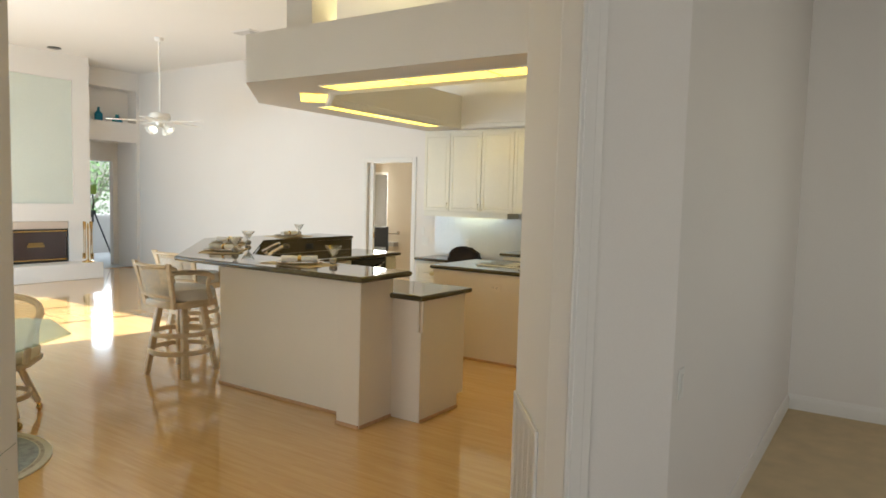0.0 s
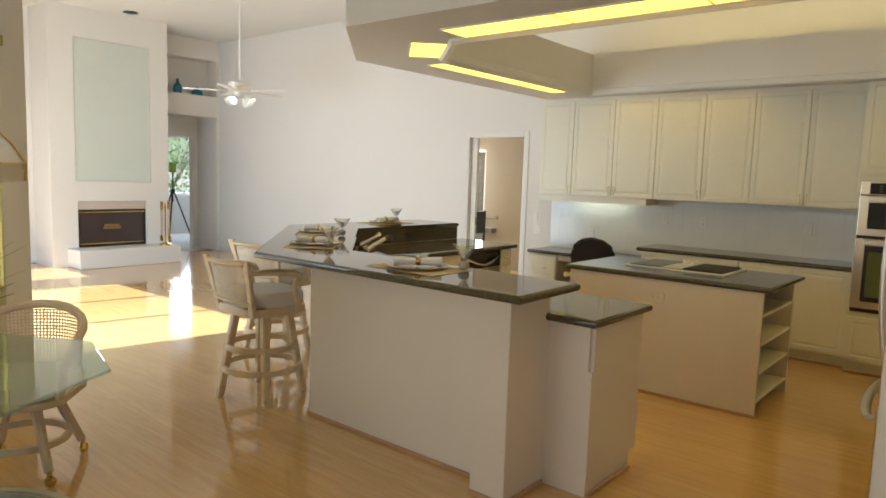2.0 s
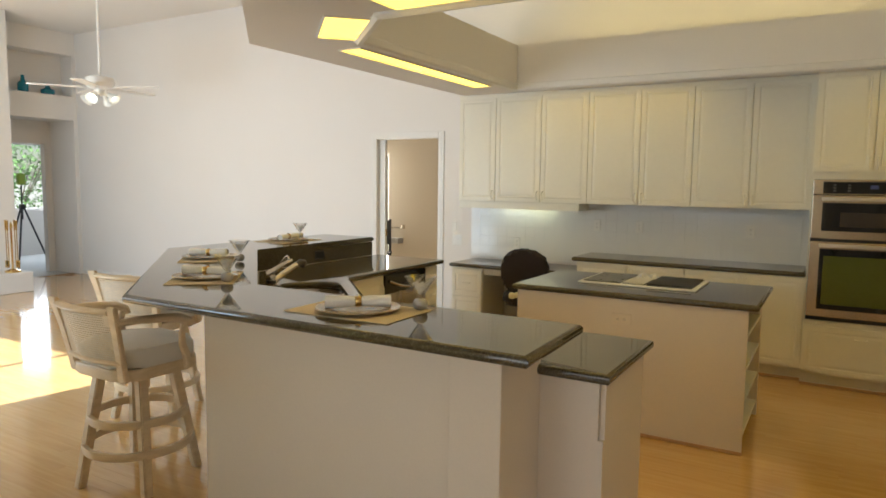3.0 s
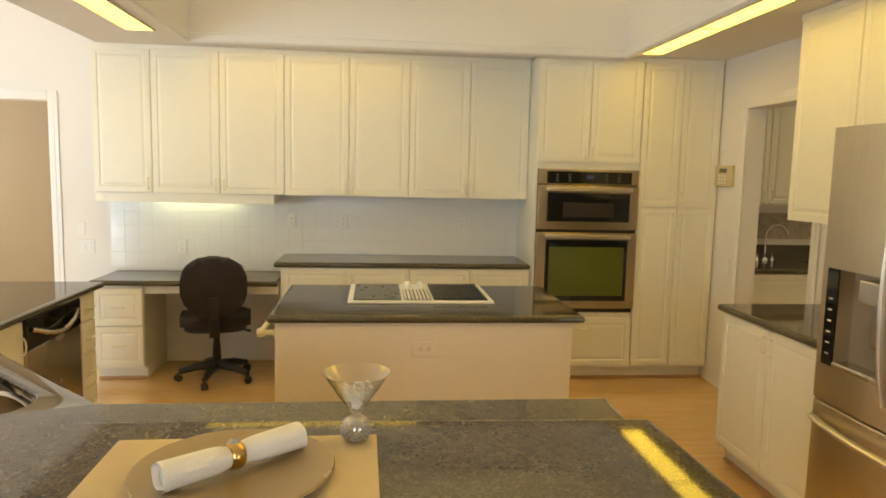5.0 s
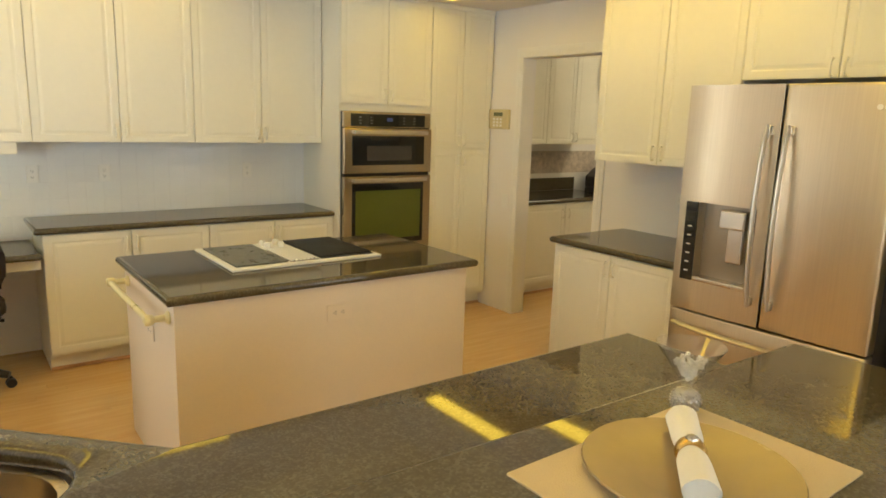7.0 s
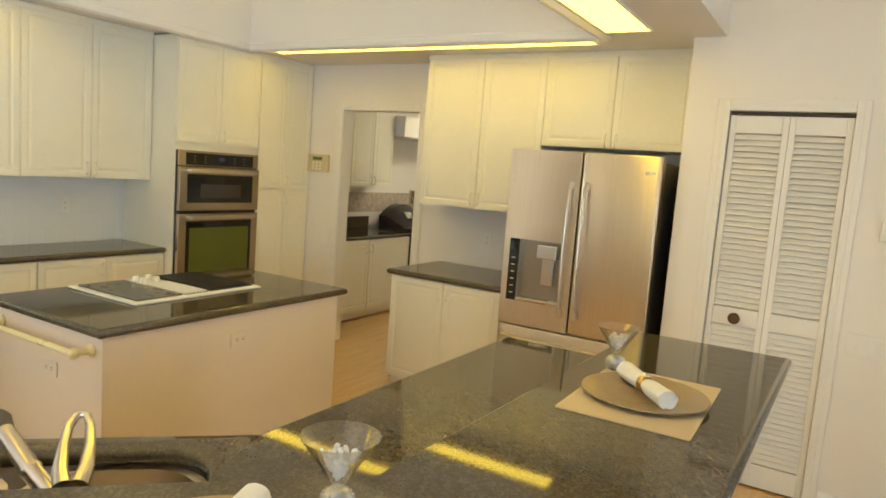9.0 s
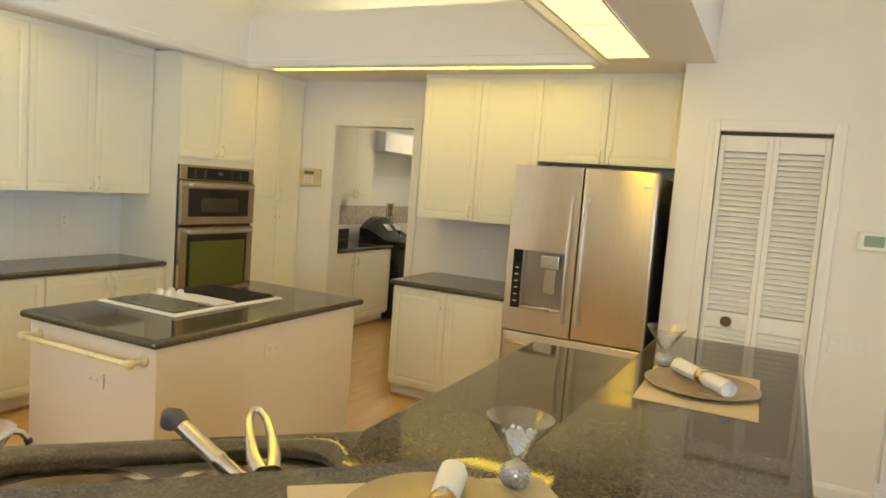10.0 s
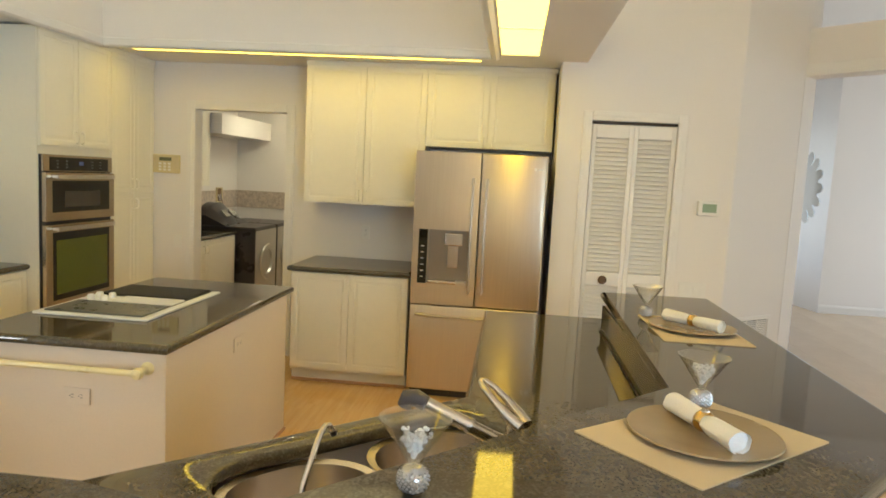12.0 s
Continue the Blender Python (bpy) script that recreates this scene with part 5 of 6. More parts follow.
box(bm, 0.0, 0.598, 0.004, 0.03, 2.070, 2.088)
part("track", bm, mat("track_bronze", (0.06, 0.045, 0.035), 0.5, 0.5), t, "dark top track")
bm = bmesh.new()
box(bm, -1.2, -1.19, 3.3, 4.05, 0, 2.12)
structure("wall_closet_back", bm, WALL, "closet interior behind the louvred door", "wall")


def plate(nm, label, cat, m, w, h, holes, material=None):
    t = thing(nm, label, cat, m)
    bm = bmesh.new()
    box(bm, -w / 2, w / 2, -0.006, -0.0005, -h / 2, h / 2, 0.003)
    part("plate", bm, material or WHITEPLASTIC, t)
    for kind, x in holes:
        bm = bmesh.new()
        if kind == "rocker":
            box(bm, x - 0.016, x + 0.016, -0.0095, -0.006, -0.033, 0.033, 0.002)
            part("rocker", bm, WHITEPLASTIC, t)
        elif kind == "socket":
            for z in (-0.02, 0.02):
                for dx in (-0.006, 0.006):
                    box(bm, x + dx - 0.0012, x + dx + 0.0012, -0.0066, -0.0060, z - 0.004, z + 0.005)
                box(bm, x - 0.002, x + 0.002, -0.0066, -0.0060, z - 0.012, z - 0.008)
            part("slots", bm, BLACK, t)
        else:
            for z in (-0.02, 0.02):
                for dx in (-0.006, 0.006):
                    box(bm, x + z - 0.004, x + z + 0.005, -0.0066, -0.0060, dx - 0.0012, dx + 0.0012)
                box(bm, x + z - 0.012, x + z - 0.008, -0.0066, -0.0060, -0.002, 0.002)
            part("slots", bm, BLACK, t)
    return t


plate("light_switch", "white four-rocker light switch plate on the wall", "light switch", pose(-1.2655, 3.17, 0.91, 0, 0, -90), 0.19, 0.115, [("rocker", x) for x in (-0.069, -0.023, 0.023, 0.069)])
plate("light_switch", "white light switch plate beside the laundry door", "light switch", pose(-0.6105, 7.40, 0.95, 0, 0, -90), 0.07, 0.115, [("rocker", 0)])
for x in (-3.93, -3.51, -2.52):
    plate("wall_outlet", "white power outlet in the tiled splashback", "outlet", pose(x, 8.2305, 1.18), 0.07, 0.115, [("socket", 0)])
plate("wall_outlet", "white power outlet over the desk", "outlet", pose(-4.80, 8.2305, 0.955), 0.07, 0.115, [("socket", 0)])
plate("light_switch", "white switch plate on the wall beside the desk", "light switch", pose(-5.545, 8.2495, 0.945), 0.12, 0.115, [("rocker", -0.023), ("rocker", 0.023)])
plate("light_switch", "small white wall control beside the den door", "light switch", pose(-5.585, 8.2495, 1.095), 0.06, 0.10, [])
plate("wall_outlet", "white power outlet above the small counter", "outlet", pose(-0.6255, 5.72, 1.13, 0, 0, -90), 0.07, 0.115, [("socket", 0)])
plate("wall_outlet", "pale power outlet set sideways in the island front", "outlet", pose(-3.0, 5.8385, 0.735), 0.125, 0.075, [("side", 0)], BEIGE)
plate("wall_outlet", "pale power outlet set sideways in the island end", "outlet", pose(-3.7205, 6.22, 0.66, 0, 0, -90), 0.115, 0.07, [("side", 0)], BEIGE)
plate("wall_outlet", "black power outlet in the granite splash", "outlet", pose(-5.5875, 5.95, 0.97, 0, 0, 90), 0.115, 0.07, [], BLACK)
plate("light_switch", "white switch plate on the hall wall", "light switch", pose(-0.4795, 2.72, 0.93, 0, 0, 90), 0.07, 0.115, [("rocker", 0)])
t = thing("thermostat", "white wall thermostat with a grey-green display", "thermostat", pose(-1.2655, 3.11, 1.505, 0, 0, -90))
bm = bmesh.new()
box(bm, -0.075, 0.075, -0.028, -0.0005, -0.052, 0.052, 0.006)
part("case", bm, WHITEPLASTIC, t)
bm = bmesh.new()
box(bm, -0.045, 0.052, -0.0295, -0.0282, -0.028, 0.032, 0.0005)
part("display", bm, SCREEN, t)
t = thing("alarm_keypad", "ivory alarm keypad with buttons on the wall", "keypad", pose(-0.6105, 7.505, 1.62, 0, 0, -90))
bm = bmesh.new()
box(bm, -0.125, 0.125, -0.028, -0.0005, -0.08, 0.08, 0.007)
part("case", bm, IVORY, t)
bm = bmesh.new()
box(bm, -0.055, 0.055, -0.030, -0.0282, 0.025, 0.055, 0.0005)
part("display", bm, mat("keypad_lcd", (0.12, 0.13, 0.06), 0.3), t)
for i in range(3):
    for j in range(3):
        bm = bmesh.new()
        box(bm, -0.06 + i * 0.042, -0.035 + i * 0.042, -0.032, -0.0282, -0.06 + j * 0.026, -0.043 + j * 0.026, 0.002)
        part("button", bm, WHITEPLASTIC, t)
# air return in the angled wall
va = math.degrees(math.atan2(2.372 - 2.95, -0.84 + 1.265))
t = thing("air_return", "white slatted air return grille low in the wall", "air vent", pose(-1.265, 2.95, 0, 0, 0, va) @ pose(0.02, -0.001, 0.155))
bm = bmesh.new()
for a in ((0, 0.55, 0, 0.03), (0, 0.55, 0.53, 0.56), (0, 0.03, 0.03, 0.53), (0.52, 0.55, 0.03, 0.53)):
    box(bm, a[0], a[1], -0.012, 0, a[2], a[3], 0.003)
part("frame", bm, TRIM, t)
bm = bmesh.new()
box(bm, 0.03, 0.52, -0.002, 0, 0.03, 0.53)
part("backing", bm, mat("vent_grey", (0.30, 0.29, 0.27), 0.7), t)
bm = bmesh.new()
for i in range(5):
    x = 0.03 + i * 0.1205
    box(bm, x, x + 0.008, -0.010, -0.0021, 0.03, 0.53)
part("mullion", bm, TRIM, t)
for k in range(34):
    bm = bmesh.new()
    box(bm, 0.031, 0.519, -0.0085, -0.0025, 0.034 + k * 0.0145, 0.043 + k * 0.0145)
    part("slat", bm, TRIM, t)

# ---- laundry ----
cabinet("base_cabinet", "cream base cabinet under the laundry counter", pose(-0.40, 7.62, 0), 1.50, 0.86, 0.62, [(0.003, 0.748, 0.12, 0.855, (0.71, 0.76, True)), (0.752, 1.497, 0.12, 0.855, (0.79, 0.76, True))], 0.10)
counter([(-0.475, 7.59), (1.13, 7.59), (1.13, 8.245), (-0.475, 8.245)], 0.90, 0.04, "dark granite laundry countertop")
bm = bmesh.new()
box(bm, -0.475, 1.13, 8.228, 8.246, 0.9005, 1.03, 0.002)
tagged(part("backsplash", bm, GRANITE), "low dark granite upstand behind the laundry counter", "backsplash")
cabinet("wall_cabinet", "white raised-panel wall cabinet in the laundry", pose(-0.40, 7.93, 1.395), 1.50, 1.03, 0.315, [(0.375 * k + 0.001, 0.375 * k + 0.374, 0, 1.03, (0.375 * k + (0.345 if k % 2 == 0 else 0.03), 0.07, True)) for k in range(4)])
bm = bmesh.new()
box(bm, 1.105, 2.645, 7.78, 8.245, 1.985, 2.215, 0.003)
tagged(part("wall_box", bm, WALL), "plain white boxed shelf above the washer", "shelf")
bm = bmesh.new()
box(bm, -0.475, 2.64, 8.240, 8.2495, 1.08, 1.31)
box(bm, 2.641, 2.649, 6.4, 8.24, 1.08, 1.31)
structure("trim_border", bm, mat("floral_border", (0.50, 0.42, 0.34), 0.7, var=0.35, scale=22, fine=60), "pale floral wallpaper border", "trim")
t = thing("laundry_tap", "tall chrome arched tap at the laundry sink", "tap", pose(0.12, 8.12, 0.9005))
bm = bmesh.new()
lathe(bm, [(0, 0), (0.028, 0), (0.024, 0.02), (0.012, 0.03), (0, 0.03)], 16)
part("base", bm, CHROME, t, smooth=True)
bm = bmesh.new()
tube(bm, [(0, 0, 0.02), (0, 0, 0.22)] + [(0.09 - 0.09 * math.cos(radians(a)), -0.03 * a / 170, 0.22 + 0.09 * math.sin(radians(a))) for a in range(15, 171, 15)], 0.009, 10)
part("spout", bm, CHROME, t, smooth=True)
for x in (-0.07, 0.07):
    bm = bmesh.new()
    lathe(bm, [(0, 0), (0.018, 0), (0.013, 0.04), (0.016, 0.06), (0, 0.065)], 12, x=x)
    part("tap_handle", bm, CHROME, t, smooth=True)


def washer(x0, nm, label):
    t = thing(nm, label, "laundry machine", pose(x0, 7.39, 0.001))
    DK = mat("machine_grey", (0.050, 0.045, 0.046), 0.3, 0.4, var=0.08)
    bm = bmesh.new()
    box(bm, 0, 0.69, 0.0, 0.72, 0.02, 0.94, 0.02, segments=3)
    part("body", bm, DK, t)
    bm = bmesh.new()
    box(bm, 0.015, 0.675, -0.006, 0.0, 0.10, 0.90, 0.002)
    SILVER = mat("machine_silver", (0.50, 0.48, 0.43), 0.35, 0.6)
    f = part("front", bm, SILVER, t, "silver front panel")
    bm = bmesh.new()
    lathe(bm, [(0.14, 0), (0.20, 0.0), (0.215, 0.014), (0.205, 0.028), (0.15, 0.026), (0.14, 0)], 36, m=pose(0.345, -0.006, 0.52, 90))
    part("door_ring", bm, SILVER, f, smooth=True)
    if nm == "tumble_dryer":
        return t
    bm = bmesh.new()
    b = bmesh.new()
    n = 12
    rows = []
    for i in range(n + 1):
        x = 0.01 + 0.67 * i / n
        h = 0.05 + 0.20 * math.sin(math.pi * (i + 1) / (n + 2)) ** 0.8
        rows.append([b.verts.new(p) for p in ((x, 0.36, 0.94), (x, 0.60, 0.94 + h), (x, 0.715, 0.94 + h), (x, 0.715, 0.94))])
    for p, q in zip(rows, rows[1:]):
        for k in range(4):
            b.faces.new((p[k], p[(k + 1) % 4], q[(k + 1) % 4], q[k]))
    b.faces.new(rows[0][::-1]), b.faces.new(rows[-1])
    bmesh.ops.recalc_face_normals(b, faces=b.faces)
    merge(bm, b)
    c = part("console", bm, DK, t, "domed control console", smooth=True)
    for x in (0.20, 0.40):
        bm = bmesh.new()
        box(bm, x, x + 0.13, -0.020, -0.006, 0.06, 0.16, 0.002, m=pose(0, 0.40, 0.98, -44) @ pose(0, 0, 0.0))
        part("dial_panel", bm, mat("dial_pale", (0.55, 0.54, 0.48), 0.25, 0.5), c)
    return t


washer(1.16, "washing_machine", "dark grey washing machine with a domed console")
washer(1.88, "tumble_dryer", "dark grey tumble dryer with a silver front")

t = thing("valve_box", "brown recessed washer valve box with pale hoses", "valve box", pose(1.98, 8.2395, 1.16))
bm = bmesh.new()
for a in ((0, 0.16, 0, 0.012), (0, 0.16, 0.178, 0.19), (0, 0.012, 0.012, 0.178), (0.148, 0.16, 0.012, 0.178)):
    box(bm, a[0], a[1], -0.02, 0, a[2], a[3])
part("frame", bm, IVORY, t)
bm = bmesh.new()
box(bm, 0.0125, 0.1475, -0.006, -0.001, 0.0125, 0.1775)
part("backing", bm, mat("valve_brown", (0.16, 0.09, 0.03), 0.6), t, "rust-brown backing")
for x in (0.05, 0.11):
    bm = bmesh.new()
    tube(bm, [(x, -0.012, 0.10), (x, -0.03, 0.04), (x + 0.02, -0.04, -0.04), (x + 0.01, -0.03, -0.12)], 0.009, 8)
    part("hose", bm, STEEL, t, smooth=True)

# ---- foyer mirror ----
ang = math.degrees(math.atan2(0.32, 1.76)) + 180
t = thing("wall_mirror", "oval wall mirror framed with silver petals", "mirror", pose(3.64, 0.13, 0, 0, 0, ang) @ pose(-0.57, -0.024, 1.75))
bm = bmesh.new()
prism(bm, [(0.28 * math.cos(a), 0.40 * math.sin(a)) for a in (2 * math.pi * k / 32 for k in range(32))], 0, 0.012, m=pose(0, 0.02, 0, -90))
part("glass", bm, MIRROR, t)
petal = None
for k in range(14):
    a = 2 * math.pi * k / 14
    bm = bmesh.new()
    prism(bm, [(0.10 * math.cos(q), 0.075 * math.sin(q)) for q in (2 * math.pi * j / 14 for j in range(14))], 0, 0.012, 0.005, 2,
          m=pose(0, 0.012, 0, -90) @ pose(0.31 * math.cos(a), 0.43 * math.sin(a), 0, 0, 0, math.degrees(a)))
    part("petal", bm, MIRROR, t)

# ---- living room ----
t = thing("fireplace_insert", "brass-trimmed fireplace insert with smoked glass doors", "fireplace", pose(FX - 0.02, 5.395, 0.28, 0, 0, 90))
bm = bmesh.new()
box(bm, 0.03, 1.03, 0.02, 0.03, 0.05, 0.555)
g = part("glass_door", bm, FIREGLASS, t, "smoked glass doors")
bm = bmesh.new()
box(bm, 0.38, 0.66, 0.008, 0.0195, 0.27, 0.315, 0.004)
box(bm, 0.40, 0.64, 0.010, 0.0195, 0.32, 0.35, 0.004)
part("emblem", bm, mat("dull_brass", (0.34, 0.23, 0.08), 0.4, 0.8), g, "dull brass plate behind the glass")
for nm, z0, z1 in (("top_trim", 0.535, 0.555), ("bottom_trim", 0.04, 0.06)):
    bm = bmesh.new()
    box(bm, 0.02, 1.04, 0.0, 0.0195, z0, z1, 0.004)
    part(nm, bm, BRASS, t, "polished brass trim")
for nm, x0, x1, z0, z1 in (("side_trim", 0.0, 0.019, 0.012, 0.585), ("side_trim", 1.041, 1.06, 0.012, 0.585), ("upper_frame", 0.02, 1.04, 0.556, 0.585), ("lower_frame", 0.02, 1.04, 0.005, 0.039)):
    bm = bmesh.new()
    box(bm, x0, x1, 0.0, 0.03, z0, z1, 0.004)
    part(nm, bm, BLACK, t)
bm = bmesh.new()
box(bm, 0.0, 1.06, 0.0, 0.03, 0.587, 0.715)
part("upper_panel", bm, mat("stone_band", (0.60, 0.50, 0.42), 0.5), t, "stone band above the doors")
# glossy picture panel in the tall recess
bm = bmesh.new()
box(bm, -12.029, -12.02, 5.378, 6.542, 1.306, 3.454)
tagged(part("recess_panel", bm, mat("satin_panel", (0.66, 0.70, 0.63), 0.10, var=0.05, scale=0.8)), "pale satin green panel lining the chimney recess", "wall panel")
t = thing("fireplace_tools", "brass fireplace tool set standing on the hearth", "fireplace tools", pose(-11.68, 6.62, 0.281))
bm = bmesh.new()
lathe(bm, [(0, 0), (0.10, 0), (0.10, 0.02), (0.05, 0.035), (0.012, 0.05), (0.012, 0.60), (0.02, 0.61), (0.012, 0.68), (0, 0.70)], 20)
part("stand", bm, BRASS, t, smooth=True)
for k in range(4):
    a = radians(90 * k + 30)
    x, y = 0.075 * math.cos(a), 0.075 * math.sin(a)
    bm = bmesh.new()
    tube(bm, [(x, y, 0.10), (x, y, 0.58)], 0.006, 8)
    tube(bm, [(x, y, 0.58), (x, y, 0.72)], [0.010, 0.014], 8)
    if k % 2 == 0:
        box(bm, x - 0.04, x + 0.04, y - 0.01, y + 0.01, 0.06, 0.16, 0.004)
    tool = part("tool", bm, BRASS, t, smooth=True)
for y, h, r, nm in ((7.50, 0.20, 0.075, "glass_bottle"), (7.88, 0.12, 0.10, "glass_jar")):
    bm = bmesh.new()
    lathe(bm, [(0, 0), (r * 0.9, 0), (r, 0.03), (r, h * 0.7), (r * 0.4, h * 0.95), (r * 0.3, h * 1.25), (r * 0.4, h * 1.32), (0, h * 1.32)], 20, x=-12.86, y=y)
    bmesh.ops.translate(bm, vec=(0, 0, 2.901), verts=bm.verts)
    tagged(part(nm, bm, BLUEGLASS, smooth=True), "squat blue glass bottle on the niche shelf", "bottle")
# ceiling fan with four lamps
t = thing("ceiling_fan", "white five-blade ceiling fan with glass light shades", "ceiling fan", pose(-9.36, 6.50, -0.15))
bm = bmesh.new()
lathe(bm, [(0, TOP + 0.15), (0.07, TOP + 0.15), (0.06, TOP + 0.10), (0.015, TOP + 0.08), (0.015, 2.92), (0, 2.92)], 16)
part("rod", bm, TRIM, t, smooth=True)
bm = bmesh.new()
lathe(bm, [(0, 2.93), (0.06, 2.925), (0.15, 2.90), (0.165, 2.84), (0.14, 2.79), (0.07, 2.77), (0.06, 2.70), (0, 2.69)], 28)
part("motor", bm, TRIM, t, smooth=True)
for k in range(5):
    bm = bmesh.new()
    b = bmesh.new()
    prism(b, rounded(0.20, 0.74, -0.065, 0.065, 0.05, 5), 2.782, 2.790)
    box(b, 0.12, 0.24, -0.015, 0.015, 2.776, 2.7815)
    bmesh.ops.transform(b, matrix=pose(0, 0, 0, 0, 0, 72 * k + 20), verts=b.verts)
    merge(bm, b)
    part("blade", bm, TRIM, t)
for k in range(4):
    bm = bmesh.new()
    m = pose(0, 0, 2.72, 0, 0, 90 * k + 25) @ pose(0.09, 0, 0, 0, 130, 0)
    lathe(bm, [(0.02, 0), (0.03, 0.02), (0.055, 0.08), (0.075, 0.12), (0.072, 0.12), (0.05, 0.08), (0.026, 0.022), (0.016, 0.002), (0.02, 0)], 20, m=m)
    sh = part("shade", bm, mat("frosted_shade", (0.80, 0.80, 0.76), 0.3), t, smooth=True)
    bm = bmesh.new()
    lathe(bm, [(0, 0.02), (0.016, 0.03), (0.024, 0.06), (0.016, 0.085), (0, 0.09)], 12, m=m)
    part("bulb", bm, glow("fan_bulb", (1.0, 0.93, 0.8), 2.0), sh, smooth=True)
bm = bmesh.new()
lathe(bm, [(0, TOP - 0.001), (0.10, TOP - 0.001), (0.11, TOP - 0.012), (0.08, TOP - 0.02), (0, TOP - 0.022)], 24, x=-11.64, y=6.08)
tagged(part("recessed_light", bm, BLACK, smooth=True), "dark recessed downlight trim in the ceiling", "downlight")
t = thing("ceiling_vent", "white slatted air register in the ceiling", "air vent", pose(-7.84, 6.87, TOP - 0.0005))
bm = bmesh.new()
box(bm, -0.2, 0.2, -0.1, 0.1, -0.012, 0.0, 0.003)
part("frame", bm, TRIM, t)
for k in range(7):
    bm = bmesh.new()
    box(bm, -0.17, 0.17, -0.078 + k * 0.024, -0.066 + k * 0.024, -0.02, -0.0125)
    part("slat", bm, mat("register_slat", (0.55, 0.52, 0.48), 0.5) if k == 0 else bpy.data.materials["register_slat"], t)
# camera tripod by the study window
t = thing("tripod", "black tripod with a green head before the study window", "tripod", pose(-14.3, 8.16, 0))
for a in (80, 200, 320):
    bm = bmesh.new()
    tube(bm, [(0.03 * math.cos(radians(a)), 0.03 * math.sin(radians(a)), 1.05), (0.42 * math.cos(radians(a)), 0.42 * math.sin(radians(a)), 0.0)], 0.016, 8)
    part("leg", bm, BLACK, t)
bm = bmesh.new()
tube(bm, [(0, 0, 0.85), (0, 0, 1.45)], 0.014, 8)
box(bm, -0.04, 0.04, -0.04, 0.04, 1.02, 1.12, 0.01)
part("column", bm, BLACK, t)
bm = bmesh.new()
box(bm, -0.05, 0.05, -0.06, 0.06, 1.46, 1.66, 0.02)
part("head", bm, mat("lime_case", (0.30, 0.42, 0.05), 0.5), t, "lime green head")


def window(nm, m, w, h, label, mull=1):
    """A window set in a hole: local x along it, -y inside."""
    t = tagged(thing(nm, label, "window", m), kind="structure")
    f = 0.045
    bm = bmesh.new()
    for a in ((0, w, 0, f), (0, w, h - f, h), (0, f, f, h - f), (w - f, w, f, h - f)):
        box(bm, a[0], a[1], 0.03, 0.08, a[2], a[3], 0.003)
    part("window_frame", bm, TRIM, t)
    for k in range(1, mull + 1):
        bm = bmesh.new()
        x = w * k / (mull + 1)
        box(bm, x - 0.03, x + 0.03, 0.035, 0.075, f, h - f, 0.003)
        part("mullion", bm, TRIM, t)
    bm = bmesh.new()
    box(bm, f, w - f, 0.052, 0.056, f, h - f)
    g = part("pane", bm, GLASS, t)
    g.visible_shadow = False
    return t


for k, (a, b) in enumerate(GX):
    window("window_%d" % (k + 1), pose(b, 2.5, 0.05, 0, 0, 180), b - a, 2.2, "white-framed sliding glass garden door", 2 * k)
wa = math.degrees(math.atan2(0.20 - 2.62, -4.69 + 5.74))
window("window_4", pose(-5.74, 2.62, 0.05, 0, 0, wa) @ pose(0.35, -0.10, 0) @ pose(1.85, 0, 0, 0, 0, 180) @ pose(0, -0.16, 0), 1.85, 2.15, "nook glass door behind vertical blinds", 1)
# unseen window, added to frame the bar's fill lamp
window("window_9", pose(-3.2, 0.25, 0.5, 0, 0, 180), 1.4, 1.8, "unseen white-framed nook window added around a fill lamp", 1)
# unseen window, added where the mirror wall's fill lamp stands
window("window_7", pose(3.4, 1.6, 0.7), 1.6, 1.8, "unseen white foyer window added around a fill lamp", 1)
window("window_8", pose(2.5, -2.8, 0.1, 0, 0, 180), 2.4, 2.4, "white-framed front window", 2)
window("window_5", pose(-8.95, 10.6, 0.3), 0.83, 1.75, "den window looking into green shrubs", 0)
window("window_6", pose(-16.2, 8.9, 0.92, 0, 0, 90), 0.9, 1.38, "white study window looking into the garden", 0)
# vertical blinds in the nook
t = thing("vertical_blind", "cream vertical blinds drawn across the nook door", "blind", pose(-5.74, 2.62, 0, 0, 0, wa) @ pose(0.30, 0.10, 0))
bm = bmesh.new()
box(bm, -0.05, 2.0, -0.03, 0.03, 2.22, 2.28, 0.004)
part("head_rail", bm, mat("olive_rail", (0.42, 0.38, 0.16), 0.5), t, "olive head rail")
first = None
for k in range(22):
    if first is None:
        bm = bmesh.new()
        b = bmesh.new()
        rows = [[b.verts.new((0.045 * s, 0.008 * (1 - s * s), z)) for z in (0.06, 2.215)] for s in (-1, -0.5, 0, 0.5, 1)]
        for p, q in zip(rows, rows[1:]):
            b.faces.new((p[0], q[0], q[1], p[1]))
        bmesh.ops.solidify(b, geom=b.faces[:], thickness=0.0015)
        merge(bm, b)
        first = part("vane", bm, mat("blind_cream", (0.60, 0.55, 0.30), 0.6, var=0.06), t)
        first.matrix_basis = pose(0, 0, 0, 0, 0, 14)
    else:
        o = first.copy()
        scene.collection.objects.link(o)
        o.matrix_basis = pose(0.088 * k, 0, 0, 0, 0, 14)


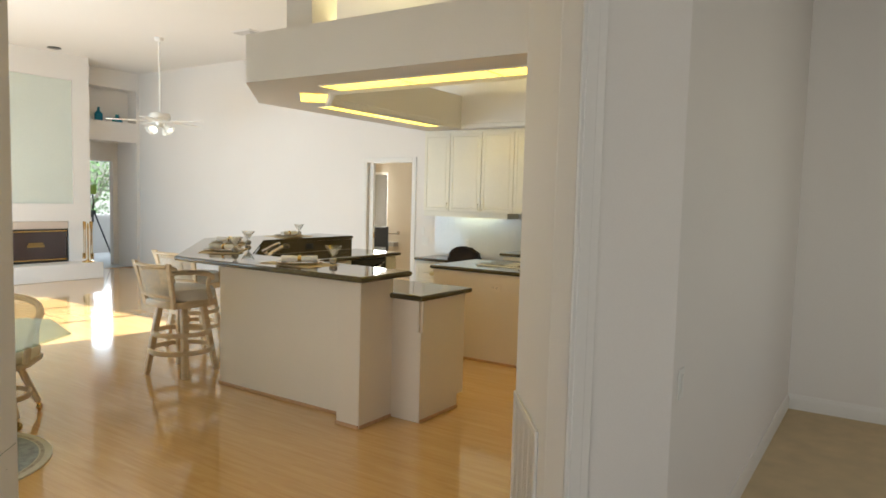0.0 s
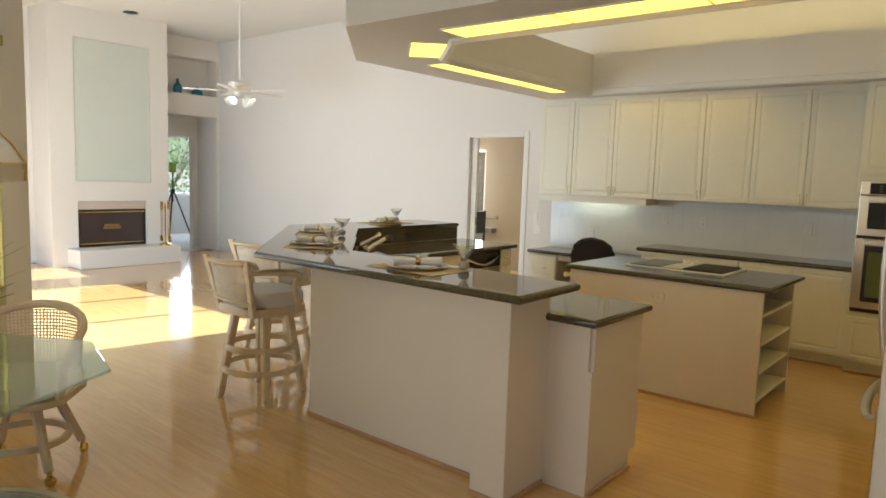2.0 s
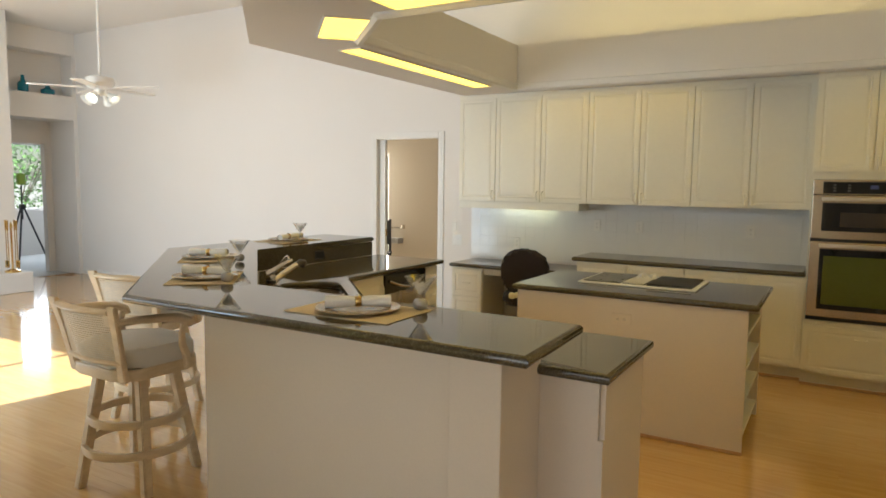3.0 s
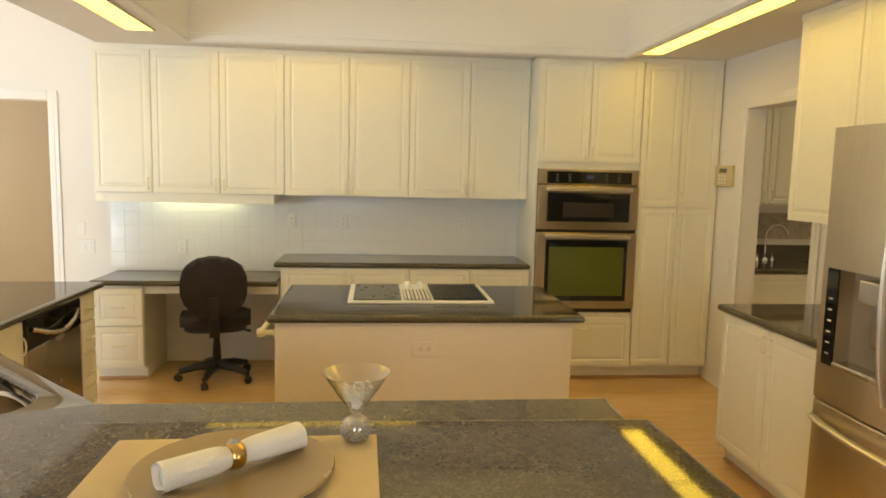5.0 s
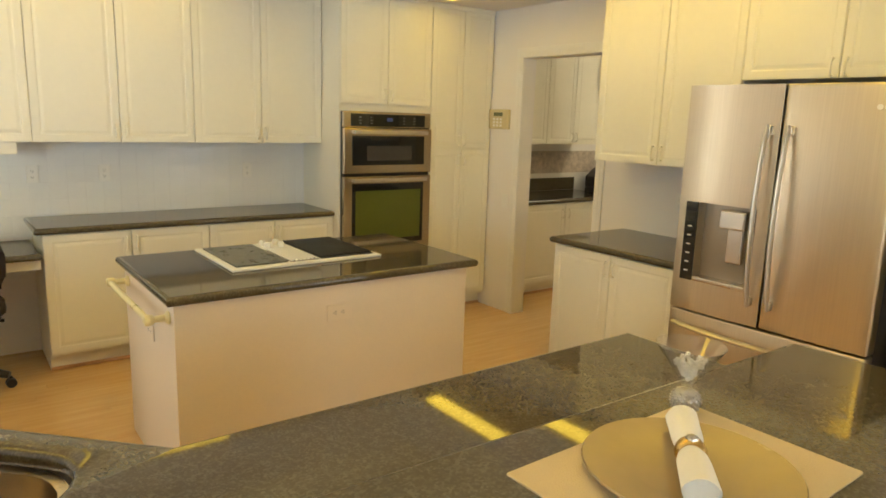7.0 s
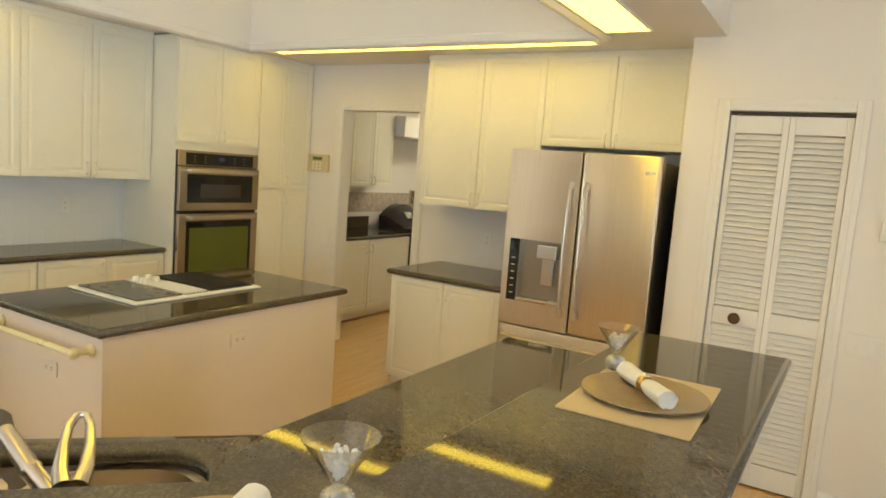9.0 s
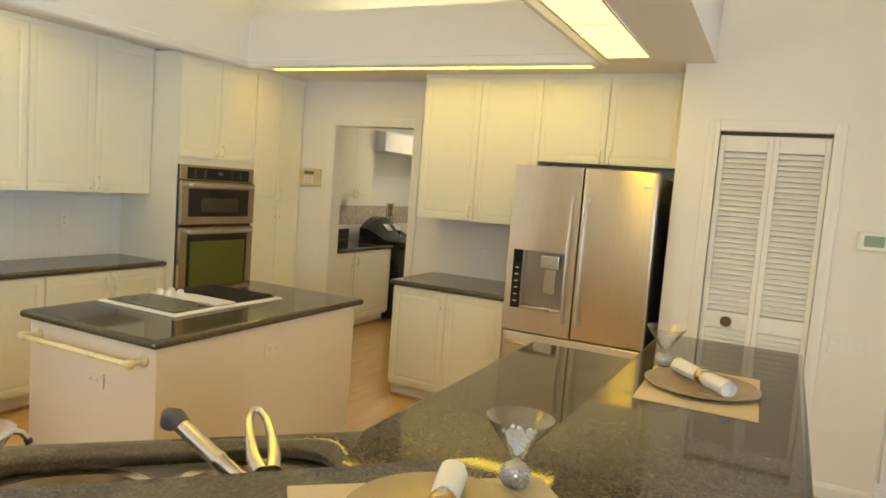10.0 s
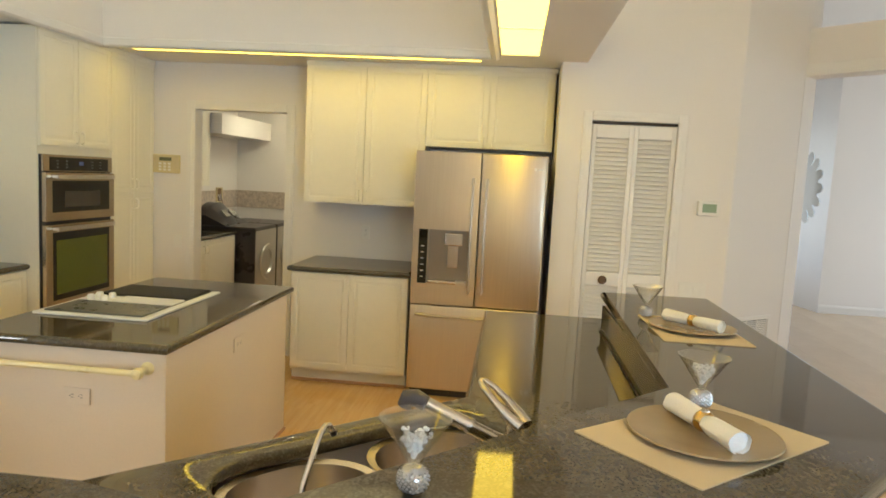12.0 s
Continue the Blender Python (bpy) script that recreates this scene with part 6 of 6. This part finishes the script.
def shrub(nm, c, size, n, seed, label):
    """A shrub of many small leaf clumps on a forked stem."""
    rng = random.Random(seed)
    t = thing(nm, label, "shrub", pose(*c))
    bm = bmesh.new()
    for k in range(5):
        a = rng.uniform(0, 6.28)
        tube(bm, [(0, 0, 0), (0.1 * math.cos(a), 0.1 * math.sin(a), size[2] * 0.4), (0.35 * size[0] * math.cos(a), 0.35 * size[1] * math.sin(a), size[2] * 0.8)], [0.025, 0.018, 0.006], 6)
    part("trunk", bm, mat("bark", (0.10, 0.07, 0.045), 0.9) if "bark" not in bpy.data.materials else bpy.data.materials["bark"], t)
    bm = bmesh.new()
    for k in range(n):
        p = Vector((rng.gauss(0, 0.36), rng.gauss(0, 0.36), rng.uniform(0.05, 1)))
        p = Vector((p.x * size[0], p.y * size[1], p.z * size[2]))
        q = Euler((rng.uniform(0, 6), rng.uniform(0, 6), rng.uniform(0, 6))).to_matrix()
        L = rng.uniform(0.05, 0.11)
        vs = [bm.verts.new(p + q @ Vector(v)) for v in ((0, 0, 0), (L * 0.35, L * 0.5, 0.01), (0, L, 0), (-L * 0.35, L * 0.5, 0.01))]
        bm.faces.new(vs)
    tagged(part("crown", bm, HEDGE, t), kind="stuff")


shrub("shrub", (-13.6, 18.0, -0.14), (3.4, 1.6, 4.2), 3800, 3, "leafy green shrub outside the den window")
shrub("shrub", (-18.6, 10.4, -0.14), (1.2, 2.4, 3.0), 3200, 4, "leafy green shrub outside the study window")
shrub("shrub", (-9.5, -3.5, -0.14), (5.0, 0.8, 2.4), 1500, 5, "leafy green hedge beyond the garden doors")
# den: a dark stick-back chair seen through the doorway, and a towel bar
t = thing("den_chair", "dark slim chair in the den", "chair", pose(-8.05, 10.15, 0, 0, 0, 30))
for x, y, h in ((-0.2, -0.2, 0.45), (0.2, -0.2, 0.45), (-0.2, 0.2, 1.0), (0.2, 0.2, 1.0)):
    bm = bmesh.new()
    box(bm, x - 0.02, x + 0.02, y - 0.02, y + 0.02, 0.0, h, 0.004)
    part("leg", bm, BLACK, t)
bm = bmesh.new()
box(bm, -0.23, 0.23, -0.23, 0.23, 0.45, 0.49, 0.01)
part("seat", bm, FABRIC, t)
bm = bmesh.new()
box(bm, -0.18, 0.18, 0.19, 0.215, 0.6, 0.98, 0.006)
part("backrest", bm, BLACK, t)
t = thing("towel_bar", "slim metal towel bar on the beige wall", "towel bar", pose(-8.13, 10.598, 0.86))
bm = bmesh.new()
tube(bm, [(0, -0.06, 0), (0.33, -0.06, 0)], 0.009, 8)
part("bar", bm, STEEL, t)
for x in (0.02, 0.31):
    bm = bmesh.new()
    box(bm, x - 0.012, x + 0.012, -0.068, 0, -0.012, 0.05, 0.003)
    part("bracket", bm, STEEL, t)
bm = bmesh.new()
box(bm, -8.13, -7.84, 10.45, 10.598, 0.62, 0.70, 0.004)
tagged(part("ledge", bm, mat("ledge_grey", (0.38, 0.36, 0.33), 0.3)), "small grey stone ledge below the towel bar", "ledge")
# pocket door edge in the den doorway
bm = bmesh.new()
box(bm, -6.655, -6.57, 8.295, 8.335, 0.005, 2.085, 0.003)
b = part("pocket_door", bm, TRIM)
tagged(b, "white pocket door pushed almost fully into the wall", "door")
bm = bmesh.new()
box(bm, -6.569, -6.566, 8.305, 8.325, 0.93, 1.02)
part("latch_plate", bm, BRASS, b, "small brass latch plate")

# grass plant in a pot by the foyer opening
t = thing("potted_plant", "tall grass plant in a dark pot by the foyer opening", "plant", pose(-1.98, 0.72, 0.0075))
bm = bmesh.new()
lathe(bm, [(0, 0), (0.11, 0), (0.15, 0.30), (0.155, 0.32), (0.14, 0.32), (0.13, 0.28), (0, 0.28)], 24)
part("pot", bm, mat("dark_pot", (0.06, 0.055, 0.05), 0.5), t, smooth=True)
rng = random.Random(21)
bm = bmesh.new()
for k in range(110):
    a, l, h = rng.uniform(0, 6.28), rng.uniform(0.10, 0.36), rng.uniform(0.30, 0.62)
    c, s = math.cos(a), math.sin(a)
    tube(bm, [(0.05 * c, 0.05 * s, 0.28), ((0.05 + l * 0.3) * c, (0.05 + l * 0.3) * s, 0.28 + h * 0.7), ((0.05 + l) * c, (0.05 + l) * s, 0.28 + h)], [0.004, 0.0035, 0.0008], 4, 0.3)
tagged(part("leaves", bm, LEAF, t), kind="stuff")

# ---- breakfast nook ----
TC = (-4.24, 1.71)
bm = bmesh.new()
prism(bm, [(TC[0] + 0.57 * math.cos(a), TC[1] + 0.57 * math.sin(a)) for a in (2 * math.pi * k / 48 for k in range(48))], 0.0005, 0.010, 0.004, 2)
rug = part("rug", bm, mat("rug_cream", (0.60, 0.55, 0.45), 0.95, var=0.1, scale=9, fine=250, bump=0.2))
tagged(rug, "small round cream rug with a blue-grey floral band under the table", "rug")
for r0, r1, c in ((0.36, 0.50, (0.30, 0.32, 0.33)), (0.0, 0.20, (0.38, 0.36, 0.36)), (0.51, 0.53, (0.42, 0.36, 0.28)), (0.33, 0.35, (0.42, 0.36, 0.28))):
    bm = bmesh.new()
    lathe(bm, [(r0, 0.0105), (r0, 0.0125), (r1, 0.0125), (r1, 0.0105)] if r0 else [(0, 0.0125), (r1, 0.0125), (r1, 0.0105)], 48, x=TC[0], y=TC[1])
    part("pattern_band", bm, mat("rug_band", c, 0.95, var=0.45, scale=26, fine=250, bump=0.2), rug)
t = thing("dining_table", "octagonal clear glass table on a pale wooden pedestal", "dining table", pose(TC[0], TC[1], 0.0135))
bm = bmesh.new()
prism(bm, [(0.69 * math.cos(radians(45 * k + 7.5)), 0.69 * math.sin(radians(45 * k + 7.5))) for k in range(8)], 0.712, 0.728, 0.006, 2)
g = part("tabletop", bm, GREENGLASS, t, "thick greenish glass top")
g.visible_shadow = False
bm = bmesh.new()
lathe(bm, [(0, 0), (0.24, 0), (0.25, 0.03), (0.22, 0.06), (0.16, 0.12), (0.13, 0.35), (0.16, 0.58), (0.24, 0.68), (0.25, 0.711), (0, 0.711)], 8)
part("pedestal", bm, mat("pale_pedestal", (0.62, 0.50, 0.36), 0.5, var=0.1, scale=4), t)
t = thing("potted_plant", "spiky grass plant in a grey pot on the glass table", "plant", pose(TC[0] - 0.01, TC[1] + 0.06, 0.7420))
bm = bmesh.new()
lathe(bm, [(0, 0), (0.06, 0), (0.075, 0.11), (0.078, 0.12), (0.07, 0.12), (0.065, 0.10), (0, 0.10)], 20)
part("pot", bm, mat("grey_pot", (0.10, 0.10, 0.12), 0.6), t, smooth=True)
rng = random.Random(11)
bm = bmesh.new()
for k in range(90):
    a, l, h = rng.uniform(0, 6.28), rng.uniform(0.08, 0.30), rng.uniform(0.16, 0.42)
    c, s = math.cos(a), math.sin(a)
    tube(bm, [(0.03 * c, 0.03 * s, 0.10), ((0.03 + l * 0.3) * c, (0.03 + l * 0.3) * s, 0.10 + h * 0.7), ((0.03 + l) * c, (0.03 + l) * s, 0.10 + h)], [0.004, 0.0035, 0.0008], 4, 0.3)
tagged(part("leaves", bm, LEAF, t), kind="stuff")


def dining_chair(m):
    """Faces +x."""
    t = thing("dining_chair", "pale wooden caster chair with cane back and cream seat", "chair", m)
    W = mat("limed_wood", (0.60, 0.48, 0.34), 0.45, var=0.12, scale=6)
    for a in (45, 135, 225, 315):
        c, s = math.cos(radians(a)), math.sin(radians(a))
        bm = bmesh.new()
        tube(bm, [(0.15 * c, 0.15 * s, 0.40), (0.21 * c, 0.21 * s, 0.25), (0.29 * c, 0.29 * s, 0.075)], [0.028, 0.026, 0.022], 8)
        lg = part("leg", bm, W, t, smooth=True)
        bm = bmesh.new()
        lathe(bm, [(0, -0.014), (0.022, -0.014), (0.028, -0.006), (0.028, 0.006), (0.022, 0.014), (0, 0.014)], 16, m=pose(0.30 * c, 0.30 * s, 0.0285, 90, 0, a + 40))
        tube(bm, [(0.295 * c, 0.295 * s, 0.03), (0.292 * c, 0.292 * s, 0.08)], 0.013, 8)
        part("caster", bm, BRASS, lg, "brass caster")
    bm = bmesh.new()
    lathe(bm, [(0.20, 0.16), (0.222, 0.16), (0.225, 0.18), (0.222, 0.195), (0.20, 0.195), (0.20, 0.16)], 32)
    part("stretcher_ring", bm, W, t, smooth=True)
    bm = bmesh.new()
    prism(bm, rounded(-0.25, 0.26, -0.26, 0.26, 0.12, 6), 0.395, 0.43, 0.01, 2)
    part("seat_frame", bm, W, t, smooth=True)
    bm = bmesh.new()
    prism(bm, rounded(-0.24, 0.25, -0.25, 0.25, 0.12, 6), 0.431, 0.50, 0.028, 3)
    part("cushion", bm, CREAM, t, "cream upholstered seat", smooth=True)
    bm = bmesh.new()
    pts = [(0.22, 0.27, 0.44), (0.20, 0.28, 0.58), (0.10, 0.285, 0.66), (-0.05, 0.28, 0.72)]
    pts += [(0.29 * math.cos(radians(a)), 0.28 * math.sin(radians(a)), 0.745 + 0.065 * math.sin(radians((a - 110) / 140 * 180))) for a in range(110, 251, 14)]
    pts += [(-0.05, -0.28, 0.72), (0.10, -0.285, 0.66), (0.20, -0.28, 0.58), (0.22, -0.27, 0.44)]
    tube(bm, pts, 0.023, 8)
    part("top_rail", bm, W, t, smooth=True)
    for a in (118, 242):
        c, s = math.cos(radians(a)), math.sin(radians(a))
        bm = bmesh.new()
        tube(bm, [(0.25 * c, 0.25 * s, 0.42), (0.28 * c, 0.275 * s, 0.76)], 0.016, 8)
        part("back_post", bm, W, t)
    bm = bmesh.new()
    cane_weave(bm, 118, 242, 0.262, 0.50, 0.78, 34, 16)
    tagged(part("cane", bm, CANE, t, "woven cane back panel"), kind="stuff")


dining_chair(pose(-4.81, 2.245, 0.001, 0, 0, -42))
# brass chandelier with bevelled glass panels
t = thing("chandelier", "brass candle chandelier under a clear glass shade, lit", "chandelier", pose(TC[0], TC[1], 0))
bm = bmesh.new()
tube(bm, [(0, 0, 1.45), (0, 0, 1.95)], 0.012, 8)
lathe(bm, [(0, 1.42), (0.03, 1.43), (0.05, 1.46), (0.03, 1.49), (0, 1.50)], 14)
tube(bm, [(0, 0, 1.95), (0, 0, TOP)], 0.005, 6)
part("stem", bm, BRASS, t, smooth=True)
N = 12
rows = ((0.09, 1.815), (0.235, 1.745), (0.345, 1.635), (0.385, 1.565), (0.385, 1.495))
for k in range(N):
    a0, a1 = 2 * math.pi * k / N, 2 * math.pi * (k + 1) / N
    for (r0, z0), (r1, z1) in zip(rows, rows[1:]):
        bm = bmesh.new()
        vs = [bm.verts.new((r * math.cos(a), r * math.sin(a), z)) for r, z, a in ((r0, z0, a0), (r1, z1, a0), (r1, z1, a1), (r0, z0, a1))]
        bm.faces.new(vs)
        bmesh.ops.inset_region(bm, faces=bm.faces[:], thickness=0.006, depth=0)
        bmesh.ops.solidify(bm, geom=bm.faces[:], thickness=0.004)
        p = part("glass_panel", bm, BEVELGLASS, t, "bevelled clear glass")
        p.visible_shadow = False
    bm = bmesh.new()
    tube(bm, [(r * math.cos(a0), r * math.sin(a0), z) for r, z in rows], 0.005, 6)
    tube(bm, [(0.385 * math.cos(a0), 0.385 * math.sin(a0), 1.565), (0.385 * math.cos(a1), 0.385 * math.sin(a1), 1.565)], 0.004, 6)
    part("came", bm, BRASS, t)
for k in range(6):
    a = 2 * math.pi * k / 6 + 0.3
    c, s = math.cos(a), math.sin(a)
    bm = bmesh.new()
    tube(bm, [(0.03 * c, 0.03 * s, 1.47), (0.09 * c, 0.09 * s, 1.43), (0.16 * c, 0.16 * s, 1.44), (0.19 * c, 0.19 * s, 1.50)], 0.008, 8)
    lathe(bm, [(0, 1.50), (0.022, 1.50), (0.024, 1.51), (0.012, 1.515), (0.012, 1.58), (0, 1.58)], 12, x=0.19 * c, y=0.19 * s)
    ar = part("arm", bm, BRASS, t, smooth=True)
    bm = bmesh.new()
    lathe(bm, [(0, 1.581), (0.010, 1.585), (0.018, 1.61), (0.012, 1.65), (0.003, 1.69), (0, 1.695)], 12, x=0.19 * c, y=0.19 * s)
    part("bulb", bm, BULB, ar, smooth=True)

# ---- tiles of the splashback ----
bm = bmesh.new()
box(bm, -5.36, -2.036, 8.240, 8.2485, 0.775, 1.389)
base = structure("backsplash", bm, GROUT, "white tiled splashback above desk and counter", "backsplash")
tile = bpy.data.meshes.new("tile")
bm = bmesh.new()
box(bm, 0.0002, 0.1078, -0.0035, 0.0, 0.0007, 0.1073, 0.0003, segments=1)
bm.to_mesh(tile)
bm.free()
tile.materials.append(TILEWHITE)
for j in range(5):
    for i in range(30):
        x, z = -5.355 + i * 0.108, 0.80 + j * 0.108
        if x + 0.108 > -2.036 or (x > -4.10 and z < 0.906):
            continue
        o = new("tile", tile)
        o.parent = base
        o.location = (x, 8.2395, z)
bm = bmesh.new()
box(bm, -0.624, -0.6105, 5.2, 6.16, 0.9055, 1.377)
structure("backsplash", bm, WALL, "plain pale splashback above the small counter", "backsplash")

# ---- floors laid piece by piece ----
flo = bpy.data.objects["floor"]
PW = 0.083
rng = random.Random(5)
MESH = {}
for k, L in enumerate((0.7, 0.9, 1.1, 1.3, 1.5)):
    me = bpy.data.meshes.new("plank")
    bm = bmesh.new()
    box(bm, 0.0002, L - 0.0002, 0.0002, PW - 0.0002, -0.011, 0.0)
    bm.to_mesh(me)
    bm.free()
    me.materials.append(OAK)
    MESH[L] = me


def wooden(x, y):
    """Whether the wooden floor covers this place; tile lies beyond the foyer opening."""
    if y < 0.2 or x < -12.95 or y > 8.24 or (y < 2.45 and x < -5.85 + max(0.0, 2.45 - y) * 0.447):
        return False
    if x - y > -3.21 and y < 6.2:
        return False
    return x < 2.6


def outside(x, y):
    """Whether this place lies beyond the nook's slanted wall or the laundry's far wall."""
    return x > 2.62 or (y < 2.45 and x < -5.85 + max(0.0, 2.45 - y) * 0.447)


far = bmesh.new()
rows = []
y = 0.2
while y < 8.24:
    x = -12.95 + rng.uniform(0, 0.6)
    while x < 2.6:
        L = rng.choice((0.7, 0.9, 1.1, 1.3, 1.5))
        if wooden(x, y) or wooden(x + L, y + PW):
            x0, x1 = x, x + L
            while x0 < x1 and outside(x0, y + PW / 2):
                x0 += 0.02
            while x1 > x0 and outside(x1, y + PW / 2):
                x1 -= 0.02
            if x0 == x and x1 == x + L:
                rows.append((x, y, L))
            elif x1 - x0 > 0.05:
                rows.append((x0, y, x1 - x0))
        x += L
    y += PW
rows.sort(key=lambda r: (r[0] + 3.2) ** 2 + (r[1] - 2.9) ** 2)
for k, (x, y, L) in enumerate(rows):
    if k < 300 and L in MESH:
        o = new("plank", MESH[L])
        o.parent = flo
        o.location = (x, y, 0)
    else:
        vs = [far.verts.new((x + a * (L - 0.0006) + 0.0003, y + b * (PW - 0.0006) + 0.0003, z)) for z in (-0.011, 0.0) for a, b in ((0, 0), (1, 0), (1, 1), (0, 1))]
        for f in ((4, 5, 6, 7), (0, 1, 5, 4), (1, 2, 6, 5), (2, 3, 7, 6), (3, 0, 4, 7)):
            far.faces.new([vs[i] for i in f])
tagged(part("planks", far, OAK, flo), kind="stuff")
# foyer tiles on a slab 4 mm proud of the boards
bm = bmesh.new()
prism(bm, [(-3.0, -2.8), (5.5, -2.8), (5.5, 1.72), (2.3, 1.72), (2.3, 2.66), (-0.50, 2.66), (-0.72, 2.26), (-0.78, 2.31), (-3.0, 0.09)], -0.011, 0.002)
ft = structure("floor_foyer", bm, MARBLE, "polished cream stone tile floor in the foyer", "floor")
tl = bpy.data.meshes.new("tile")
bm = bmesh.new()
box(bm, 0.0008, 0.4542, 0.0008, 0.4542, 0.0, 0.003, 0.0008, segments=1)
bm.to_mesh(tl)
bm.free()
tl.materials.append(MARBLE)
for i in range(-7, 13):
    for j in range(-7, 6):
        x, y = i * 0.455, j * 0.455
        if x < -2.9 or x + 0.455 > 5.5 or y < -2.8 or y + 0.455 > 2.66:
            continue
        if (x - (y + 0.455)) < -3.06 or (x > 2.2 and y > 1.3) or (x < -0.48 and y + 0.455 > 2.3):
            continue
        o = new("tile", tl)
        o.parent = ft
        o.location = (x, y, 0.002)
bm = bmesh.new()
box(bm, 0, 1.70, -0.05, 0.0, 0.0005, 0.009, 0.003, m=pose(E1.x, E1.y, 0, 0, 0, 45))
structure("trim_threshold", bm, SHOE, "stained wooden threshold in the foyer opening", "trim")
